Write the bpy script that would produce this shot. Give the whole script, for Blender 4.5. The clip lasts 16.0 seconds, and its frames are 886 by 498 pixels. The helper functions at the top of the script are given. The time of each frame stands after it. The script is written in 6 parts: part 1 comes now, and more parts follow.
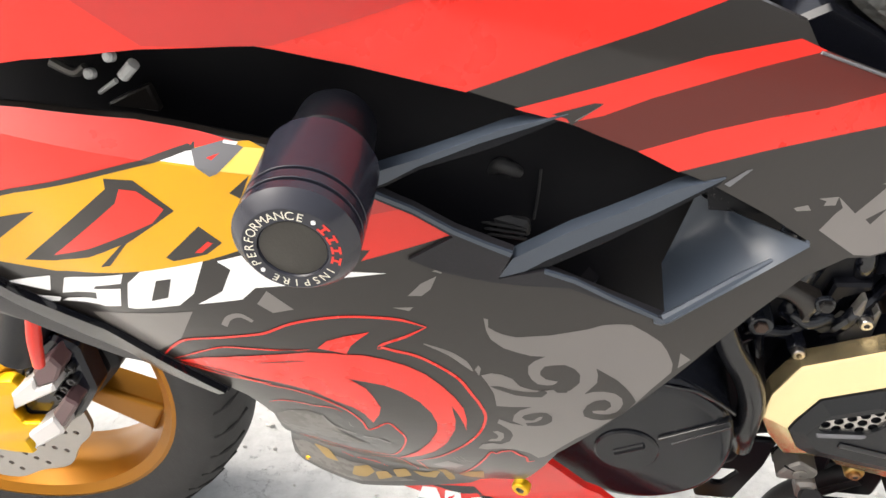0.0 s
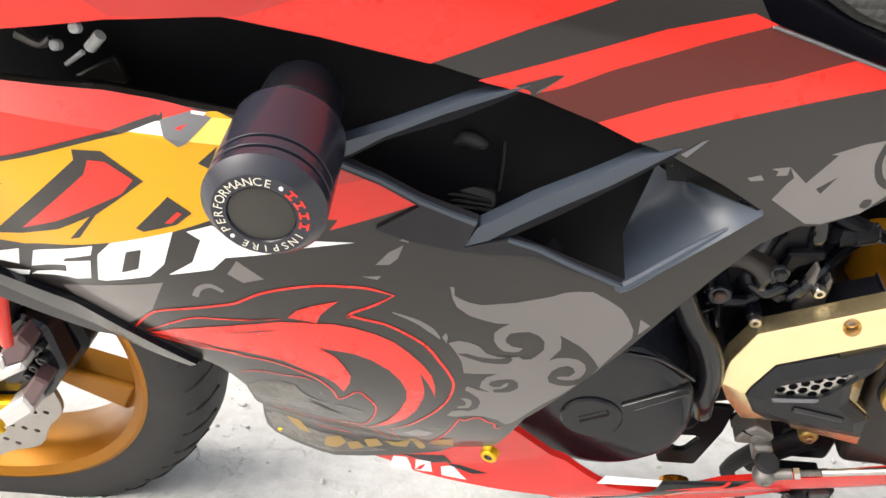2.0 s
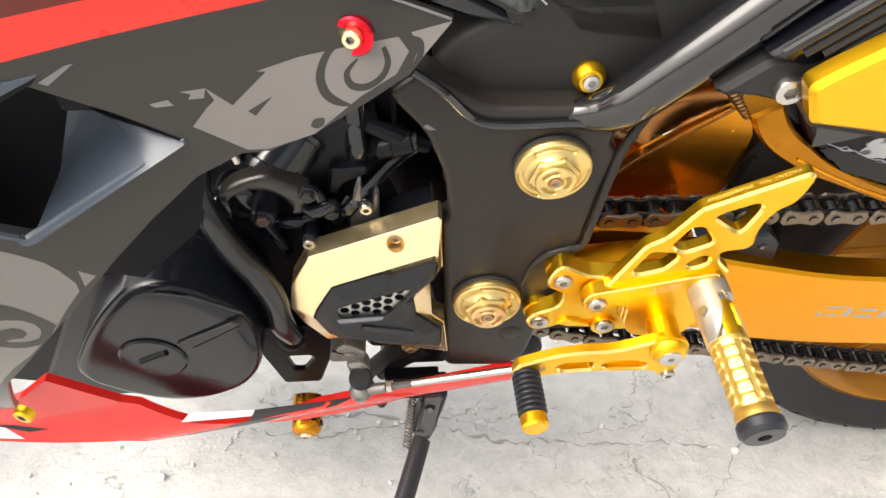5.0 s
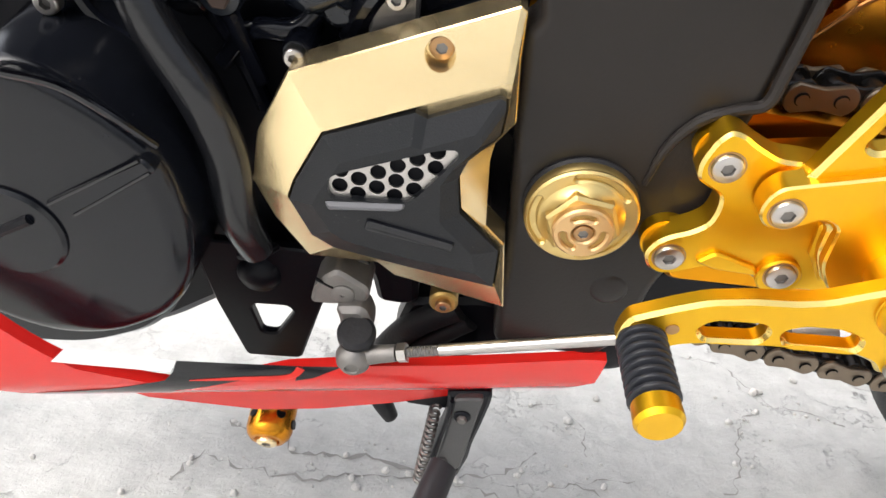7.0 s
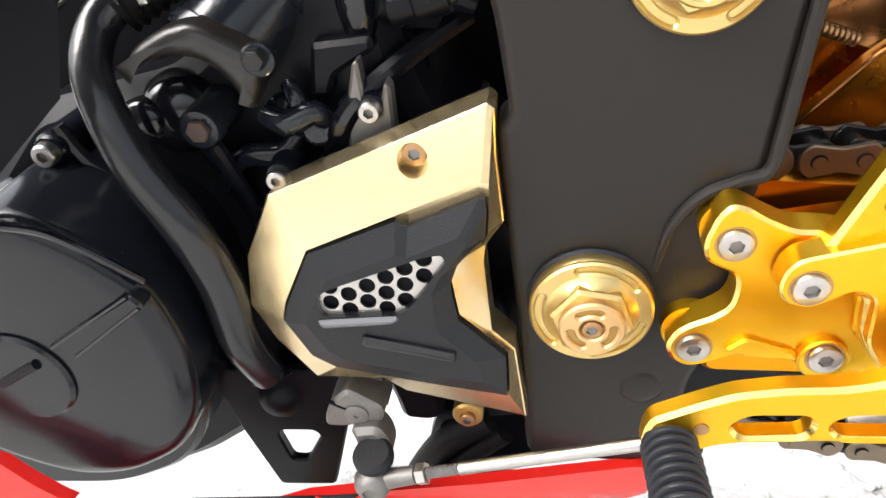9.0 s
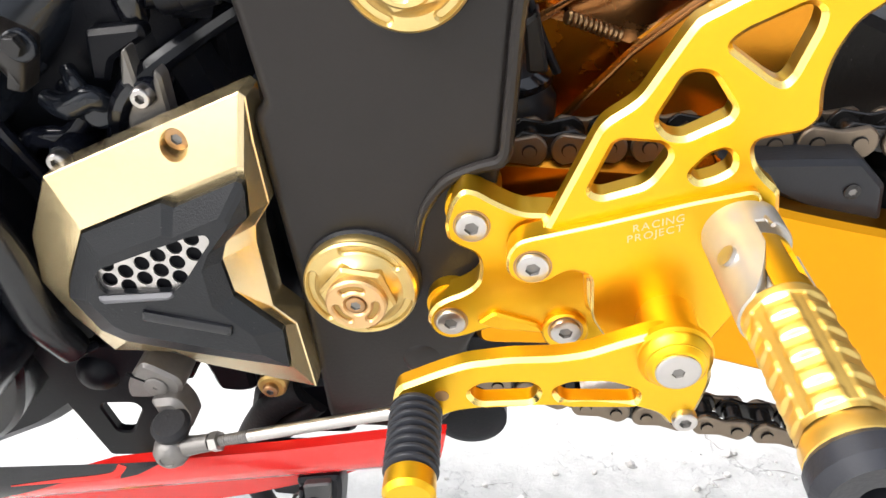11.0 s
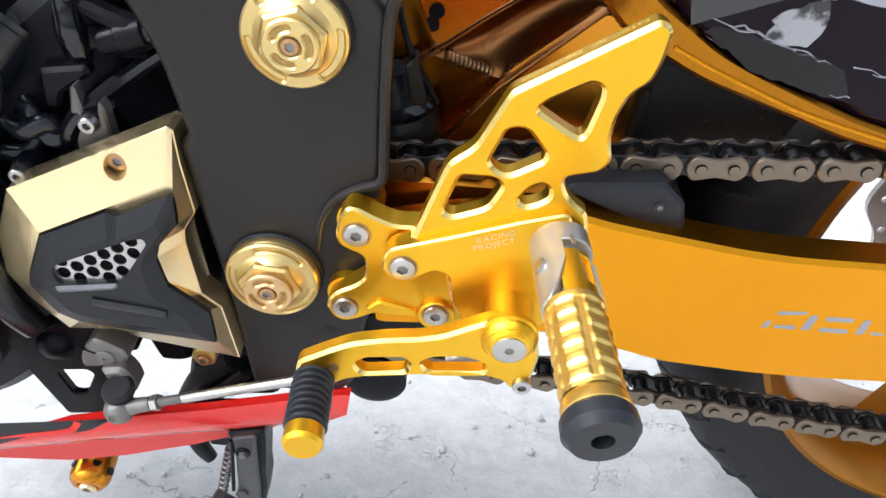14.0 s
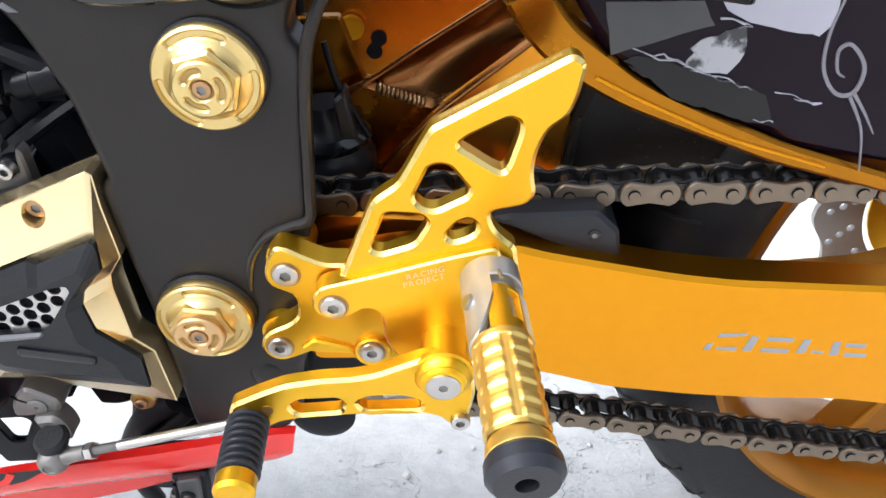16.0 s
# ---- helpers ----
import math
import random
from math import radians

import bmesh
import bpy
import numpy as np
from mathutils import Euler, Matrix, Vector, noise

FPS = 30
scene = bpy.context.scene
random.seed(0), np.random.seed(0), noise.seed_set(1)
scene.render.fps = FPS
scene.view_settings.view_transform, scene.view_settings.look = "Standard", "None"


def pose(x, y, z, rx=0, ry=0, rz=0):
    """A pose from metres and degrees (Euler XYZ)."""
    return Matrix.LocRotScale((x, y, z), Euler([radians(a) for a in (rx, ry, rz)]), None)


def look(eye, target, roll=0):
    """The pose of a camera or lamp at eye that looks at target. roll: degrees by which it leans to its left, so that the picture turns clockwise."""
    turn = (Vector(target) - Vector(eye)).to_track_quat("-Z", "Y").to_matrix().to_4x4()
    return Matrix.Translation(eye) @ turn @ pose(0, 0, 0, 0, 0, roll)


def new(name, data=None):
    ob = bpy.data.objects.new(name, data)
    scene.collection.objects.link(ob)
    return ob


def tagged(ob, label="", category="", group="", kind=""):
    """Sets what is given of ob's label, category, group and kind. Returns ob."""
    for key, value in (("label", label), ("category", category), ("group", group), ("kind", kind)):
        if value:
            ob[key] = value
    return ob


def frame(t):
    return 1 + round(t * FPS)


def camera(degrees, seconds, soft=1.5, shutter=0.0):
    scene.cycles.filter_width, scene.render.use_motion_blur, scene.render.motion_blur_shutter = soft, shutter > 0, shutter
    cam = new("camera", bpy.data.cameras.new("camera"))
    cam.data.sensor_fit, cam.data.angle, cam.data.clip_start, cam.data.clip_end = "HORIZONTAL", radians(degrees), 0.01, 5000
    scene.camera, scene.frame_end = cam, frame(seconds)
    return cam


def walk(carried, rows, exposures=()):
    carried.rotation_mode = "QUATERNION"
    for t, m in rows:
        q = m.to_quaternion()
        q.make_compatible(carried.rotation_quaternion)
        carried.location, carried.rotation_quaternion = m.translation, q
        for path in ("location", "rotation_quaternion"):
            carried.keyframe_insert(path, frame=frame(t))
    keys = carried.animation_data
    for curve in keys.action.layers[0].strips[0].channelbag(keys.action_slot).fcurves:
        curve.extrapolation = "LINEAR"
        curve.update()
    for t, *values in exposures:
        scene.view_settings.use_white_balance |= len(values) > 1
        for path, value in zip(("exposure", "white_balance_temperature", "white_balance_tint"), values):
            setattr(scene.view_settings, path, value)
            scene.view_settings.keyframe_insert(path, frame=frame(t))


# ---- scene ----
from mathutils.geometry import tessellate_polygon

cam = camera(61.46, 16.0)
# The motorcycle leans on its side stand; its own axes: x to the tail, y to its right, z up.
LEAN = pose(0, 0, 0, 16, 0, 0) @ pose(0, 0, -0.015)
ROWS = [
    (0.0, -0.2658, -0.483, 0.8168, 13.31, -39.6, -4.53),
    (0.5, -0.2665, -0.4885, 0.8175, 12.75, -40.13, -4.23),
    (1.0, -0.2652, -0.4934, 0.8169, 12.03, -40.55, -3.8),
    (1.5, -0.2625, -0.4932, 0.8155, 11.27, -40.82, -3.42),
    (2.0, -0.2614, -0.4931, 0.8175, 10.64, -41.04, -3.2),
    (2.5, -0.2528, -0.4883, 0.8168, 9.77, -41.28, -3.09),
    (3.0, -0.2269, -0.4726, 0.8179, 7.42, -42.33, -2.6),
    (3.5, -0.1853, -0.4573, 0.8168, 5.0, -44.38, -2.14),
    (4.0, -0.1409, -0.4535, 0.8112, 1.86, -47.67, -1.2),
    (4.5, -0.0927, -0.4495, 0.8076, -1.97, -49.16, 0.99),
    (4.7, -0.0607, -0.4417, 0.8113, -4.28, -49.87, 2.56),
    (6.8, -0.0554, -0.3711, 0.602, -0.94, -44.74, 7.06),
    (7.0, -0.0515, -0.3696, 0.5726, 0.76, -41.5, 5.82),
    (7.5, -0.0479, -0.3516, 0.5305, 3.17, -38.12, 1.82),
    (8.0, -0.0372, -0.3532, 0.5573, 6.54, -35.0, -1.16),
    (8.2, -0.0288, -0.3539, 0.5614, 7.56, -33.73, -2.19),
    (10.3, -0.0003, -0.3561, 0.5794, 10.38, -33.35, -6.9),
    (10.5, 0.0097, -0.3564, 0.5859, 9.11, -34.61, -6.08),
    (11.0, 0.0592, -0.3625, 0.5716, 6.1, -35.26, -2.75),
    (11.5, 0.0896, -0.3565, 0.5706, 1.32, -35.74, -0.43),
    (12.0, 0.1051, -0.3559, 0.5832, -1.16, -36.94, 0.35),
    (12.5, 0.107, -0.3616, 0.5919, -0.62, -38.14, 0.21),
    (13.0, 0.1098, -0.3887, 0.6129, 0.77, -39.0, -0.05),
    (13.5, 0.1019, -0.3976, 0.6191, 2.18, -39.08, -0.13),
    (14.0, 0.098, -0.4064, 0.6298, 2.63, -38.61, -0.18),
    (14.5, 0.1027, -0.4025, 0.6336, 2.51, -38.23, -0.47),
    (15.0, 0.1054, -0.3998, 0.634, 2.2, -38.26, -0.82),
    (15.5, 0.1106, -0.3996, 0.629, 1.81, -38.48, -1.01),
    (16.0, 0.1193, -0.3959, 0.6348, 0.54, -37.63, -0.88),
]
walk(cam, [(t, LEAN @ pose(x, y, z, 0, 0, yaw) @ pose(0, 0, 0, 90 + pitch) @ pose(0, 0, 0, 0, 0, roll)) for t, x, y, z, yaw, pitch, roll in ROWS], exposures=((0.0, 1.2, 6800, 10), (1.5, 1.2, 6800, 10), (3.0, 1.5, 6800, 10), (3.5, 1.62, 6800, 10), (4.0, 1.46, 6900, 10), (4.7, 1.34, 6900, 10), (7.0, 1.14, 6500, 10), (8.0, 1.32, 6400, 10), (10.5, 1.68, 6500, 10), (11.0, 1.54, 6400, 10), (12.5, 1.28, 6100, 10), (14.5, 1.15, 5900, 10), (16.0, 1.25, 5900, 10)))

# ---- light: a bright, thinly clouded sky ----
world = bpy.data.worlds.new("sky")
scene.world = world
world.use_nodes = True
wn = world.node_tree.nodes
sky = wn.new("ShaderNodeTexSky")
sky.sky_type, sky.sun_disc = "NISHITA", False
sky.sun_elevation, sky.sun_rotation = radians(50), radians(240)
sky.air_density, sky.dust_density = 1.0, 8.0
wn["Background"].inputs["Strength"].default_value = 0.15
soft = wn.new("ShaderNodeHueSaturation")  # thin cloud takes most of the blue out
soft.inputs["Saturation"].default_value = 0.35
world.node_tree.links.new(sky.outputs[0], soft.inputs["Color"])
world.node_tree.links.new(soft.outputs[0], wn["Background"].inputs["Color"])
sun = new("sun", bpy.data.lights.new("sun", "SUN"))
sun.data.energy, sun.data.angle, sun.data.color = 0.9, radians(50), (1.0, 0.98, 0.95)
sun.matrix_world = look((-2.39, -1.38, 3.29), (0, 0, 0))


# ---- materials ----
def mat(name, color, rough=0.5, metal=0.0, coat=0.0, vary=0.08, scale=40.0, bump=0.0, bump_scale=400.0, spec=0.5, second=None, mix_scale=6.0, dust=0.0, blotch=False):
    """A principled surface with colour variation at two scales, uneven gloss and fine relief."""
    m = bpy.data.materials.new(name)
    m.use_nodes = True
    nt = m.node_tree
    n, l = nt.nodes, nt.links
    b = n["Principled BSDF"]
    b.inputs["Metallic"].default_value = metal
    b.inputs["Coat Weight"].default_value = coat
    b.inputs["Coat Roughness"].default_value = 0.06 if metal < 0.5 else 0.22
    b.inputs["Specular IOR Level"].default_value = spec
    co = n.new("ShaderNodeTexCoord")
    big, fine = n.new("ShaderNodeTexNoise"), n.new("ShaderNodeTexNoise")
    big.inputs["Scale"].default_value, big.inputs["Detail"].default_value = mix_scale, 4
    fine.inputs["Scale"].default_value, fine.inputs["Detail"].default_value = scale, 6
    for t in (big, fine):
        l.new(co.outputs["Object"], t.inputs["Vector"])
    ramp = n.new("ShaderNodeMix")
    ramp.data_type = "RGBA"
    lo = [c * (1 - vary) for c in color]
    hi = second or [min(1, c * (1 + vary)) for c in color]
    ramp.inputs["A"].default_value, ramp.inputs["B"].default_value = (*lo, 1), (*hi, 1)
    add = n.new("ShaderNodeMath")
    add.operation = "MULTIPLY_ADD"
    add.inputs[1].default_value, add.inputs[2].default_value = 0.5, 0.0
    l.new(fine.outputs["Fac"], add.inputs[0])
    half = n.new("ShaderNodeMath")
    half.operation = "MULTIPLY_ADD"
    half.inputs[1].default_value = 0.5
    l.new(big.outputs["Fac"], half.inputs[0])
    l.new(add.outputs[0], half.inputs[2])
    share = half.outputs[0]
    if blotch:
        edge = n.new("ShaderNodeMapRange")
        edge.inputs["From Min"].default_value, edge.inputs["From Max"].default_value = 0.46, 0.54
        l.new(share, edge.inputs["Value"])
        share = edge.outputs["Result"]
    l.new(share, ramp.inputs["Factor"])
    base = ramp.outputs["Result"]
    if dust:
        # pale specks and wiped dust
        speck, patch, pick = n.new("ShaderNodeTexNoise"), n.new("ShaderNodeTexNoise"), n.new("ShaderNodeMapRange")
        speck.inputs["Scale"].default_value, speck.inputs["Detail"].default_value = 900, 2
        patch.inputs["Scale"].default_value, patch.inputs["Detail"].default_value = 22, 5
        l.new(co.outputs["Object"], speck.inputs["Vector"])
        l.new(co.outputs["Object"], patch.inputs["Vector"])
        both = n.new("ShaderNodeMath")
        both.operation = "MULTIPLY_ADD"
        both.inputs[1].default_value = 0.35
        l.new(patch.outputs["Fac"], both.inputs[0])
        l.new(speck.outputs["Fac"], both.inputs[2])
        pick.inputs["From Min"].default_value, pick.inputs["From Max"].default_value = 0.9, 1.02
        pick.inputs["To Max"].default_value = dust
        l.new(both.outputs[0], pick.inputs["Value"])
        powder = n.new("ShaderNodeMix")
        powder.data_type = "RGBA"
        powder.inputs["B"].default_value = (0.42, 0.4, 0.37, 1)
        l.new(base, powder.inputs["A"])
        l.new(pick.outputs["Result"], powder.inputs["Factor"])
        base = powder.outputs["Result"]
    l.new(base, b.inputs["Base Color"])
    r = n.new("ShaderNodeMapRange")
    r.inputs["To Min"].default_value, r.inputs["To Max"].default_value = max(0.02, rough * 0.75), min(1, rough * 1.25)
    l.new(half.outputs[0], r.inputs["Value"])
    l.new(r.outputs["Result"], b.inputs["Roughness"])
    if bump:
        grain, bp = n.new("ShaderNodeTexNoise"), n.new("ShaderNodeBump")
        grain.inputs["Scale"].default_value, grain.inputs["Detail"].default_value = bump_scale, 3
        l.new(co.outputs["Object"], grain.inputs["Vector"])
        bp.inputs["Strength"].default_value, bp.inputs["Distance"].default_value = bump, 0.001
        l.new(grain.outputs["Fac"], bp.inputs["Height"])
        l.new(bp.outputs["Normal"], b.inputs["Normal"])
    return m


RED = mat("red_paint", (0.68, 0.02, 0.011), 0.28, coat=0.2, spec=0.45, bump=0.12, bump_scale=22)
MAROON = mat("maroon_film", (0.1, 0.016, 0.012), 0.35, coat=0.1, spec=0.3)
GREY = mat("dark_grey_film", (0.018, 0.0153, 0.0138), 0.3, coat=0.3, vary=0.15, bump=0.04, bump_scale=260, spec=0.35)
SILVER_FILM = mat("silver_grey_film", (0.155, 0.143, 0.136), 0.32, coat=0.3, spec=0.35)
DARK_FILM = mat("charcoal_film", (0.026, 0.023, 0.021), 0.34, coat=0.1, spec=0.4)
YELLOW = mat("amber_film", (0.68, 0.345, 0.002), 0.32, coat=0.1, spec=0.4)
WHITE = mat("white_film", (0.8, 0.8, 0.8), 0.35, coat=0.3, vary=0.03)
BLACK = mat("black_plastic", (0.005, 0.0055, 0.008), 0.38, vary=0.3, bump=0.1, bump_scale=900, spec=0.16, dust=0.2)
GLOSS = mat("gloss_black_plastic", (0.004, 0.0045, 0.007), 0.15, coat=0.0, vary=0.3, spec=0.55)
FIN = mat("satin_black_fin", (0.046, 0.058, 0.078), 0.34, spec=0.45, vary=0.15, bump=0.05, bump_scale=900)
ENGINE = mat("black_engine_paint", (0.006, 0.007, 0.0115), 0.13, vary=0.4, bump=0.05, bump_scale=350, spec=0.28, dust=0.06)
FRAME = mat("satin_black_frame_paint", (0.0185, 0.016, 0.0148), 0.32, vary=0.2, bump=0.12, bump_scale=600, spec=0.24)
GOLD = mat("gold_anodised_alloy", (0.8, 0.46, 0.014), 0.38, metal=1.0, coat=0.25, vary=0.06, scale=300, bump=0.03, bump_scale=1500)
# the same gold made paler, for highlights painted on the bevels
GOLD_EDGE = mat("highlight_gold_edge", (0.92, 0.68, 0.2), 0.2, metal=1.0, coat=0.3, vary=0.08, scale=300)
PEG_GOLD = mat("pale_gold_anodised_alloy", (0.84, 0.58, 0.15), 0.4, metal=1.0, coat=0.4, vary=0.12, scale=160, bump=0.03, bump_scale=1500)
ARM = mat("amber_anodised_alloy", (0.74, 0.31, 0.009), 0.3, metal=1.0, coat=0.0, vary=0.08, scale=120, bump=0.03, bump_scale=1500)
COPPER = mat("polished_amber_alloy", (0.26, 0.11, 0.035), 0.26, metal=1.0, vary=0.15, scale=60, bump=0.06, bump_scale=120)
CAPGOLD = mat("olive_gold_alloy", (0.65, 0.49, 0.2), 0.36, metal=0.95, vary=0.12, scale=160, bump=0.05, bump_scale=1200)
# the cap's gold, darkened to hold the shade in its pockets
CAPSHADE = mat("shaded_gold_recess", (0.42, 0.28, 0.1), 0.45, metal=1.0, vary=0.2)
CHAMPAGNE = mat("champagne_alloy", (0.89, 0.71, 0.4), 0.25, metal=0.92, coat=0.4, vary=0.06, scale=200, bump=0.05, bump_scale=1200)
STEEL = mat("bright_steel", (0.5, 0.48, 0.46), 0.3, metal=1.0, vary=0.15, scale=150)
CAST = mat("dull_cast_alloy", (0.2, 0.19, 0.18), 0.5, metal=0.8, vary=0.3, scale=150, bump=0.2, bump_scale=500)
CHAIN = mat("oily_chain_steel", (0.2, 0.16, 0.12), 0.42, metal=0.9, vary=0.35, scale=90, bump=0.08)
OIL = mat("oily_black_steel", (0.025, 0.024, 0.024), 0.25, metal=0.5, vary=0.4, scale=90)
RUBBER = mat("black_rubber", (0.014, 0.014, 0.016), 0.55, spec=0.25, vary=0.3, scale=90, bump=0.3, bump_scale=500, dust=0.35)
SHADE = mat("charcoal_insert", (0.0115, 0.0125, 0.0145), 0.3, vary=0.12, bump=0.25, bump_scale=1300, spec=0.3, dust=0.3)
PURPLE = mat("glossy_plum_black", (0.008, 0.0035, 0.008), 0.16, vary=0.3, spec=0.14)

COVER = mat("satin_engine_cover", (0.0065, 0.0075, 0.0108), 0.18, vary=0.2, bump=0.05, bump_scale=900, spec=0.36, dust=0.06)
SOCKET = mat("dark_socket", (0.22, 0.21, 0.2), 0.4, metal=0.8)
# black that gives hollows and slots their darkness by colour
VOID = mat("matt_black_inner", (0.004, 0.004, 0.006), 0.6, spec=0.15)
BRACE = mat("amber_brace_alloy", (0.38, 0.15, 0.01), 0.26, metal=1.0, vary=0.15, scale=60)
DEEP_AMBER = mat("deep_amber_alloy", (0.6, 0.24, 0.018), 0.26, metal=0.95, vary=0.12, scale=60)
DEEP_RED = mat("deep_red_film_and_reflection", (0.47, 0.013, 0.01), 0.3, coat=0.3)
RED_ANOD = mat("red_anodised_alloy", (0.7, 0.01, 0.03), 0.25, metal=0.8)
SLATE = mat("slate_film", (0.13, 0.13, 0.14), 0.45)
PALE = mat("pale_yellow_film", (0.8, 0.6, 0.12), 0.3, coat=0.4)
TAN = mat("tan_film", (0.3, 0.19, 0.05), 0.4)
SCUFF = mat("scuffed_silver_film", (0.02, 0.02, 0.022), 0.22, coat=0.2, vary=0.1, scale=130, second=(0.33, 0.33, 0.35), mix_scale=70, blotch=True)
MARK = mat("etched_alloy", (0.72, 0.58, 0.32), 0.4, metal=0.7, vary=0.1)
SILVERMARK = mat("silver_print", (0.3, 0.3, 0.31), 0.4, metal=0.5, vary=0.12, scale=120)
SWIRL = mat("faint_swirl_film", (0.16, 0.15, 0.17), 0.35, vary=0.2)
LILAC = mat("lilac_film_edge_and_sky_reflection", (0.34, 0.33, 0.38), 0.3, coat=0.3, vary=0.25)
TRIM = mat("dark_trim_plastic", (0.022, 0.021, 0.024), 0.4, vary=0.2, bump=0.15, bump_scale=900, spec=0.2)
SATIN = mat("satin_black_cover", (0.02, 0.02, 0.02), 0.45, vary=0.2, bump=0.15, bump_scale=800, spec=0.18)
PAD = mat("textured_pad", (0.04, 0.041, 0.04), 0.6, vary=0.2, bump=0.6, bump_scale=220)
HOSE = mat("pipe_rubber", (0.009, 0.0095, 0.0115), 0.22, vary=0.3, bump=0.1, spec=0.5, dust=0.1)
RUSTY = mat("rusty_steel", (0.075, 0.048, 0.038), 0.6, metal=0.3, vary=0.4, scale=200, bump=0.3)
BRONZE = mat("bronze_screw", (0.42, 0.25, 0.12), 0.35, metal=0.9, vary=0.2)
DULL_GOLD = mat("dull_gold_alloy", (0.5, 0.34, 0.12), 0.45, metal=1.0, vary=0.12)
SLIDER = mat("satin_black_anodised", (0.018, 0.019, 0.028), 0.24, vary=0.2, coat=0.0, bump=0.03, spec=0.5)
SILVER = mat("brushed_silver_alloy", (0.46, 0.445, 0.415), 0.32, metal=0.8, vary=0.25, scale=120, bump=0.05)
RUBBER_CAP = mat("hard_black_plastic", (0.013, 0.014, 0.018), 0.36, vary=0.25, bump=0.1, bump_scale=800, spec=0.35)
MUD = mat("dusty_black_plastic", (0.004, 0.0038, 0.0036), 0.5, vary=0.4, scale=25, second=(0.014, 0.012, 0.011), bump=0.2, spec=0.2, dust=0.6)
TYRE = mat("worn_tyre_rubber", (0.017, 0.0165, 0.017), 0.75, vary=0.25, scale=60, bump=0.3, bump_scale=300, dust=0.4)
FLANGE = mat("glossy_black_flange", (0.008, 0.008, 0.009), 0.1, vary=0.3, spec=0.75, bump=0.04, bump_scale=60)
GROOVE = mat("groove_rubber", (0.012, 0.012, 0.012), 0.9)
RIM = mat("gold_wheel_paint", (0.33, 0.13, 0.005), 0.32, metal=0.6, coat=0.12, vary=0.1, spec=0.3)
DISC = mat("brushed_disc_steel", (0.4, 0.38, 0.36), 0.38, metal=0.9, vary=0.15, scale=150)
CALIPER = mat("caliper_alloy", (0.62, 0.6, 0.6), 0.4, metal=0.4, vary=0.12)
MAUVE = mat("mauve_brown_caliper_paint", (0.1, 0.055, 0.058), 0.35, vary=0.2, spec=0.4)
WORN_CAP = mat("worn_copper_gold_alloy", (0.72, 0.52, 0.24), 0.38, metal=0.95, vary=0.1, scale=60, second=(0.74, 0.44, 0.22), mix_scale=55, bump=0.05, bump_scale=1200)
BELLY_RED = mat("gloss_red_belly_paint", (0.64, 0.016, 0.012), 0.24, coat=0.5, spec=0.5, bump=0.08, bump_scale=16)


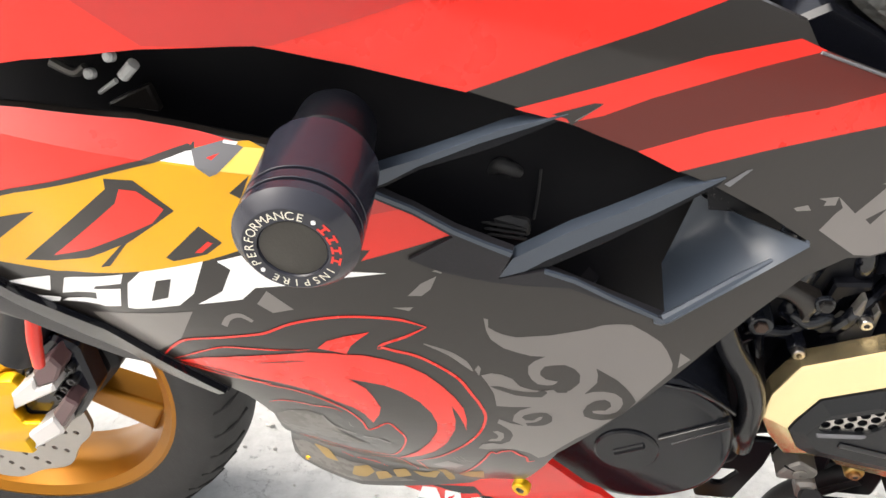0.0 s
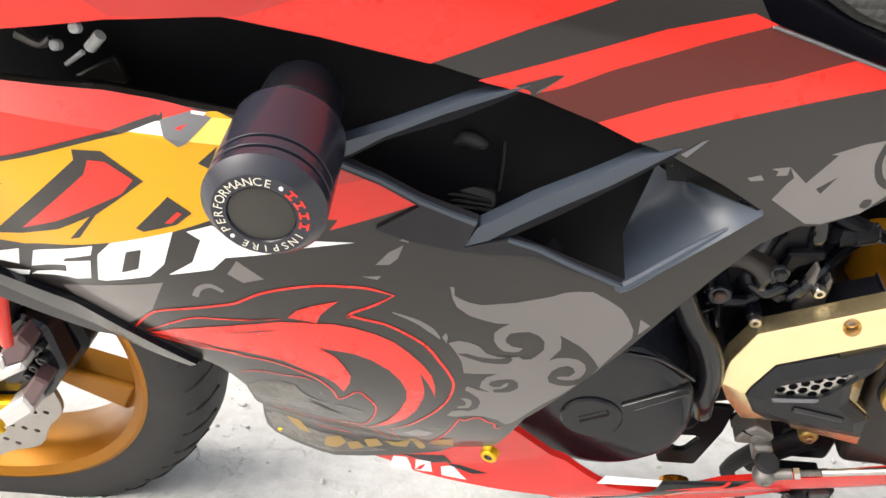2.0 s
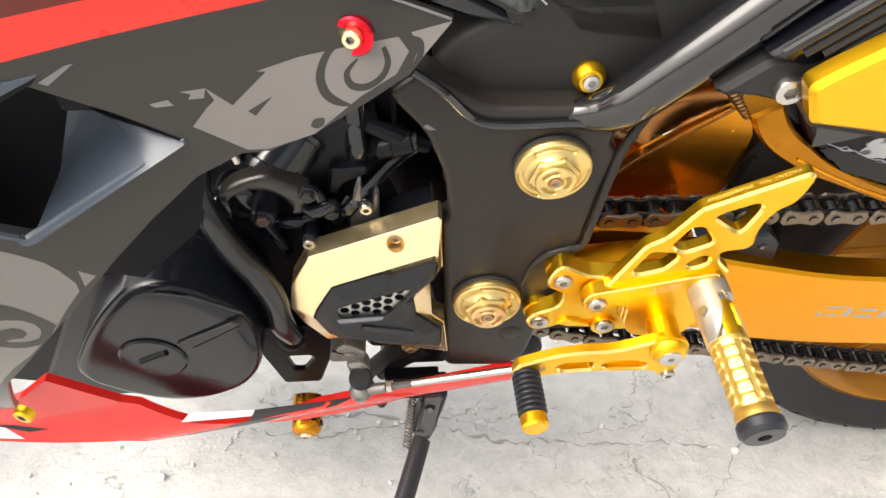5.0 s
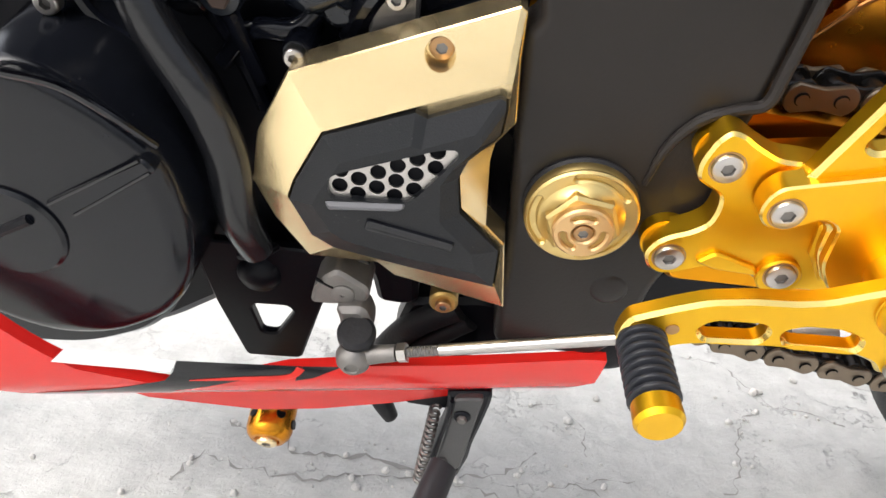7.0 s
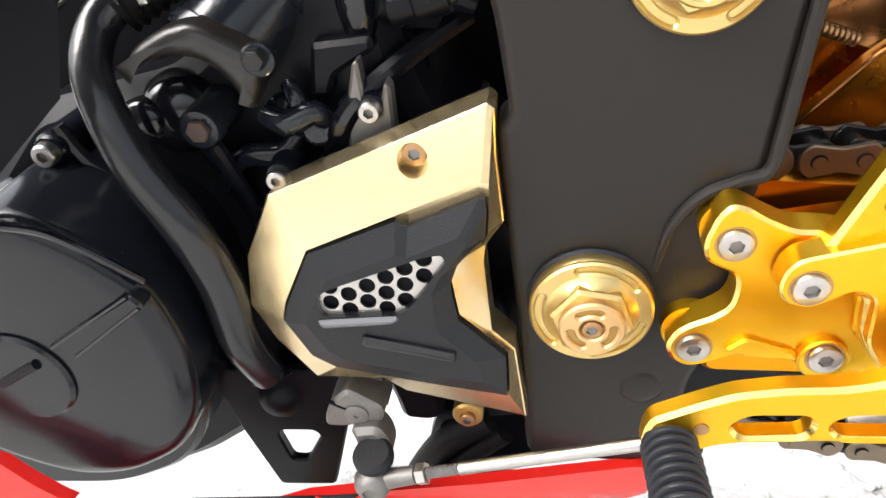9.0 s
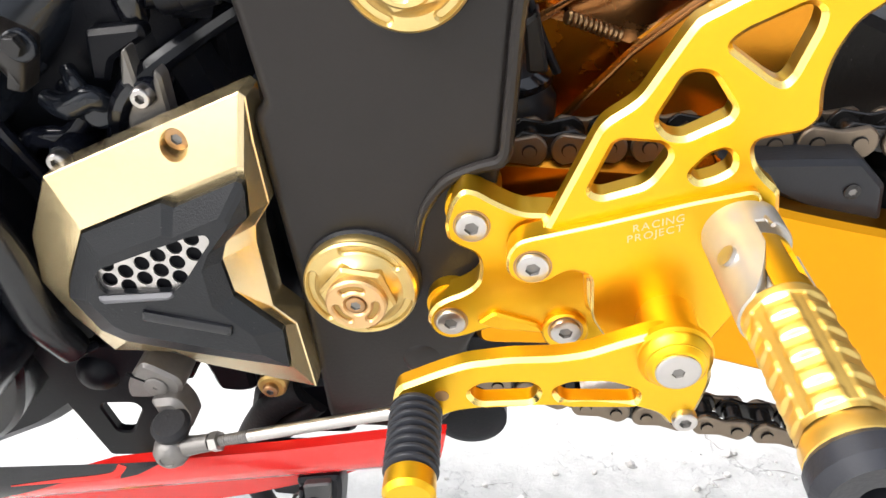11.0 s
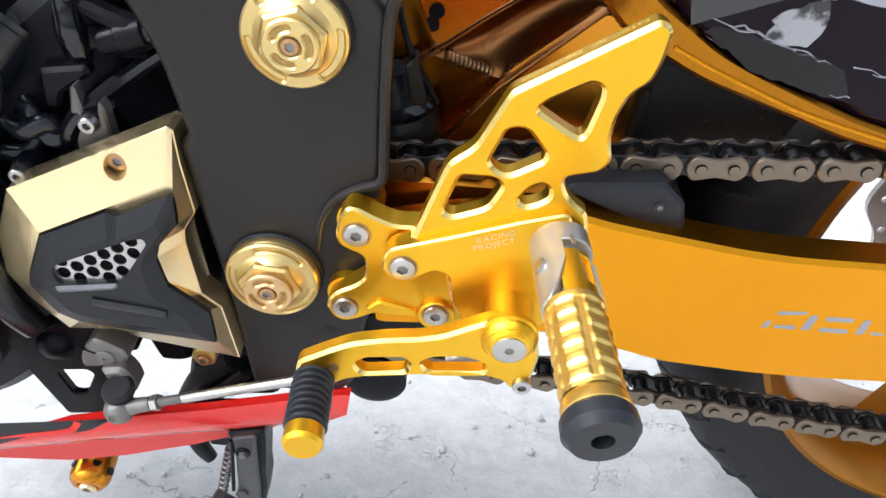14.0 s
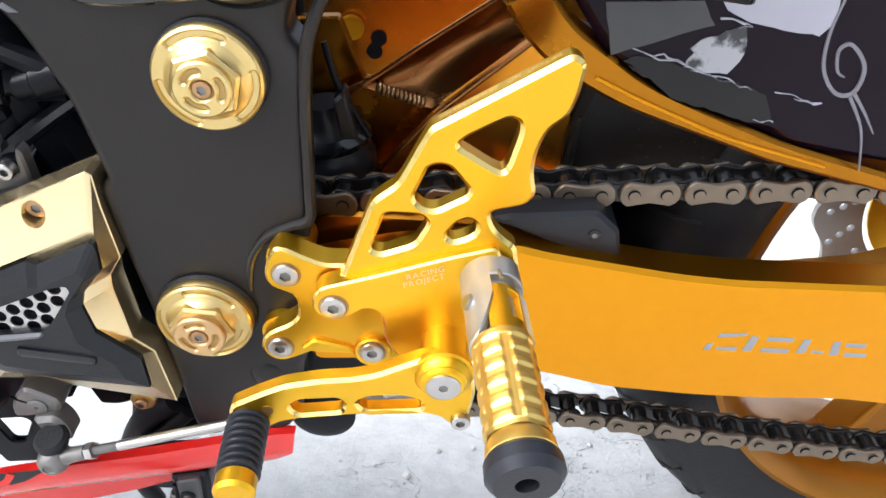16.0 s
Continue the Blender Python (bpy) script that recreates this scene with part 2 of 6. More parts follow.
def concrete():
    m = mat("concrete", (0.47, 0.473, 0.46), 0.85, vary=0.1, scale=55, mix_scale=5, bump=0.0)
    nt = m.node_tree
    n, l = nt.nodes, nt.links
    b = n["Principled BSDF"]
    co = n.new("ShaderNodeTexCoord")
    warp = n.new("ShaderNodeTexNoise")
    warp.inputs["Scale"].default_value, warp.inputs["Detail"].default_value = 11, 8
    warp.inputs["Roughness"].default_value = 0.65
    l.new(co.outputs["Object"], warp.inputs["Vector"])
    bend = n.new("ShaderNodeVectorMath")
    bend.operation = "MULTIPLY_ADD"
    bend.inputs[1].default_value = (0.3, 0.3, 0.0)
    l.new(warp.outputs["Color"], bend.inputs[0])
    l.new(co.outputs["Object"], bend.inputs[2])
    crack = n.new("ShaderNodeTexVoronoi")
    crack.feature = "DISTANCE_TO_EDGE"
    crack.inputs["Scale"].default_value = 6.5
    l.new(bend.outputs[0], crack.inputs["Vector"])
    # cracks come and go along their length
    fade = n.new("ShaderNodeTexNoise")
    fade.inputs["Scale"].default_value, fade.inputs["Detail"].default_value = 14, 3
    l.new(co.outputs["Object"], fade.inputs["Vector"])
    width = n.new("ShaderNodeMapRange")
    width.inputs["From Min"].default_value, width.inputs["From Max"].default_value = 0.42, 0.7
    width.inputs["To Min"].default_value, width.inputs["To Max"].default_value = 0.0005, 0.012
    l.new(fade.outputs["Fac"], width.inputs["Value"])
    line = n.new("ShaderNodeMapRange")
    l.new(width.outputs["Result"], line.inputs["From Max"])
    l.new(crack.outputs["Distance"], line.inputs["Value"])
    pits = n.new("ShaderNodeTexNoise")
    pits.inputs["Scale"].default_value, pits.inputs["Detail"].default_value = 38, 10
    pits.inputs["Roughness"].default_value = 0.7
    l.new(co.outputs["Object"], pits.inputs["Vector"])
    mix = n.new("ShaderNodeMix")
    mix.data_type, mix.blend_type = "RGBA", "MULTIPLY"
    mix.inputs["Factor"].default_value = 0.35
    old = b.inputs["Base Color"].links[0].from_socket
    l.new(old, mix.inputs["A"])
    l.new(line.outputs["Result"], mix.inputs["B"])
    # pale worn patches and dark pits
    worn = n.new("ShaderNodeMapRange")
    worn.inputs["From Min"].default_value, worn.inputs["From Max"].default_value = 0.3, 0.7
    worn.inputs["To Min"].default_value, worn.inputs["To Max"].default_value = 0.84, 1.12
    l.new(pits.outputs["Fac"], worn.inputs["Value"])
    tone = n.new("ShaderNodeVectorMath")
    tone.operation = "SCALE"
    l.new(mix.outputs["Result"], tone.inputs[0])
    l.new(worn.outputs["Result"], tone.inputs["Scale"])
    l.new(tone.outputs[0], b.inputs["Base Color"])
    h = n.new("ShaderNodeMath")
    h.operation = "MULTIPLY_ADD"
    h.inputs[1].default_value = 0.6
    l.new(line.outputs["Result"], h.inputs[0])
    l.new(pits.outputs["Fac"], h.inputs[2])
    bp = n.new("ShaderNodeBump")
    bp.inputs["Strength"].default_value, bp.inputs["Distance"].default_value = 0.7, 0.006
    l.new(h.outputs[0], bp.inputs["Height"])
    l.new(bp.outputs["Normal"], b.inputs["Normal"])
    return m


CONCRETE = concrete()


def dimples(m, scale, depth):
    """Small raised cells over a surface."""
    n, l = m.node_tree.nodes, m.node_tree.links
    co, cell, bp = n.new("ShaderNodeTexCoord"), n.new("ShaderNodeTexVoronoi"), n.new("ShaderNodeBump")
    cell.inputs["Scale"].default_value, cell.inputs["Randomness"].default_value = scale, 0.15
    bp.inputs["Strength"].default_value, bp.inputs["Distance"].default_value = 0.8, depth
    bp.invert = True
    l.new(co.outputs["Object"], cell.inputs["Vector"])
    l.new(cell.outputs["Distance"], bp.inputs["Height"])
    l.new(bp.outputs["Normal"], n["Principled BSDF"].inputs["Normal"])


dimples(PAD, 190, 0.002)


# ---- shape helpers: outlines are (x, z) in millimetres on the motorcycle's side ----
def part(name, bm, material, parent, label="", smooth=35, weighted=False):
    bmesh.ops.recalc_face_normals(bm, faces=bm.faces)
    limit = radians(smooth)
    for fc in bm.faces:
        fc.smooth = True
    for e in bm.edges:
        if len(e.link_faces) == 2 and e.calc_face_angle(0) > limit:
            e.smooth = False
    me = bpy.data.meshes.new(name)
    bm.to_mesh(me)
    bm.free()
    for m in material if isinstance(material, tuple) else (material,):
        me.materials.append(m)
    ob = new(name, me)
    ob.parent = parent
    if weighted:
        w = ob.modifiers.new("normals", "WEIGHTED_NORMAL")
        w.keep_sharp = True
    if label:
        ob["label"] = label
    return ob


def group_part(name, parent, label=""):
    ob = new(name)
    ob.parent = parent
    if label:
        ob["label"] = label
    return ob


def area(ps):
    return sum(a[0] * b[1] - b[0] * a[1] for a, b in zip(ps, ps[1:] + ps[:1])) / 2


def ccw(ps):
    return list(ps) if area(list(ps)) > 0 else list(ps)[::-1]


def rounded(ps, r, n=4):
    """The outline with its corners rounded by about r."""
    out = []
    k = len(ps)
    for i in range(k):
        a, b, c = Vector(ps[i - 1]), Vector(ps[i]), Vector(ps[(i + 1) % k])
        u, v = a - b, c - b
        d = min(r, 0.45 * u.length, 0.45 * v.length)
        if d < 1e-6:
            continue
        p, q = b + u.normalized() * d, b + v.normalized() * d
        for j in range(n + 1):
            s = j / n
            out.append(tuple((1 - s) ** 2 * p + 2 * s * (1 - s) * b + s * s * q))
    return out


def inset(ps, d):
    """A counter-clockwise outline moved inwards by d."""
    out = []
    k = len(ps)
    for i in range(k):
        a, b, c = Vector(ps[i - 1]), Vector(ps[i]), Vector(ps[(i + 1) % k])
        u, v = (b - a).normalized(), (c - b).normalized()
        nu, nv = Vector((-u.y, u.x)), Vector((-v.y, v.x))
        w = nu + nv
        w = w / max(0.35, w.dot(w) / 2) if w.length > 1e-6 else nu
        out.append(tuple(b + w * d))
    return out


def plate(outer, front, back, bevel=1.0, holes=(), radius=2.0, steps=1, machined=False):
    """A plate in the side's plane from y=front to y=back (mm), with rounded edges and holes. machined gives the bevels
    a second, brighter material as painted highlights.
    """
    bm = bmesh.new()
    loops = [rounded(ccw(outer), radius)] + [rounded(ccw(h), radius)[::-1] for h in holes]
    rings = []
    for lp in loops:
        ring = []
        levels = [(bevel * (1 - math.sin(s / steps * math.pi / 2)), front + bevel * (1 - math.cos(s / steps * math.pi / 2))) for s in range(steps + 1)] if bevel else [(0, front)]
        levels.append((0, back))
        for d, y in levels:
            ring.append([bm.verts.new((x / 1000, y / 1000, z / 1000)) for x, z in inset(lp, d)])
        for n_level, (r0, r1) in enumerate(zip(ring, ring[1:])):
            for i in range(len(r0)):
                bm.faces.new((r0[i - 1], r0[i], r1[i], r1[i - 1])).material_index = 1 if machined and n_level < len(ring) - 2 else 0
        rings.append(ring)
    for level in (0, -1):
        flat = [v for r in rings for v in r[level]]
        for tri in tessellate_polygon([[Vector((v.co.x, v.co.z, 0)) for v in r[level]] for r in rings]):
            try:
                bm.faces.new([flat[i] for i in tri])
            except ValueError:
                pass
    return bm


SURF = (-0.2346, 0.3398, 0.0973, 0.7652, 1.3912, 1.2093, -2.3133, -0.9232, -1.3161, 0.0068)


def side(x, z):
    """How far out the fairing's skin lies at (x, z), all in metres."""
    low = 0.37 + 0.045 * max(0.0, min(1.0, (-0.3 - x) / 0.1))
    x, z = min(0.06, max(-0.5, x)) + 0.3, min(0.82, max(low, z)) - 0.57
    a, b, c, d, e, g, h, k, m, n = SURF
    return a + b * x + c * z + d * x * x + e * x * z + g * z * z + h * x ** 3 + k * z ** 3 + m * x * x * z + n * x * z * z


CHAMFER = ((-492, -266, 676), (-429, -261, 662), (-395, -254, 652))


def creased(x, z):
    """The skin with the facet that turns to the sky under the window."""
    (x0, _, z0), (x1, _, z1) = CHAMFER[0], CHAMFER[1]
    rise = z * 1000 - (z0 + (z1 - z0) * (x * 1000 - x0) / (x1 - x0))
    fade = max(0.0, min(1.0, (CHAMFER[2][0] + 25 - x * 1000) / 50))
    return side(x, z) + (0.0009 * rise * fade if 0 < rise < 25 else 0.0)


BELLY_RIDGE = (0.2856, -0.0879)


def belly(x, z):
    """The belly pan narrows towards the tail."""
    return -(0.127 + min(0.5, max(0.0, 0.023 - x)) * 0.223) + (11 if z > BELLY_RIDGE[0] + BELLY_RIDGE[1] * x else 22) * min(0.03, abs(z - BELLY_RIDGE[0] - BELLY_RIDGE[1] * x)) ** 2


def tuck(v):
    """The panel rolls under towards its lower edge."""
    d = max(0.0, 0.445 - v.co.z)
    if v.co.x < -0.25:
        d *= min(1.0, (-0.25 - v.co.x) / 0.06)
        v.co.y += 1.3 * d * d
        v.co.z -= 1.1 * d * d


def drape(outer, off=0.0, thick=0.0, holes=(), step=8.0, radius=0.0, skin=creased):
    """An outline laid on the fairing's skin, off mm outside it."""
    loops = [ccw(outer)] + [ccw(h)[::-1] for h in holes]
    if radius:
        loops = [rounded(lp, radius, 3) for lp in loops]
    flat = [p for lp in loops for p in lp]
    bm = bmesh.new()
    vs = [bm.verts.new((x / 1000, 0, z / 1000)) for x, z in flat]
    for tri in tessellate_polygon([[Vector((x, z, 0)) for x, z in lp] for lp in loops]):
        try:
            bm.faces.new([vs[i] for i in tri])
        except ValueError:
            pass
    for axis in (0, 2):
        lo, hi = min(v.co[axis] for v in bm.verts), max(v.co[axis] for v in bm.verts)
        k = math.ceil(lo / step * 1000)
        while k * step / 1000 < hi:
            at = [0, 0, 0]
            at[axis] = k * step / 1000
            no = [0, 0, 0]
            no[axis] = 1
            bmesh.ops.bisect_plane(bm, geom=bm.verts[:] + bm.edges[:] + bm.faces[:], plane_co=at, plane_no=no)
            k += 1
    if skin is creased:
        (x0, _, z0), (x1, _, z1) = CHAMFER[0], CHAMFER[1]
        bmesh.ops.bisect_plane(bm, geom=bm.verts[:] + bm.edges[:] + bm.faces[:], plane_co=(x0 / 1000, 0, z0 / 1000), plane_no=(z0 - z1, 0, x1 - x0))
    bmesh.ops.remove_doubles(bm, verts=bm.verts, dist=1e-6)
    for v in bm.verts:
        v.co.y = skin(v.co.x, v.co.z) - off / 1000
        if skin is creased:
            tuck(v)
    if thick:
        rim = [e for e in bm.edges if len(e.link_faces) == 1]
        made = bmesh.ops.extrude_edge_only(bm, edges=rim)
        for g in made["geom"]:
            if isinstance(g, bmesh.types.BMVert):
                g.co.y += thick / 1000
    return bm


def ribbon(points, widths, n=5):
    """The outline of a stroke through the points, with a width at each."""
    pts, ws = [], []
    k = len(points)
    for i in range(k - 1):
        p0, p1, p2, p3 = (Vector(points[max(0, min(k - 1, i + j))]) for j in (-1, 0, 1, 2))
        for j in range(n):
            s = j / n
            pts.append(0.5 * (2 * p1 + (p2 - p0) * s + (2 * p0 - 5 * p1 + 4 * p2 - p3) * s * s + (3 * p1 - p0 - 3 * p2 + p3) * s ** 3))
            ws.append(widths[i] * (1 - s) + widths[i + 1] * s)
    pts.append(Vector(points[-1]))
    ws.append(widths[-1])
    left, right = [], []
    for i, p in enumerate(pts):
        d = (pts[min(i + 1, len(pts) - 1)] - pts[max(i - 1, 0)]).normalized()
        nrm = Vector((-d.y, d.x)) * max(0.05, ws[i] / 2)
        left.append(tuple(p + nrm))
        right.append(tuple(p - nrm))
    return left + right[::-1]


def turned(profile, origin, axis=(0, -1, 0), seg=40, sides=None):
    """A turned shape: profile of (radius, height along the axis), in mm."""
    bm = bmesh.new()
    q = Vector(axis).normalized().to_track_quat("Z", "Y").to_matrix()
    o = Vector(origin)
    rings = []
    for r, h in profile:
        if r < 1e-6:
            rings.append([bm.verts.new((o + q @ Vector((0, 0, h))) / 1000)])
        else:
            rings.append([bm.verts.new((o + q @ Vector((r * math.cos(2 * math.pi * i / seg), r * math.sin(2 * math.pi * i / seg), h))) / 1000) for i in range(seg)])
    for r0, r1 in zip(rings, rings[1:]):
        for i in range(seg):
            j = (i + 1) % seg
            if len(r0) == 1 and len(r1) > 1:
                bm.faces.new((r0[0], r1[i], r1[j]))
            elif len(r1) == 1 and len(r0) > 1:
                bm.faces.new((r0[i], r0[j], r1[0]))
            elif len(r0) > 1:
                bm.faces.new((r0[i], r0[j], r1[j], r1[i]))
    return bm


def tube(points, radius, seg=12, n=5, flat=1.0):
    """A pipe through points (x, y, z) in mm; radius may be a list."""
    k = len(points)
    rad = radius if isinstance(radius, (list, tuple)) else [radius] * k
    pts, rs = [], []
    for i in range(k - 1):
        p0, p1, p2, p3 = (Vector(points[max(0, min(k - 1, i + j))]) for j in (-1, 0, 1, 2))
        for j in range(n):
            s = j / n
            pts.append(0.5 * (2 * p1 + (p2 - p0) * s + (2 * p0 - 5 * p1 + 4 * p2 - p3) * s * s + (3 * p1 - p0 - 3 * p2 + p3) * s ** 3))
            rs.append(rad[i] * (1 - s) + rad[i + 1] * s)
    pts.append(Vector(points[-1]))
    rs.append(rad[-1])
    bm = bmesh.new()
    rings = []
    for i, p in enumerate(pts):
        d = (pts[min(i + 1, len(pts) - 1)] - pts[max(i - 1, 0)]).normalized()
        a = d.cross(Vector((0, 1, 0)))
        a = a.normalized() if a.length > 0.05 else Vector((1, 0, 0))
        b = d.cross(a).normalized()
        rings.append([bm.verts.new((p + rs[i] * (a * math.cos(2 * math.pi * j / seg) + flat * b * math.sin(2 * math.pi * j / seg))) / 1000) for j in range(seg)])
    for r0, r1 in zip(rings, rings[1:]):
        for j in range(seg):
            bm.faces.new((r0[j - 1], r0[j], r1[j], r1[j - 1]))
    bm.faces.new(rings[0])
    bm.faces.new(rings[-1][::-1])
    return bm


def loft(loops, hole=None, deep=0.0):
    """Skins between outlines [(x, z), ...] at y, all with as many points; the ends are filled, the last one round a hole."""
    bm = bmesh.new()
    rings = [[bm.verts.new((x / 1000, y / 1000, z / 1000)) for x, z in lp] for lp, y in loops]
    for r0, r1 in zip(rings, rings[1:]):
        for i in range(len(r0)):
            bm.faces.new((r0[i - 1], r0[i], r1[i], r1[i - 1]))
    ends = [[rings[0]], [rings[-1]]]
    if hole:
        y = loops[-1][1]
        mouth, bed = ([bm.verts.new((x / 1000, d / 1000, z / 1000)) for x, z in hole] for d in (y, y + deep))
        for i in range(len(hole)):
            bm.faces.new((mouth[i - 1], mouth[i], bed[i], bed[i - 1]))
        ends[1].append(mouth)
    for end in ends:
        flat = [v for ring in end for v in ring]
        for tri in tessellate_polygon([[Vector((v.co.x, v.co.z, 0)) for v in ring] for ring in end]):
            bm.faces.new([flat[i] for i in tri])
    return bm


def bolt(origin, r, parent, material=STEEL, axis=(0, -1, 0), label="", name="bolt", h=5.0, socket=True, hexa=0.5):
    """A bolt head: round with a dark hexagon socket, or a plain hexagon."""
    q = Vector(axis).normalized().to_track_quat("Z", "Y").to_matrix()
    o = Vector(origin)
    if not socket:
        return part(name, turned([(r, 0), (r, h * 0.75), (r * 0.86, h), (0, h)], origin, axis, 6), material, parent, label)
    bm = bmesh.new()

    def ring(rad, ht, n, spin=0.0):
        return [bm.verts.new((o + q @ Vector((rad * math.cos(2 * math.pi * k / n + spin), rad * math.sin(2 * math.pi * k / n + spin), ht))) / 1000) for k in range(n)]

    levels = [ring(r, 0, 28), ring(r, h * 0.7, 28), ring(r * 0.95, h * 0.9, 28), ring(r * 0.84, h, 28)]
    for a, c in zip(levels, levels[1:]):
        for k in range(28):
            bm.faces.new((a[k - 1], a[k], c[k], c[k - 1]))
    h0, h1 = ring(r * hexa, h, 6, 0.3), ring(r * hexa * 0.94, h * 0.6, 6, 0.3)
    loops = [levels[-1], h0]
    flat = levels[-1] + h0
    loc = [[Vector((math.cos(2 * math.pi * k / 28), math.sin(2 * math.pi * k / 28), 0)) * 0.84 for k in range(28)], [Vector((math.cos(2 * math.pi * k / 6 + 0.3), math.sin(2 * math.pi * k / 6 + 0.3), 0)) * hexa for k in range(6)]]
    for tri in tessellate_polygon(loc):
        bm.faces.new([flat[i] for i in tri])
    for k in range(6):
        bm.faces.new((h0[k - 1], h0[k], h1[k], h1[k - 1])).material_index = 1
    bm.faces.new(h1).material_index = 1
    return part(name, bm, (material, SOCKET), parent, label)


bike = new("motorcycle")
bike.matrix_world = LEAN
tagged(bike, "red, charcoal and amber sport motorcycle leaning on its side stand", "motorcycle")

# ---- ground ----
bm = bmesh.new()
bmesh.ops.create_grid(bm, x_segments=60, y_segments=60, size=40)
for v in bm.verts:
    d = v.co.length
    v.co.z = 0.004 * noise.noise(v.co * 0.7) * min(1, max(0, d - 2))
ground = part("ground", bm, CONCRETE, None)
tagged(ground, "pale grey cracked concrete yard with loose grit", "ground", kind="structure")

# loose grit
bm = bmesh.new()
for k in range(420):
    x, y = random.uniform(-0.7, 0.8), random.uniform(-0.55, 0.75)
    if random.random() < 0.45:
        y = 0.02 + 0.12 * math.sin(5 * x) + random.gauss(0, 0.05)
    s = 0.0011 + 0.0055 * random.random() ** 6
    m = pose(x, y, s * 0.4, random.uniform(0, 360), random.uniform(0, 360), 0) @ Matrix.Diagonal((s, s * random.uniform(0.6, 1), s * random.uniform(0.5, 0.9), 1))
    bmesh.ops.create_icosphere(bm, subdivisions=1, radius=1.0, matrix=m)
grit = part("grit", bm, mat("grit_stone", (0.5, 0.49, 0.47), 0.9, vary=0.3, scale=300), None, smooth=10)
tagged(grit, "loose pale grit scattered on the concrete", "grit", kind="stuff")

# long cracks with crumbled edges
CRACK = mat("crack_dirt", (0.27, 0.262, 0.25), 0.95, vary=0.4, scale=200)


def crack(path, width):
    """A jagged, broken line on the ground."""
    pts = []
    for p, q in zip(path, path[1:]):
        p, q = Vector(p), Vector(q)
        n = max(2, int((q - p).length / 0.006))
        side_dir = Vector((p.y - q.y, q.x - p.x)).normalized()
        for k in range(n):
            pts.append(p.lerp(q, k / n) + side_dir * random.gauss(0, 0.0025))
    bm = bmesh.new()
    last = None
    for i, p in enumerate(pts):
        d = (pts[min(i + 1, len(pts) - 1)] - pts[max(i - 1, 0)]).normalized()
        w = width * max(0.1, random.gauss(0.4, 0.4)) / 2
        row = [bm.verts.new((p.x - d.y * w, p.y + d.x * w, 0.0006)), bm.verts.new((p.x + d.y * w, p.y - d.x * w, 0.0006))]
        if last:
            bm.faces.new((last[0], last[1], row[1], row[0]))
        last = row
    part("crack", bm, CRACK, ground, smooth=10)
    return pts


LINES = [crack([(-0.226, 0.006), (-0.157, -0.027), (-0.091, -0.022), (-0.013, -0.045), (0.062, -0.069), (0.116, -0.065), (0.136, -0.070), (0.188, -0.074), (0.251, -0.072), (0.290, -0.078), (0.306, -0.089), (0.338, -0.063), (0.405, -0.048), (0.442, -0.042), (0.543, -0.022)], 0.0045),
         crack([(0.188, -0.076), (0.195, -0.108), (0.209, -0.123), (0.216, -0.137), (0.220, -0.165)], 0.003), crack([(0.306, -0.089), (0.290, -0.120), (0.261, -0.151), (0.242, -0.185)], 0.0025),
         crack([(0.102, -0.070), (0.093, -0.037), (0.075, -0.025), (0.040, -0.037)], 0.002), crack([(0.129, -0.055), (0.183, -0.049), (0.217, -0.043)], 0.0018),
         crack([(-0.250, -0.072), (-0.236, -0.036), (-0.203, -0.051), (-0.156, -0.053), (-0.103, -0.043), (-0.048, -0.039), (0.008, -0.025), (0.049, 0.011)], 0.003), crack([(0.204, -0.019), (0.225, 0.019), (0.232, 0.058), (0.266, 0.115)], 0.002), crack([(0.070, -0.028), (0.105, -0.015), (0.133, -0.016)], 0.002),
         crack([(0.349, 0.095), (0.330, 0.113), (0.284, 0.121), (0.257, 0.185), (0.206, 0.195)], 0.0018), crack([(0.031, 0.071), (0.066, 0.082), (0.090, 0.047), (0.086, 0.004)], 0.0018)]
bm = bmesh.new()
for line in LINES:
    for p in line:
        if random.random() < 0.4:
            r = 0.0012 + 0.0045 * random.random() ** 5
            m = pose(p.x + random.gauss(0, 0.006), p.y + random.gauss(0, 0.006), r * 0.4, random.uniform(0, 360), random.uniform(0, 360), 0) @ Matrix.Diagonal((r, r * random.uniform(0.6, 1), r * random.uniform(0.5, 0.9), 1))
            bmesh.ops.create_icosphere(bm, subdivisions=1, radius=1.0, matrix=m)
crumbs = part("crumbs", bm, mat("crumbled_concrete", (0.55, 0.54, 0.52), 0.9, vary=0.25, scale=300), None, smooth=10)
tagged(crumbs, "crumbled pale concrete bits along the cracks", "grit", kind="stuff")

# ---- fairing ----
WINDOW_TOP = [(-155, 576), (-178, 594), (-208, 615), (-225, 625), (-260, 648), (-274, 655), (-291, 664), (-313, 675), (-355, 692), (-380, 701), (-389, 704), (-428, 707), (-469, 706), (-540, 698)]
WINDOW_LOW = [(-539, 689), (-484, 683), (-441, 676), (-413, 669), (-390, 664), (-371, 654), (-346, 638), (-320, 617), (-297, 599), (-280, 587), (-221, 548)]
TAIL_EDGE = [(-173, 675), (-165, 662), (-115, 639), (-85, 626), (-34, 604), (-38, 600), (-54, 583), (-74, 574), (-100, 564), (-121, 561), (-133, 563), (-153, 557), (-175, 541), (-195, 523), (-212, 505), (-238, 478), (-269, 443)]
BELLY_EDGE = [(-289, 392), (-327, 373), (-377, 373), (-411, 374), (-430, 377), (-444, 381), (-449, 388), (-447, 404), (-441, 430), (-434, 457), (-430, 478), (-433, 490), (-438, 501), (-446, 507), (-495, 512), (-569, 552), (-635, 588)]
TOP_EDGE = [(-495, 763), (-400, 762), (-290, 737)]
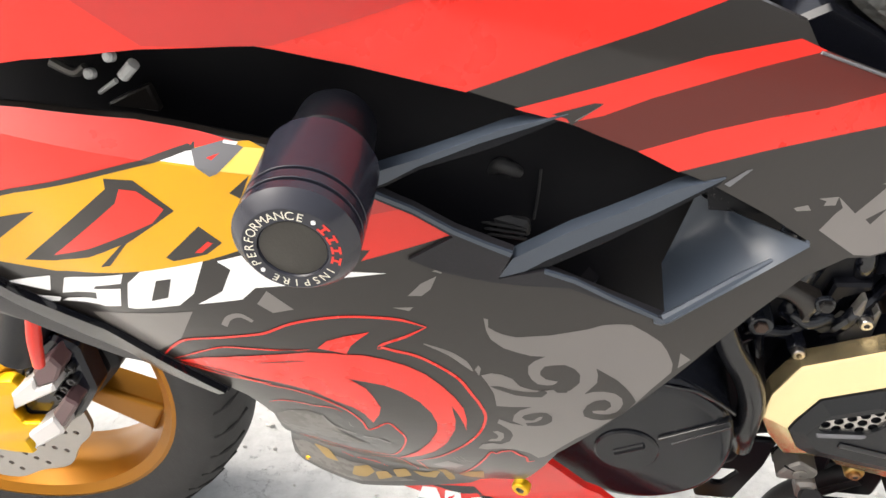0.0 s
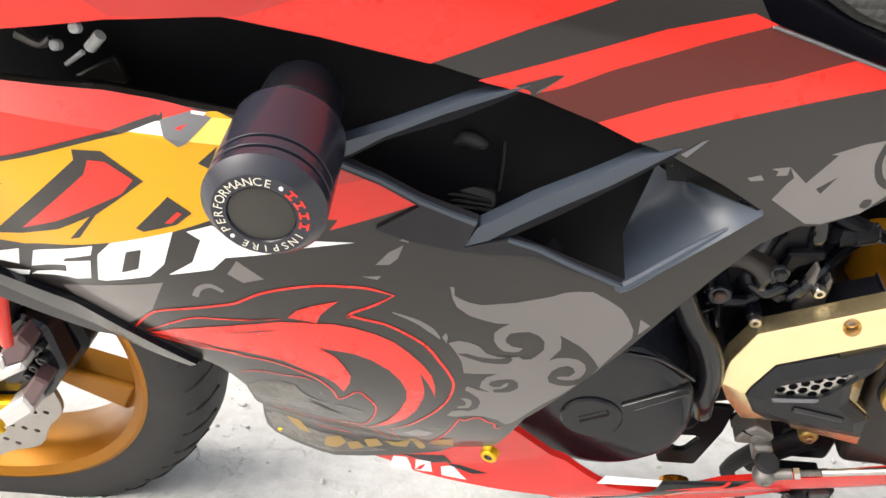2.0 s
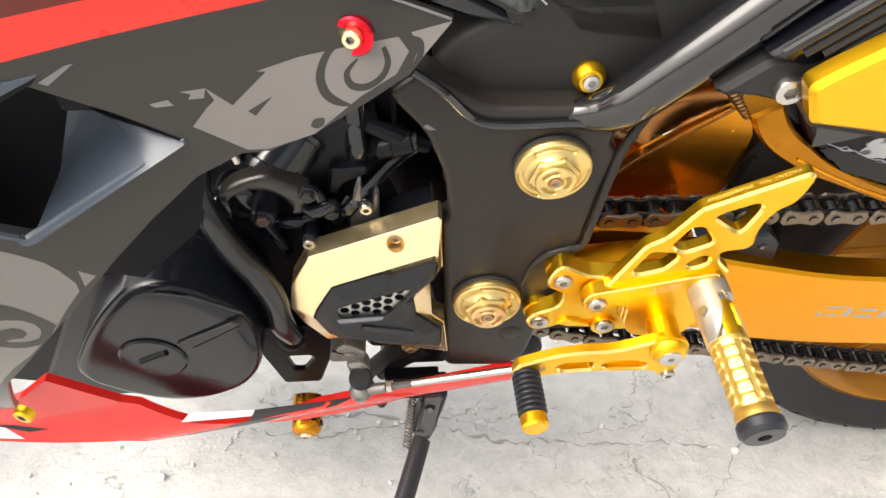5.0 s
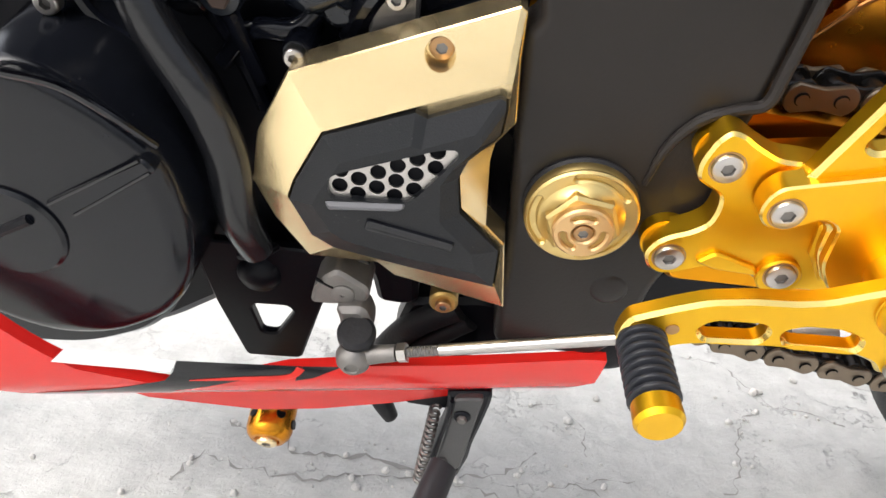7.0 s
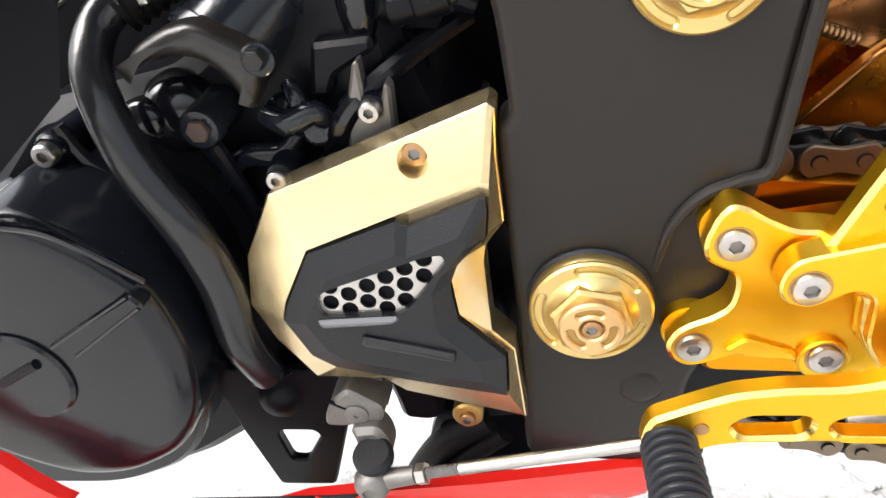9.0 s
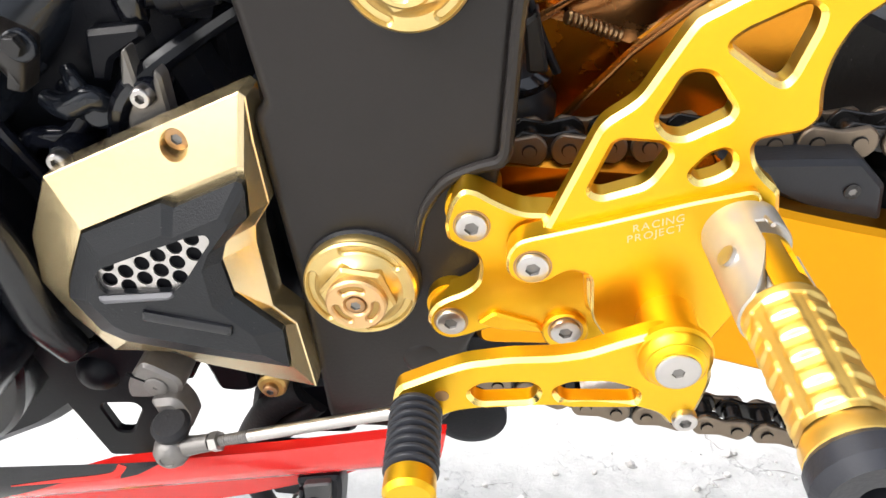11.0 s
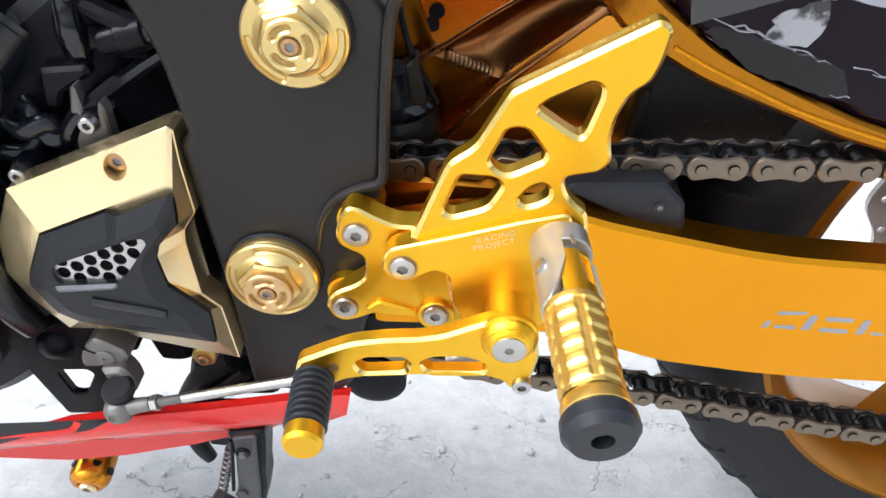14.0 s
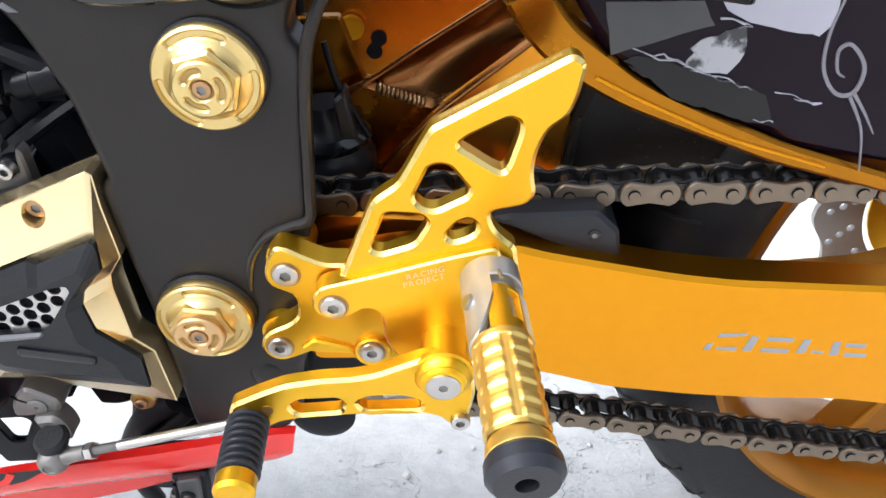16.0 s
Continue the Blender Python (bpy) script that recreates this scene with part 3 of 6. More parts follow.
fairing = part("side_fairing", drape(WINDOW_LOW + WINDOW_TOP + TOP_EDGE + TAIL_EDGE + BELLY_EDGE, 0, 4.0, step=8), GREY, bike, "charcoal fairing panel covered in red and amber graphics")


def decal(points, material, level=1, label="", name="decal", radius=0.0, parent=None, skin=creased, step=8):
    return part(name, drape(points, 0.16 * level, 0, radius=radius, skin=skin, step=step), material, parent or fairing, label)


# upper panel
decal([(-540, 698), (-469, 706), (-428, 707), (-389, 704), (-380, 701), (-355, 692), (-314, 675), (-276, 681), (-242, 685), (-196, 692), (-290, 737), (-400, 762), (-495, 763)], RED, 1, "red upper panel")
# a dark reflection in the red paint, laid on as colour
decal([(-426, 708), (-382, 703), (-327, 712), (-357, 730), (-456, 734)], DEEP_RED, 2, "darker reflection painted on the red panel")
decal([(-295, 665), (-262, 667), (-216, 670), (-175, 669), (-162, 662), (-194, 661), (-239, 658), (-259, 655), (-273, 655), (-291, 663)], RED, 1, "red stripe")
decal([(-273, 655), (-259, 655), (-239, 658), (-194, 661), (-162, 662), (-119, 640), (-158, 638), (-185, 639), (-212, 639), (-243, 637), (-260, 647)], MAROON, 1, "maroon stripe")
decal([(-243, 637), (-212, 639), (-185, 639), (-158, 638), (-119, 640), (-92, 629), (-100, 625), (-155, 625), (-183, 625), (-224, 624)], RED, 1, "red stripe")
# lower panel: red band, amber letter blocks with dark borders
decal([(-539, 689), (-484, 683), (-441, 676), (-413, 669), (-399, 665), (-429, 663), (-466, 655), (-496, 646), (-584, 620)], RED, 1, "red band")
decal([(-561, 628), (-509, 644), (-477, 653), (-450, 660), (-431, 664), (-410, 666), (-397, 666), (-391, 663), (-395, 649), (-406, 619), (-434, 610), (-472, 602), (-506, 596), (-535, 600), (-585, 595)], YELLOW, 1.5, "amber letter block")
decal(ribbon([(-560, 630), (-508, 645), (-477, 653), (-450, 660), (-431, 664), (-418, 666)], [2.4] * 6), DARK_FILM, 2.5)
decal([(-519, 603), (-456, 651), (-455, 656), (-443, 655), (-430, 640), (-457, 622), (-471, 607), (-477, 605), (-460, 621), (-480, 611), (-503, 604)], DARK_FILM, 2.5)
decal([(-501, 608), (-454, 644), (-450, 651), (-443, 650), (-434, 641), (-441, 634), (-477, 617)], RED, 3.5)
decal([(-441, 615), (-422, 632), (-414, 623), (-422, 617), (-438, 613)], DARK_FILM, 2.5)
decal([(-427, 618), (-420, 624), (-418, 623), (-424, 618)], RED, 3.5)
decal([(-537, 625), (-516, 631), (-496, 636), (-524, 617), (-548, 607)], DARK_FILM, 2.5)
decal([(-406, 647), (-397, 654), (-402, 644)], DARK_FILM, 2.5)
decal([(-430, 663), (-419, 665), (-417, 660)], WHITE, 2.5)
decal([(-419, 665), (-406, 667), (-399, 664), (-409, 656), (-412, 655), (-417, 660)], SLATE, 3.5)
decal([(-413, 662), (-408, 663), (-411, 661)], RED, 4.5)
decal([(-408, 657), (-399, 664), (-391, 663), (-395, 654)], PALE, 2.5)
decal([(-407, 667), (-401, 666), (-402, 665), (-407, 666)], WHITE, 4.5)
# white model figures
decal([(-541, 584), (-524, 589), (-512, 592), (-519, 579), (-528, 581)], WHITE, 2, name="figure")
decal([(-535, 574), (-516, 574), (-519, 570), (-527, 569)], WHITE, 2, name="figure")
decal([(-505, 591), (-467, 602), (-471, 595), (-488, 589), (-491, 586), (-473, 591), (-480, 576), (-491, 572), (-517, 571), (-512, 574), (-494, 577), (-491, 583), (-513, 578)], WHITE, 2, name="figure")
decal([(-476, 576), (-467, 596), (-457, 605), (-425, 613), (-435, 593), (-445, 584), (-472, 576)], WHITE, 2, name="figure")
decal([(-451, 600), (-443, 602), (-449, 589), (-459, 585)], GREY, 3, name="figure_counter")
decal([(-435, 586), (-421, 595), (-414, 608), (-419, 613), (-407, 616), (-397, 605), (-413, 590)], WHITE, 2, name="figure")
decal([(-386, 618), (-365, 617), (-373, 611), (-382, 608), (-389, 610)], WHITE, 2, name="figure")
decal([(-401, 612), (-384, 607), (-348, 600), (-373, 600), (-387, 598), (-408, 597)], WHITE, 2, name="figure")
decal([(-366, 648), (-350, 640), (-335, 630), (-319, 617), (-320, 615), (-358, 608), (-354, 613), (-366, 615), (-372, 621)], RED, 1, "red wedge")
decal([(-366, 648), (-350, 640), (-338, 631), (-357, 630), (-371, 628)], DEEP_RED, 2)
# grey torn-paper pieces
decal([(-505, 562), (-470, 573), (-440, 580), (-455, 556), (-484, 530), (-501, 540)], SILVER_FILM, 1)
decal([(-407, 587), (-401, 595), (-391, 583), (-401, 581)], SILVER_FILM, 1)
decal(ribbon([(-427, 571), (-423, 577), (-417, 579), (-412, 575)], [3, 3, 3, 2]), SILVER_FILM, 1)
decal([(-340, 586), (-334, 592), (-327, 595), (-330, 588), (-334, 585)], SILVER_FILM, 1)
decal([(-329, 598), (-323, 599), (-325, 596)], SILVER_FILM, 1)
decal([(-347, 580), (-338, 579), (-340, 577)], SILVER_FILM, 1)
# red swoosh graphic


def stroke(points, w):
    """A line of even width with fine ends."""
    return ribbon(points, [w * 0.3] + [w] * (len(points) - 2) + [w * 0.3])


decal(stroke([(-482, 525), (-464, 546), (-451, 556), (-429, 562), (-416, 565), (-408, 567), (-396, 573), (-384, 576), (-369, 577), (-355, 575), (-344, 572), (-333, 566)], 1.5), RED, 2, name="swoosh")
decal(stroke([(-333, 566), (-343, 561), (-354, 557), (-356, 554)] + [(-355, 555), (-349, 552), (-339, 547), (-329, 538), (-320, 527), (-314, 513), (-310, 502), (-308, 491), (-311, 477), (-317, 465), (-325, 454), (-338, 439), (-354, 426)], 1.6), RED, 2, name="swoosh")
decal(stroke([(-354, 426), (-352, 418), (-351, 400)], 1.3), RED, 2, name="swoosh")
decal([(-469, 529), (-449, 540), (-429, 546), (-410, 550)] + [(-390, 553), (-377, 552), (-374, 551), (-364, 550), (-354, 546), (-344, 540), (-336, 533), (-329, 523), (-323, 512), (-319, 501), (-318, 490), (-319, 478), (-320, 486), (-322, 495), (-325, 504), (-324, 489), (-325, 479), (-331, 462), (-339, 449), (-350, 438), (-366, 427), (-350, 446), (-341, 462), (-335, 477), (-334, 487), (-336, 498), (-341, 509), (-349, 519), (-357, 525), (-365, 528), (-374, 531), (-367, 523), (-364, 514), (-362, 504), (-364, 496), (-369, 486), (-372, 496), (-377, 503), (-385, 509), (-395, 518), (-405, 522), (-416, 525)] + [(-429, 527), (-444, 530), (-458, 530)], RED, 2, name="swoosh")
decal(stroke([(-385, 420), (-369, 428), (-363, 422), (-360, 407), (-359, 395)], 1.5), RED, 2, name="swoosh")
decal([(-385, 556), (-380, 561), (-371, 564), (-359, 566), (-365, 561), (-369, 557), (-372, 551), (-376, 553)], RED, 2, name="swoosh")
decal(ribbon([(-408, 553), (-398, 554), (-389, 553)], [0.8, 1.0, 0.2]), DARK_FILM, 3, name="swoosh_line")
decal(ribbon([(-418, 542), (-402, 545), (-393, 546)], [0.4, 0.8, 0.2]), DARK_FILM, 3, name="swoosh_line")
decal(stroke([(-479, 526), (-462, 526), (-442, 524), (-424, 522), (-418, 520)] + [(-407, 518), (-396, 513), (-386, 505), (-380, 498), (-375, 486), (-374, 476), (-369, 479), (-361, 486), (-357, 479), (-354, 468), (-356, 457), (-362, 442), (-369, 433), (-378, 434), (-393, 434), (-406, 439), (-419, 441), (-431, 438)], 1.2), RED, 2, name="swoosh")
decal(stroke([(-426, 498), (-418, 503), (-409, 504), (-399, 502), (-389, 501), (-384, 497)], 0.9), RED, 2, name="swoosh")
decal(stroke([(-435, 431), (-423, 425), (-410, 426), (-392, 428), (-370, 435)], 0.8), RED, 2, name="swoosh")
decal(stroke([(-407, 413), (-397, 409), (-386, 405), (-378, 399)], 0.6), RED, 2, name="swoosh")
decal(stroke([(-471, 530), (-451, 544), (-434, 553), (-419, 554), (-401, 554), (-389, 555)], 1.1), RED, 2, name="swoosh")
decal(stroke([(-464, 528), (-444, 528), (-430, 524), (-417, 522)], 1.3), RED, 2, name="swoosh")
decal(ribbon([(-397, 491), (-396, 482), (-392, 474), (-382, 467)], [1, 2.2, 2.2, 0.8]), SILVER_FILM, 2, name="swoosh_line")
decal(stroke([(-397, 468), (-389, 463), (-383, 455), (-377, 450)], 1.4), DARK_FILM, 2, name="swoosh_line")
decal(ribbon([(-379, 465), (-371, 463), (-364, 457)], [0.8, 1.6, 2.4]), SILVER_FILM, 2, name="swoosh_line")
decal(stroke([(-383, 485), (-383, 480), (-381, 478)], 0.8), SILVER_FILM, 2, name="swoosh_line")
FAINT = mat("worn_grey_film", (0.3, 0.28, 0.26), 0.36, vary=0.5, scale=220, mix_scale=60, spec=0.3, second=(0.1, 0.092, 0.084), blotch=True)
decal([(-427, 481), (-416, 491), (-405, 494), (-397, 490), (-396, 478), (-391, 467), (-380, 452), (-397, 448), (-410, 453), (-431, 443), (-431, 462)], FAINT, 1, "worn grey film", name="torn_film")
decal([(-445, 405), (-434, 412), (-417, 405), (-393, 401), (-376, 387), (-362, 380), (-396, 379), (-411, 379), (-430, 382), (-444, 387)], FAINT, 1, "worn grey film", name="torn_film")
decal([(-428, 412), (-417, 411), (-412, 398), (-421, 398)], TAN, 2, "tan unreadable lettering", name="lettering", radius=2)
for shape in ([(-401, 398), (-391, 400), (-388, 392), (-395, 385), (-405, 386)], [(-388, 392), (-380, 393), (-377, 385), (-387, 382)], [(-376, 395), (-367, 396), (-364, 387), (-374, 385)], [(-363, 393), (-354, 390), (-344, 394), (-349, 383), (-358, 386)], [(-345, 403), (-339, 406), (-336, 380), (-340, 379), (-343, 387)], [(-333, 390), (-324, 406), (-314, 410), (-317, 379), (-329, 382)]):
    decal(shape, TAN, 2, "tan unreadable lettering", name="lettering", radius=1.5)
decal([(-345, 420), (-334, 431), (-325, 423), (-331, 415), (-340, 415)], SILVER_FILM, 1)
for k in range(3):
    decal(stroke([(x + 2.2 * k, z + 1.2 * k) for x, z in [(-330, 439), (-327, 431), (-322, 430)]], 0.7), SILVER_FILM, 1)
decal(stroke([(-331, 395), (-322, 413), (-316, 426), (-311, 438), (-307, 448), (-304, 446), (-300, 449), (-295, 449), (-291, 443), (-287, 439), (-286, 432), (-282, 433)], 1.4), RED, 2, name="swoosh")
decal(ribbon([(-335, 555), (-324, 547), (-317, 539), (-313, 532)], [0.5, 2.6, 3.2, 0.5]), SILVER_FILM, 1, name="scroll")
# grey scrollwork
decal([(-307, 567), (-305, 566), (-305, 561), (-302, 558), (-298, 555), (-292, 552), (-283, 551), (-276, 550), (-268, 550), (-258, 550), (-251, 551), (-244, 550), (-237, 548), (-229, 541), (-221, 533), (-217, 526), (-213, 516), (-213, 510), (-217, 505), (-222, 499), (-229, 489), (-248, 492), (-266, 502), (-266, 507), (-262, 509), (-260, 513), (-260, 519), (-263, 524), (-268, 528), (-274, 529), (-278, 529), (-280, 526), (-280, 523), (-277, 519), (-273, 517), (-271, 516), (-273, 514), (-276, 514), (-281, 516), (-284, 520), (-286, 525), (-286, 531), (-283, 534), (-278, 536), (-285, 538), (-292, 542), (-298, 546), (-304, 553), (-306, 559)], SILVER_FILM, 1, "grey scrollwork", name="scroll")
decal([(-228, 490), (-234, 482), (-240, 477), (-249, 468), (-259, 460), (-267, 451), (-276, 439), (-280, 437), (-285, 445), (-293, 451), (-301, 453), (-309, 452), (-314, 454), (-311, 460), (-306, 461), (-301, 459), (-296, 462), (-294, 469), (-295, 474), (-298, 479), (-302, 484), (-301, 488), (-295, 483), (-288, 479), (-294, 485), (-293, 491), (-290, 495), (-284, 497), (-295, 499), (-302, 501), (-303, 512), (-306, 521), (-309, 528), (-304, 529), (-299, 527), (-294, 523), (-290, 516), (-284, 512), (-278, 510), (-273, 510), (-271, 507), (-266, 506), (-254, 519)], SILVER_FILM, 1.3, "grey scrollwork", name="scroll")
decal([(-305, 519), (-300, 518), (-294, 514), (-287, 511), (-282, 510), (-278, 511), (-276, 508), (-279, 505), (-284, 506), (-292, 509), (-299, 514), (-303, 517)], GREY, 2.2, name="scroll_line")
decal([(-278, 487), (-279, 484), (-282, 482), (-287, 482), (-286, 479), (-281, 478), (-277, 478), (-273, 481), (-273, 486), (-276, 490), (-279, 491), (-284, 491), (-288, 490), (-289, 488), (-287, 485), (-283, 484), (-280, 487)], GREY, 2.2, name="scroll_line")
decal([(-252, 522), (-248, 518), (-241, 511), (-236, 504), (-232, 497), (-229, 490), (-234, 482), (-240, 477), (-246, 477), (-251, 479), (-256, 483), (-257, 488), (-255, 493), (-251, 496), (-246, 496), (-243, 493), (-242, 489), (-245, 486), (-249, 487), (-252, 487), (-251, 485), (-247, 483), (-243, 482), (-239, 483), (-237, 486), (-236, 490), (-237, 495), (-241, 500), (-247, 503), (-253, 504), (-257, 503), (-254, 507), (-251, 511), (-251, 517)], GREY, 2.2, name="scroll_line")
decal([(-305, 475), (-302, 475), (-299, 472), (-299, 467), (-301, 463), (-305, 463), (-308, 464), (-306, 466), (-303, 466), (-302, 469), (-303, 472)], SILVER_FILM, 1, name="scroll")
decal([(-312, 533), (-310, 536), (-309, 533), (-310, 528)], SILVER_FILM, 1, name="scroll")
decal([(-210, 523), (-204, 517), (-210, 512)], SILVER_FILM, 1, name="scroll")
# scroll piece by the tail of the panel
decal([(-151, 581), (-144, 588), (-141, 590), (-144, 596), (-134, 586), (-119, 597), (-123, 598), (-105, 600), (-92, 600), (-81, 600), (-60, 600), (-55, 593), (-61, 584), (-78, 577), (-100, 564), (-121, 562), (-130, 564)], SILVER_FILM, 1, name="scroll")
decal([(-166, 595), (-159, 595), (-157, 592), (-164, 593)], SILVER_FILM, 1, name="scroll")
decal([(-154, 597), (-150, 595), (-151, 593), (-145, 592), (-144, 596)], SILVER_FILM, 1, name="scroll")
decal([(-54, 601), (-34, 603), (-47, 591), (-55, 584), (-50, 594)], SILVER_FILM, 1, name="scroll")
decal([(-128, 582), (-117, 586), (-125, 579)], GREY, 2, name="scroll_line")
decal(ribbon([(-88, 602), (-93, 598), (-96, 590), (-94, 582), (-89, 577), (-83, 574)], [2.0, 3.4, 4, 4, 3.4, 1.0]), GREY, 2, name="scroll_line")
decal(ribbon([(-56, 599), (-50, 596), (-50, 590), (-55, 585)], [2.6, 3.6, 3.0, 0.8]), GREY, 2, name="scroll_line")
decal(ribbon([(-79, 594), (-84, 589), (-82, 583), (-75, 581), (-68, 584), (-65, 590), (-67, 597)], [0.8, 2.8, 3.2, 3.2, 3.2, 3.0, 2.0]), GREY, 2, name="scroll_line")
decal([(-102, 568), (-100, 571.5), (-95, 571), (-95, 568), (-98, 566)], DARK_FILM, 2, name="scroll_line", radius=1.5)
# thin pale tube drawn as the highlight on the panel's upper edge
part("panel_edge_glint", tube([(x, 1000 * side(x / 1000, z / 1000) - 0.6, z) for x, z in [(-165, 662), (-140, 650.5), (-115, 639), (-85, 626), (-60, 615), (-35, 604)]], 0.8, 8), SLATE, fairing, "pale highlight along the panel's edge")
# dark lip under the panel
lip = part("fairing_lip", drape([(-574, 633), (-535, 579), (-509, 553), (-475, 531), (-446, 507), (-459, 500), (-512, 512), (-552, 552), (-603, 595)], 3, 12, skin=side), TRIM, fairing, "dark grey plastic lip")
part("lip_edge", drape([(-574, 633), (-535, 579), (-475, 531), (-447, 508), (-453, 503), (-490, 514), (-541, 570), (-580, 626)], 5, 4, skin=side), GLOSS, fairing)
# fixing cup of the panel
cup = part("washer_cup", turned([(8.4, -4), (9.2, 1), (9.6, 2.5), (8.8, 3.6), (7.2, 3.2), (4.5, 1.6), (0, 1.6)], (-80, -134, 604), (-0.25, -1, 0.15)), RED_ANOD, fairing, "red anodised dished washer")
bolt((-80.5, -136, 604.5), 4.6, fairing, CHAMPAGNE, axis=(-0.25, -1, 0.15), h=5)

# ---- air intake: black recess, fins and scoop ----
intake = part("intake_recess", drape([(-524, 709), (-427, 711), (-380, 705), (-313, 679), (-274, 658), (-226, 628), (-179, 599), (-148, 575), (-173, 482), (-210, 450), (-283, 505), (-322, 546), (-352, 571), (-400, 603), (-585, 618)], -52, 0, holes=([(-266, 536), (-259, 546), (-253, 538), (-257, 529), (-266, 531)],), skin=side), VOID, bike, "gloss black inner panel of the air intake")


def wall(points, off0, off1, name, material, parent, drop=0.0, skin=side):
    """A strip of inner wall that runs inwards from an edge on the skin."""
    bm = bmesh.new()
    a = [bm.verts.new((x / 1000, skin(x / 1000, z / 1000) + off0 / 1000, z / 1000)) for x, z in points]
    c = [bm.verts.new((x / 1000, skin(x / 1000, z / 1000) + off1 / 1000, (z - drop) / 1000)) for x, z in points]
    for i in range(len(a) - 1):
        bm.faces.new((a[i], a[i + 1], c[i + 1], c[i]))
    return part(name, bm, material, parent)


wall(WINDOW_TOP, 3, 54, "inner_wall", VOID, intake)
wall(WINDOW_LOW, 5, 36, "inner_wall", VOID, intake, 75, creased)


def fin(front, tip_out, name="intake_fin"):
    """A blade: its lit front face, a sharp lower edge and a web that runs inwards."""
    f_ob = part(name, drape(front, tip_out, 9, radius=1.0, skin=side, step=10), FIN, bike, "satin black intake fin")
    return f_ob


fin1 = fin([(-363, 646), (-345, 650), (-332, 652), (-300, 658), (-273, 659), (-286, 657), (-309, 654), (-332, 649), (-345, 644), (-361, 640)], 1)
fin2 = fin([(-300, 590), (-294, 599), (-270, 607), (-245, 612), (-222, 617), (-201, 617), (-211, 614), (-234, 607), (-259, 601), (-279, 595), (-289, 591)], 1.5)
part("fin_edge", drape([(-300, 590), (-289, 591), (-279, 595), (-259, 601), (-234, 607), (-211, 614), (-201, 617), (-204, 614), (-228, 606), (-256, 597), (-277, 591), (-292, 588)], 0.5, 10, skin=side), BLACK, fin2)
part("fin_edge", drape([(-361, 640), (-345, 644), (-332, 649), (-309, 654), (-286, 657), (-273, 659), (-275, 657), (-302, 651), (-332, 647), (-346, 642)], 0, 10, skin=side), BLACK, fin1)
decal([(-259, 660), (-272, 654), (-274, 657), (-280, 660), (-263, 661)], DARK_FILM, 3, name="fin_root")
decal([(-259, 660), (-271, 655), (-270, 656), (-261, 659)], SILVER_FILM, 4, name="fin_edge_line")
decal([(-189, 618), (-199, 612), (-202, 614), (-192, 618)], SLATE, 3, name="fin_edge_line")
trim = part("intake_trim", drape([(-350, 641), (-335, 631), (-319, 618), (-294, 602), (-300, 590), (-280, 590), (-221, 549), (-229, 552), (-268, 578), (-289, 584), (-304, 589), (-324, 598), (-338, 607), (-319, 615), (-335, 628.5), (-351, 639)], 2.2, 6, skin=side), TRIM, bike, "dark satin intake surround")
part("trim_edge", drape([(-280, 590.5), (-266, 582.6), (-248, 568.8), (-229, 554.8), (-221, 548.8), (-221, 547.4), (-229, 552.8), (-248, 566.6), (-266, 580.6), (-280, 589)], 2.8, 2, skin=side), FIN, trim)
part("trim_edge", drape([(-350, 641.6), (-335, 631.8), (-319, 618.8), (-306, 609.8), (-294, 602.4), (-295, 600.6), (-306, 608), (-319, 616.8), (-335, 630), (-351, 640.4)], 2.8, 2, skin=side), FIN, trim)


def scoop():
    """The hollow at the tail of the intake: a bowl between its two rims and a deep inner edge."""
    low, tip, deep = (-221, -208, 548), (-155, -174, 576), (-205, -192, 593)
    bm = bmesh.new()
    n = 12
    rows = []
    for i in range(n + 1):
        s = i / n
        rim = Vector(low).lerp(Vector(tip), s)
        inner = Vector(low).lerp(Vector(deep), min(1, s * 1.15)) if s < 0.87 else Vector(deep).lerp(Vector(tip), (s - 0.87) / 0.13)
        row = []
        for j in range(9):
            u = j / 8
            p = rim.lerp(inner, u)
            sink = 46 * math.sin(u * math.pi / 2) * min(1, 4.0 * (1 - s) + 0.05)
            row.append(bm.verts.new((p.x / 1000, side(p.x / 1000, p.z / 1000) + (sink - 4) / 1000, p.z / 1000)))
        rows.append(row)
    for r0, r1 in zip(rows, rows[1:]):
        for j in range(8):
            bm.faces.new((r0[j], r0[j + 1], r1[j + 1], r1[j]))
    return bm


bowl = part("intake_scoop", scoop(), FIN, bike, "satin black scoop of the air intake", smooth=80)
part("scoop_rim", tube([(-225, -209, 551), (-221, -208, 548), (-189, -192, 562), (-155, -175, 576)], [1.5, 3, 2.6, 1.2], 8), FIN, bowl)
# black here paints the shade on the scoop's inner face
part("scoop_ceiling", drape([(-209, 616), (-178, 594), (-155, 576), (-204, 590)], -20, 0, skin=side), BLACK, bowl)
# what shows in the recess
CORE = mat("dusty_radiator_alloy", (0.035, 0.035, 0.037), 0.5, vary=0.5, scale=160, spec=0.3, dust=0.3)
part("radiator_tank", plate([(-319, 585), (-309, 588), (-291, 583), (-290, 574), (-301, 571), (-315, 575), (-322, 582)], -184, -176, 2.5, radius=3), CORE, intake, "dusty alloy piece inside the intake")
for k in range(3):
    part("radiator_fin", tube([(-318 + 2 * k, -185, 584 - 4 * k), (-306, -186, 583 - 3.4 * k), (-292, -185, 580 - 3 * k)], 0.9, 8), CORE, intake)
part("hose_stub", tube([(-312, -178, 610), (-306, -180, 615), (-300, -180, 613), (-296, -178, 610)], [2.5, 4, 4, 2.5], 12), CORE, intake)
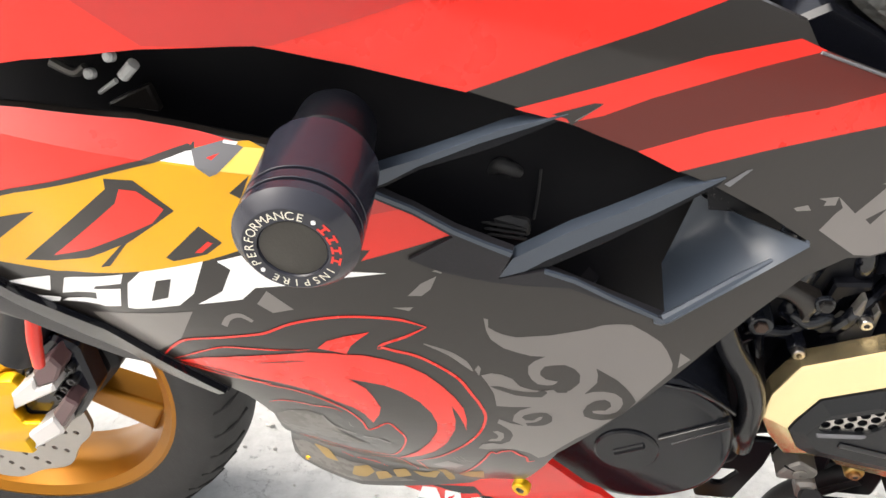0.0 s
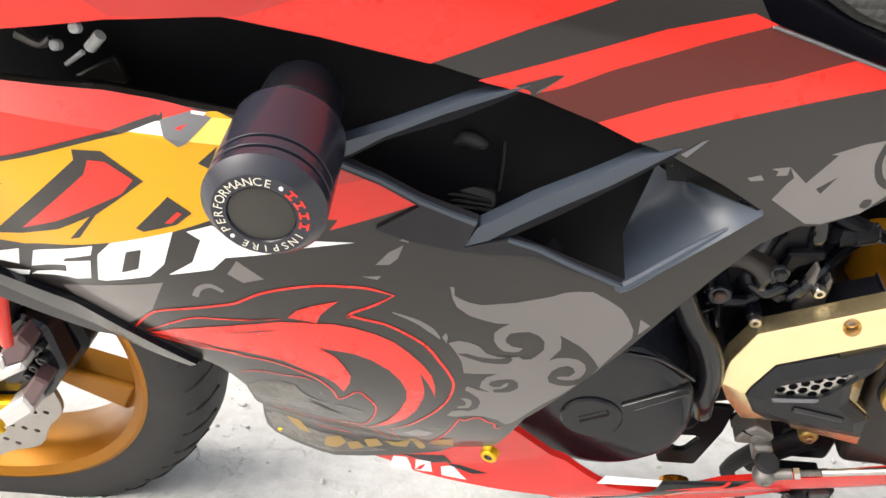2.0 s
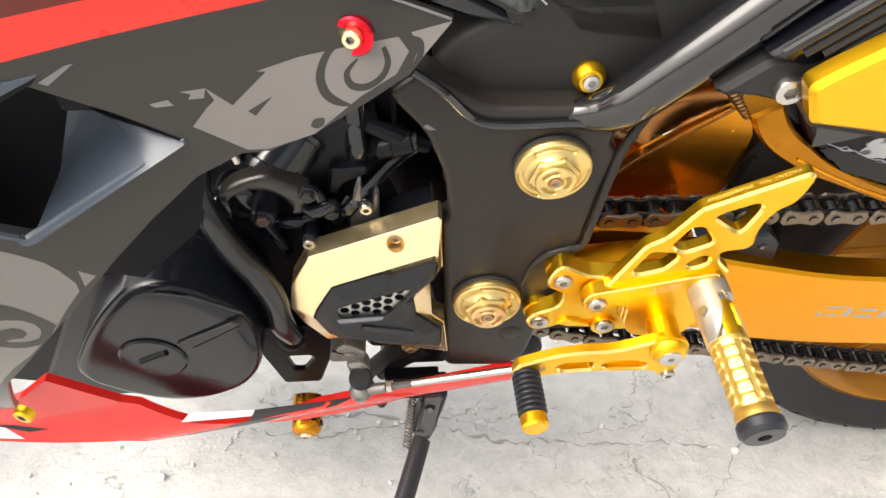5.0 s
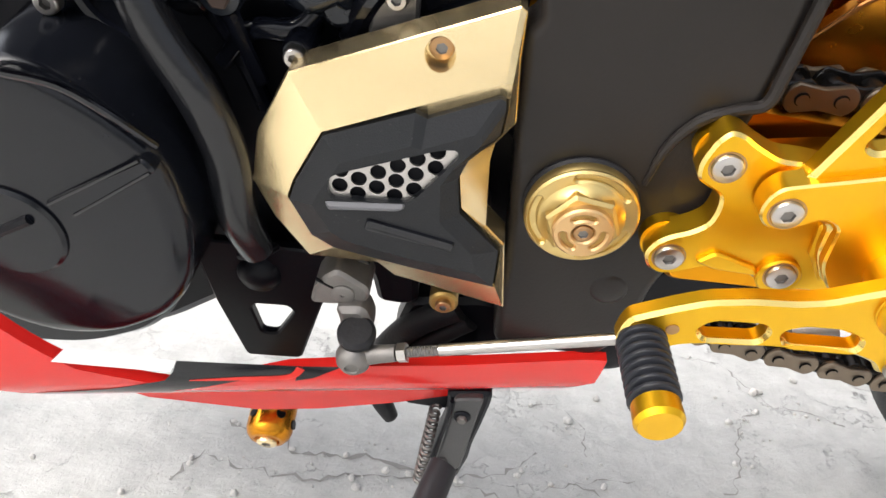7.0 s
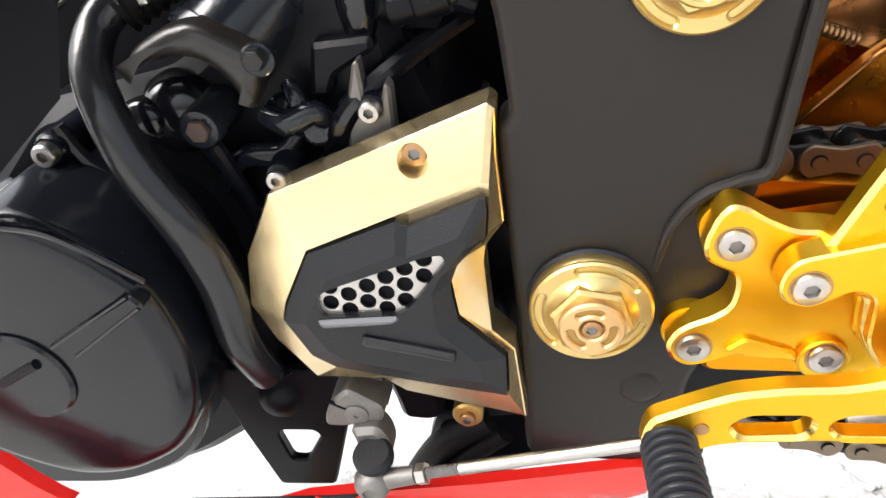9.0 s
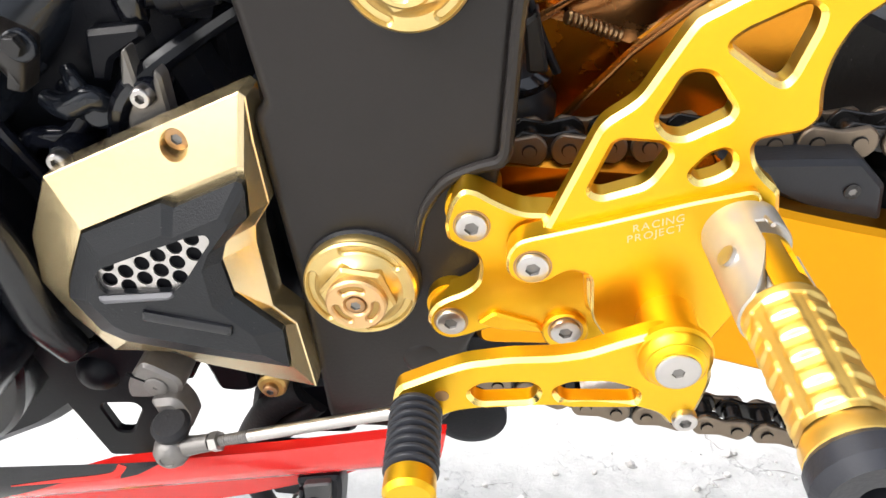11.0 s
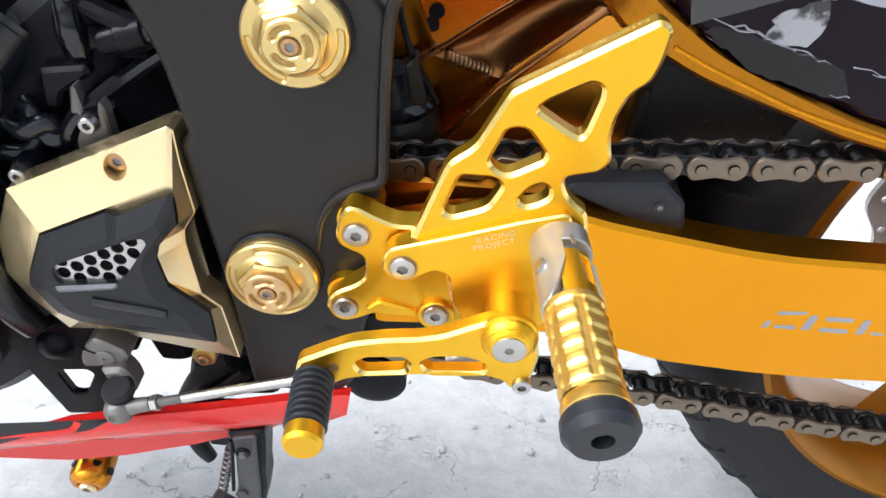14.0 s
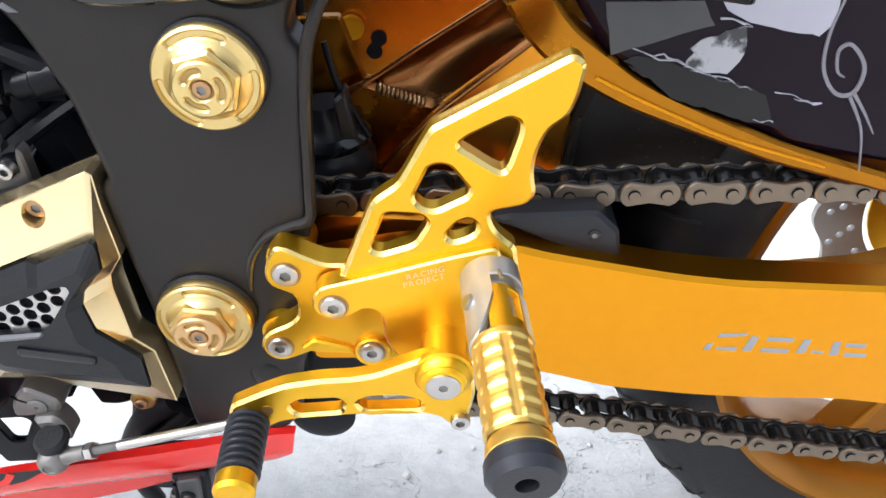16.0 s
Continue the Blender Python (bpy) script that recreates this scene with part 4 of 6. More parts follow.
part("radiator_edge", tube([(-286, -178, 613), (-287, -178, 598), (-289, -178, 582)], 0.7, 8), CORE, intake)
for px in ((-459, -228, 691), (-471, -228, 683)):
    part("fastener", turned([(0, 0), (2.4, 0), (2.4, 3), (1.6, 3.8), (0, 3.8)], px, (0, -1, 0.4), 20), WHITE, intake)
part("fastener", tube([(-457, -228, 682), (-450, -228, 688)], 2.6, 10), WHITE, intake)
part("linkage_rod", tube([(-471, -228, 674), (-461, -228, 680)], [1.0, 1.2], 8), WHITE, intake)
part("inner_rod", tube([(-490, -226, 687), (-481, -226, 682), (-475, -226, 685)], [2.5, 2.0, 1.5], 8), CAST, intake)
part("inner_bracket", plate([(-472, 667), (-461, 672), (-449, 677), (-447, 664)], -226, -222, 1), FRAME, intake)

# ---- frame slider ----
S1 = Vector((-358, -308, 663))
AX = Vector((0.101, -1.0, -0.013)).normalized()
SL = 50.0
S0 = S1 - AX * SL
slider = part("frame_slider", turned([(0, 0), (19.5, 0), (21.2, 0.8), (21.9, 2.2), (21.9, SL - 17.4), (21.7, SL - 17.2), (20.6, SL - 17.1), (20.6, SL - 15.6), (21.7, SL - 15.5), (21.9, SL - 15.3), (21.9, SL - 11.2), (21.7, SL - 11), (20.6, SL - 10.9), (20.6, SL - 9.4), (21.7, SL - 9.3), (21.9, SL - 9.1), (21.9, SL - 5.2), (17.5, SL - 0.3), (17.0, SL), (12.1, SL), (11.9, SL - 0.5), (11.6, SL - 1.0), (0, SL - 1.0)], S0, AX, 80), SLIDER, bike, "black machined frame slider with lettered end cap", smooth=24)
part("end_disc", turned([(11.4, SL - 1.2), (11.3, SL - 0.75), (11.0, SL - 0.6), (0, SL - 0.6)], S0, AX, 60), mat("grey_brown_rubber", (0.04, 0.037, 0.032), 0.42, vary=0.2, scale=120, bump=0.1, bump_scale=900, spec=0.3), slider, "grey brown inlaid disc")
upv = (Vector((0, 0, 1)) - AX * AX.z).normalized()
rgt = upv.cross(AX).normalized()


def lettering(text, a0, step, r, size, material, name="lettering"):
    """Letters round the cap, clockwise from the angle a0 (degrees from the top)."""
    obs = []
    for i, ch in enumerate(text):
        if ch == " ":
            continue
        cu = bpy.data.curves.new("letter", "FONT")
        cu.body, cu.size, cu.align_x = ch, size / 1000, "CENTER"
        tmp = bpy.data.objects.new("letter", cu)
        me = bpy.data.meshes.new_from_object(tmp)
        bpy.data.objects.remove(tmp)
        bm = bmesh.new()
        bm.from_mesh(me)
        bpy.data.meshes.remove(me)
        a = radians(a0 + step * i)
        out = upv * math.cos(a) + rgt * math.sin(a)
        along = rgt * math.cos(a) - upv * math.sin(a)
        base = (S0 + AX * (SL + 0.25)) / 1000 + out * r / 1000
        for v in bm.verts:
            v.co = base + along * v.co.x + out * v.co.y
        obs.append(part(name, bm, material, slider))
    return obs


CREAM = mat("cream_print", (0.66, 0.64, 0.55), 0.45, vary=0.1)
lettering("PERFORMANCE", -112, 13.2, 13.0, 4.6, CREAM)
lettering("INSPIRE", 128, 14.3, 13.0, 4.4, CREAM)
for a in (38, 234):
    o = S0 + AX * SL + (upv * math.cos(radians(a)) + rgt * math.sin(radians(a))) * 14.7
    part("dot", turned([(0.8, 0), (0.8, 0.4), (0, 0.4)], o, AX, 12), WHITE, slider)
for k in range(4):
    a = radians(54 + 18 * k)
    o = S0 + AX * (SL + 0.25) + (upv * math.cos(a) + rgt * math.sin(a)) * 14.7
    al, ou = rgt * math.cos(a) - upv * math.sin(a), upv * math.cos(a) + rgt * math.sin(a)
    bm = bmesh.new()
    for s0, s1, t0, t1 in ((-1.6, 1.6, -1.7, -0.9), (-0.5, 0.5, -0.9, 0.9), (-1.6, 1.6, 0.9, 1.7)):
        bm.faces.new([bm.verts.new((o + al * p + ou * q) / 1000) for p, q in ((s0, t0), (s1, t0), (s1, t1), (s0, t1))])
    part("maker_mark", bm, RED, slider)
part("mount_boss", turned([(0, -26), (14, -26), (16, -22), (16.8, -10), (16.4, -2), (15, -0.5), (0, -0.5)], S0 + Vector((2, 0, 4)), AX, 40), BLACK, slider)

# ---- frame ----
spar = part("frame_spar", plate([(-67, 559), (-46, 534), (-34, 501), (-29, 462)] + [(-34, 458), (-32, 423), (-28, 369), (-26, 293), (26, 292), (37, 308), (42, 346), (52, 367), (53, 419), (57, 441), (62, 498), (65, 519)] + [(58, 527), (63, 543), (107, 575), (143, 613), (126, 626), (111, 610), (47, 552), (-13, 551), (-33, 563), (-49, 574)], -122, -102, 5, radius=9, steps=4), FRAME, bike, "satin black pressed frame spar", weighted=True)
part("flange", tube([(-53, -122, 575), (-36, -124, 563), (-20, -124, 546), (-2, -124, 542), (29, -124, 544), (60, -124, 546), (82, -124, 566), (102, -124, 586), (128, -124, 620)], 2.6, 10), FLANGE, spar)
part("flange", tube([(88, -112, 566), (76, -117, 546), (66, -121, 524), (62, -123, 496), (59, -123, 457), (57, -123, 442), (48, -123, 438), (36, -123, 432), (27, -123, 419), (23, -122, 400)], [3, 2.8, 2.8, 2.6, 2.6, 2.6, 2.4, 2.4, 2, 1.2], 10), FRAME, spar)
part("boss", turned([(10, -2), (9, 0.8), (6.5, 2.0), (3, 2.6), (0, 2.8)], (22, -121, 340), (0, -1, 0), 32), FRAME, spar, smooth=60)
part("upper_tube", tube([(8, -112, 541), (30, -115, 543), (46, -118, 547), (60, -121, 556), (86, -122, 584), (117, -122, 618), (150, -122, 655)], [3, 7, 11, 13.5, 14, 14, 14], 24, n=6), FLANGE, spar, "glossy black upper frame tube")
part("paint_chip", plate([(-47, 539), (-45, 541), (-40, 537), (-44, 537)], -122.4, -121, 0.2, radius=0.5), SLATE, spar)
side_cover = part("tank_side_cover", plate([(-45, 562), (-30, 583), (-8, 598), (0, 646), (162, 647), (125, 606), (115, 594), (88, 566), (64, 545), (51, 537), (-8, 535), (-29, 548)], -106, -40, 10, radius=16, steps=4), SATIN, bike, "satin black side cover above the frame", weighted=True)
part("washer_cup", turned([(8.5, 0), (9.2, 1.5), (9.0, 3.5), (6.2, 7.5), (0, 7.5)], (41, -106, 562), (0, -1, 0.15), 36), GOLD, side_cover, "gold anodised cup washer")
bolt((41, -113, 563), 4.6, side_cover, STEEL, h=3, axis=(0, -1, 0.15))
pad = part("tank_pad", plate([(-116, 648), (-66, 629), (-20, 607), (1, 595), (12, 602), (-35, 647), (-70, 687), (-167, 687), (-136, 661)], -110, -50, 5, radius=8), PAD, bike, "dark grey textured tank pad")
band = part("tank_edge", plate([(-172, 658), (-162, 642), (-109, 625), (-78, 614), (-27, 595), (-2, 591), (6, 592), (-22, 606), (-64, 628), (-118, 649), (-153, 668)], -106, -60, 3, radius=3), GLOSS, bike, "gloss black tank edge")
tail_cover = part("seat_side_cover", plate([(15, 602), (-32, 645), (-69, 688), (31, 688), (80, 582), (32, 585)], -106, -50, 3, radius=5), SATIN, bike, "satin black seat side cover")
part("edge_line", tube([(-33, -107, 647), (-17, -108, 632), (12, -108, 605)], 0.6, 8), STEEL, tail_cover)
bolt((3, -107, 631), 6.5, tail_cover, STEEL, h=5)

# ---- axle caps ----
def disc_outline(x, z, r, n=56, a0=0.0, a1=360.0):
    return [(x + r * math.cos(radians(a0 + (a1 - a0) * k / n)), z + r * math.sin(radians(a0 + (a1 - a0) * k / n))) for k in range(n)]


def kidney(x, z, r0, r1, a0, a1, n=8):
    """A curved slot with round ends."""
    mid, half = (r0 + r1) / 2, (r1 - r0) / 2
    ring = []
    for sgn, ra in ((1, r1), (-1, r0)):
        ends = (a0, a1) if sgn > 0 else (a1, a0)
        ring += [(x + ra * math.cos(radians(ends[0] + (ends[1] - ends[0]) * k / n)), z + ra * math.sin(radians(ends[0] + (ends[1] - ends[0]) * k / n))) for k in range(n + 1)]
        e = radians(ends[1])
        c = (x + mid * math.cos(e), z + mid * math.sin(e))
        ring += [(c[0] + half * math.cos(e + sgn * radians(q) + (0 if sgn > 0 else math.pi)), c[1] + half * math.sin(e + sgn * radians(q) + (0 if sgn > 0 else math.pi))) for q in ((45, 90, 135) if sgn > 0 else (-45, -90, -135))]
    return ring


def axle_cap(at, r, h, top, spin):
    """A turned cap: a slotted flange, a hexagon and a slotted top disc round a socket bolt."""
    x, _, z = at
    base = -122
    cap = part("axle_cap", turned([(r * 0.9, 2), (r * 0.99, 2.6), (r, 3.6), (r, h * 0.34), (r * 0.985, h * 0.38), (r * 0.7, h * 0.38), (0, h * 0.38)], (x, base, z), seg=64), CAPGOLD, bike, "champagne anodised pivot cap")
    slots = [kidney(x, z, r * 0.79, r * 0.9, spin + 120 * k, spin + 120 * k + 66, 12) for k in range(3)]
    part("flange", plate(disc_outline(x, z, r * 0.985, 64), base - h * 0.48, base - h * 0.36, 0.9, holes=slots, radius=0.2), CAPGOLD, cap)
    part("neck", turned([(r * 0.76, h * 0.47), (r * 0.7, h * 0.52), (r * 0.63, h * 0.62), (r * 0.6, h * 0.7)], (x, base, z), seg=48), CAPGOLD, cap)
    hexa = [(x + r * 0.68 * math.cos(radians(60 * k + 12 + spin)), z + r * 0.68 * math.sin(radians(60 * k + 12 + spin))) for k in range(6)]
    part("hexagon", plate(hexa, base - h * 0.8, base - h * 0.55, 1.3, radius=1.2), CAPGOLD, cap, "hexagon with bright worn corners")
    pockets = [kidney(x, z, r * 0.29, r * 0.39, spin + 30 + 120 * k, spin + 88 + 120 * k, 8) for k in range(3)]
    part("top_disc", plate(disc_outline(x, z, r * 0.52, 48), base - h, base - h * 0.72, 0.8, holes=pockets + [disc_outline(x, z, r * 0.185, 28)], radius=0.2), top, cap)
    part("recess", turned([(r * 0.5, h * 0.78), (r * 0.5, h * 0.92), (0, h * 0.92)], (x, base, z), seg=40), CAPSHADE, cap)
    bolt((x, base - h * 0.9, z), r * 0.165, cap, BRONZE, h=h * 0.1, name="socket_bolt", hexa=0.55)
    part("rubber_ring", turned([(r * 1.02, -1), (r * 1.04, 1.5), (r * 0.98, 3), (r * 0.5, 3)], (x, base, z), seg=48), RUBBER, cap)
    return cap


axle_cap((27, -138, 512), 22.0, 16, CAPGOLD, 62)
axle_cap((0, -141, 386), 23.5, 19, WORN_CAP, 38)

# ---- engine ----
engine = part("engine_block", plate([(-234, 455), (-164, 470), (-90, 521), (-76, 515), (-70, 470), (-54, 426), (-19, 395), (-11, 303)] + [(-40, 296), (-78, 316), (-119, 303), (-144, 288), (-172, 267), (-207, 242), (-264, 215), (-340, 206), (-407, 220), (-383, 311)], -88, 70, 8, radius=10), BLACK, bike, "black painted engine block")
# black filler added to darken the hollow behind the engine
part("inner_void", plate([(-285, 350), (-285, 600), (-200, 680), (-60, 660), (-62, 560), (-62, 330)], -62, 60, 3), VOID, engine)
clutch = part("engine_cover", plate([(-282, 353), (-268, 381), (-247, 414), (-223, 442), (-202, 447), (-177, 433), (-158, 411), (-152, 379), (-156, 350), (-168, 329), (-194, 312), (-224, 308), (-251, 318), (-276, 336)], -160, -86, 9, radius=24, steps=4), COVER, bike, "black painted round engine cover", weighted=True)
part("ridge", tube([(-205, -159, 442), (-187, -160, 440), (-173, -160, 432), (-159, -156, 417)], 1.5, 8), GLOSS, clutch)
part("rib_wedge", plate([(-205, 389), (-163, 414.5), (-159, 409), (-174, 398), (-195, 384)], -161.4, -150, 1.2, radius=2), COVER, clutch)
for a, b in (((-203, -161.6, 389), (-164, -161.6, 414)), ((-194, -161.4, 385), (-161, -161.4, 409))):
    part("rib_edge", tube([a, b], 0.7, 8), GLOSS, clutch)
part("plug", turned([(22, -4), (22, 1), (20.5, 2.2), (0, 2.2)], (-223, -160, 372), (0, -1, 0), 48), COVER, clutch)
part("plug_bar", tube([(-231, -162, 370), (-212, -162, 381)], 2.4, 8), BLACK, clutch)
part("flange", plate([(-262, 425), (-220, 424), (-195, 412), (-177, 391), (-169, 359), (-172, 325), (-185, 292), (-201, 275), (-236, 258), (-300, 253), (-345, 263)], -122, -86, 3, radius=16), COVER, clutch)
hose = part("breather_pipe", tube([(-170, -96, 502), (-178, -104, 493), (-178, -116, 482), (-173, -124, 469), (-164, -130, 449), (-150, -134, 426), (-143, -134, 402), (-142, -132, 370), (-138, -125, 344)], [8, 7.5, 7.4, 7.8, 8.4, 8.8, 8.8, 8.8, 7.5], 20), HOSE, bike, "black rubber pipe down the engine side")
part("pipe_clip", tube([(-148, -120, 334), (-135, -128, 344), (-131, -120, 342)], 2.2, 8), BLACK, hose)
part("drain_boss", turned([(14, -26), (13.6, -6), (12.2, 0), (9, 5), (4.5, 7.6), (0, 8.2)], (-144, -108, 314), (0, -1, 0.25), 36), BLACK, engine, smooth=60)
DUSTY = mat("dusty_casting", (0.016, 0.0135, 0.012), 0.3, vary=0.3, scale=90, bump=0.15, dust=0.22)
MOTOR = mat("black_motor_paint", (0.009, 0.011, 0.0155), 0.18, vary=0.3, spec=0.42, bump=0.03, dust=0.03)
M0, M1 = Vector((-137, -94, 481)), Vector((-121, -76, 497))
starter = part("starter_motor", turned([(0, -6), (20, -6), (20.6, -4), (20.6, 0), (19.2, 1), (19, (M1 - M0).length - 4), (20.4, (M1 - M0).length - 3), (20.4, (M1 - M0).length), (14, (M1 - M0).length + 3), (0, (M1 - M0).length + 3)], M0, (M1 - M0).normalized(), 48), MOTOR, engine, "gloss black starter motor", smooth=30)
part("motor_flange", plate([(-168, 478), (-161, 488), (-147, 495), (-136, 497), (-126, 491), (-119, 487), (-113, 484), (-117, 473), (-121, 464), (-124, 467), (-126, 473), (-130, 479), (-137, 484), (-145, 485), (-154, 484), (-165, 478)], -119, -106, 5, radius=8, steps=3), DUSTY, engine, "dusty brown casting round the motor", weighted=True)
part("round_cover", turned([(0, 13), (8, 12.4), (13, 9.5), (16, 5), (17, 0), (17, -10)], (-162, -90, 454), (0.1, -1, 0.25), 48), GLOSS, engine, "gloss black rounded cover", smooth=60)
part("round_cover", turned([(0, 9), (6, 8.6), (9, 6), (10, 0), (10, -12)], (-173, -98, 454), (-0.1, -1, 0.3), 36), GLOSS, engine, smooth=60)
part("bellows_hose", turned([(0, 0)] + [(10.5 + (1.4 if k % 2 else 0), 2.2 * k) for k in range(14)] + [(0, 30)], (-150, -84, 511), Vector((-175, -96, 497)) - Vector((-150, -84, 511)), 28), MUD, engine, "black ribbed hose")
for p, q in (((-155, -112, 510), (-153, -112, 502)), ((-141, -106, 520), (-139, -106, 516))):
    part("hose_clip", plate(ribbon([(p[0], p[2]), (q[0], q[2])], [3.6, 3.2]), p[1] - 1, p[1] + 2, 0.6, radius=0.8), STEEL, engine, "bright steel hose clip")
part("coolant_hose", tube([(-88, -78, 520), (-87, -82, 505), (-86, -86, 493), (-85, -84, 481)], [7.5, 7.5, 7.5, 6.5], 18), GLOSS, engine, "black coolant hose")
part("wiring_plug", turned([(0, 0), (6.2, 0), (6.6, 1), (6.6, 9), (7.6, 10), (7.6, 22), (6.8, 23), (0, 23)], (-74, -86, 490), Vector((-47, -84, 496)) - Vector((-74, -86, 490)), 24), BLACK, engine, "black wiring plug")
part("plug_end", turned([(0, 22), (6.2, 22), (6.2, 25), (5, 26), (0, 26)], (-74, -86, 490), Vector((-47, -84, 496)) - Vector((-74, -86, 490)), 20), OIL, engine)
part("hose_elbow", tube([(-154, -92, 418), (-138, -98, 437), (-120, -98, 439), (-108, -92, 454)], [4, 5, 5, 4], 12), ENGINE, engine)
part("bracket", plate([(-103, 481), (-80, 483), (-79, 478), (-95, 469), (-99, 460), (-106, 461)], -96, -86, 2), BLACK, engine)
# bright steel line standing in for the highlight along the pipe
part("edge_glint", tube([(-179, -106, 497), (-180, -110, 485), (-179, -112, 472), (-174, -112, 457)], 0.9, 6), STEEL, engine)
part("inner_cowl", plate([(-221, 484), (-200, 497), (-161, 516), (-131, 533), (-163, 548), (-211, 532)], -96, -84, 2), PURPLE, engine, "gloss dark cowl edge above the hoses")
part("edge_glint", tube([(-198, -98, 498), (-174, -98, 510), (-154, -98, 519)], 0.8, 6), STEEL, engine)
part("washer", turned([(6.0, -2), (6.0, 0.6), (5.4, 1.1), (0, 1.1)], (-114, -119, 484), (0, -1, 0), 28), MOTOR, engine)
bolt((-114, -120, 485), 4.2, engine, OIL, h=4, socket=False, name="hex_bolt")
bolt((-145, -114, 456), 4.6, engine, RUSTY, h=2.5, socket=False, name="hex_bolt", label="rusty brown hexagon bolt")
part("bolt_lug", turned([(8.6, -24), (8.4, -1), (7.4, 1), (0, 1)], (-145, -113, 456), (0, -1, 0), 28), MOTOR, engine)
for at, r in (((-206, -118, 450), 4.8), ((-81, -104, 459), 4.2), ((-118, -113, 436), 4.2)):
    bolt(at, r, engine, STEEL, h=5)
    part("bolt_lug", turned([(r * 1.45, -30), (r * 1.45, -2), (r * 1.2, 0), (0, 0)], at, (0, -1, 0.0), 22), ENGINE, engine)
part("rib", tube([(-144, -108, 448), (-140, -104, 431), (-136, -100, 415)], [4, 3, 3], 10), ENGINE, engine)
part("rib", tube([(-203, -112, 458), (-195, -112, 442), (-179, -112, 432)], [3, 3, 2], 8), ENGINE, engine)
part("casting_rib", tube([(-124, -100, 456), (-114, -104, 454), (-104, -102, 457), (-100, -98, 450)], [4, 5.5, 5, 4], 12), MOTOR, engine)
part("casting_rib", tube([(-114, -96, 467), (-110, -100, 460), (-111, -98, 447)], [3, 4, 3], 12), MOTOR, engine)
part("casting_boss", turned([(7, -16), (7, -1.5), (5.6, 0), (0, 0.6)], (-103, -103, 451), (0.1, -1, 0.3), 26), MOTOR, engine)
part("cable_bracket", plate([(-100, 447), (-94, 460), (-87, 455), (-94, 442)], -102, -96, 1), CAST, engine)
part("cable_bracket", plate([(-93, 431), (-90, 461), (-86, 476), (-84, 477), (-83, 459), (-78, 459), (-75, 469), (-73, 466), (-73, 435), (-81, 431)], -104, -96, 1.2), CAST, engine)
part("cable", tube([(-100, -98, 438), (-91, -102, 456), (-81, -95, 465), (-65, -80, 474), (-47, -70, 483)], 5, 10), GLOSS, engine)
part("sensor", turned([(9, 0), (9, 14), (6, 15), (6, 24), (0, 24)], (-59, -75, 488), (-0.8, -0.5, 0.2), 18), BLACK, engine)
part("sensor", turned([(10, 0), (10, 10), (7, 12), (0, 12)], (-118, -80, 449), (-0.2, -1, 0.2), 18), ENGINE, engine)
part("cable", tube([(-177, -92, 451), (-159, -92, 443), (-147, -92, 423), (-138, -92, 398)], 4, 10), ENGINE, engine)
part("cable", tube([(-81, -80, 506), (-60, -84, 498), (-42, -84, 490)], [5, 6, 4], 10), BLACK, engine)
# black sheet added as shade in the gaps past the frame
part("inner_shade_sheet", plate([(-110, 560), (40, 560), (40, 320), (-110, 320)], 12, 20, 2), VOID, engine)
part("inner_frame", tube([(-8, -16, 448), (-9, -18, 405), (-12, -18, 360)], [17, 19, 19], 28, flat=0.6), mat("amber_lacquered_alloy", (0.62, 0.27, 0.012), 0.25, metal=0.35, coat=0.3, vary=0.15, scale=80), engine, "amber alloy seen past the frame")
part("lower_mount", plate([(-78, 268), (-70, 296), (-30, 302), (-18, 298), (-20, 262), (-60, 260)], -100, -84, 3, radius=6), BLACK, engine)

# ---- sprocket cover ----
def lean(bm):
    """Tilts a piece with the cover, whose foot stands further out than its top."""
    for v in bm.verts:
        v.co.y += 0.03 * (v.co.x + 0.035) + 0.074 * (v.co.z - 0.468)
    return bm


def bored(bm, corners, x, z, r, deep):
    """Cuts a round bore of radius r, along y, into the facet that has the given outline corners."""
    near = [min(bm.verts, key=lambda v: (v.co - Vector(c) / 1000).length) for c in corners]
    old = next(f for f in bm.faces if set(f.verts) == set(near))
    ring = list(old.verts)
    no, co = old.normal if old.normal.length > 0.5 else (ring[1].co - ring[0].co).cross(ring[2].co - ring[0].co).normalized(), old.calc_center_median()
    bm.faces.remove(old)
    mouth, bed = [], []
    for k in range(32):
        px, pz = (x + r * math.cos(k * math.pi / 16)) / 1000, (z + r * math.sin(k * math.pi / 16)) / 1000
        y = co.y - (no.x * (px - co.x) + no.z * (pz - co.z)) / no.y
        mouth.append(bm.verts.new((px, y, pz)))
        bed.append(bm.verts.new((px, co.y + deep / 1000, pz)))
    for k in range(32):
        bm.faces.new((mouth[k - 1], mouth[k], bed[k], bed[k - 1]))
    bm.faces.new(bed)
    flat = ring + mouth
    for tri in tessellate_polygon([[Vector((v.co.x, v.co.z, 0)) for v in lp] for lp in (ring, mouth)]):
        bm.faces.new([flat[i] for i in tri])
    return bm


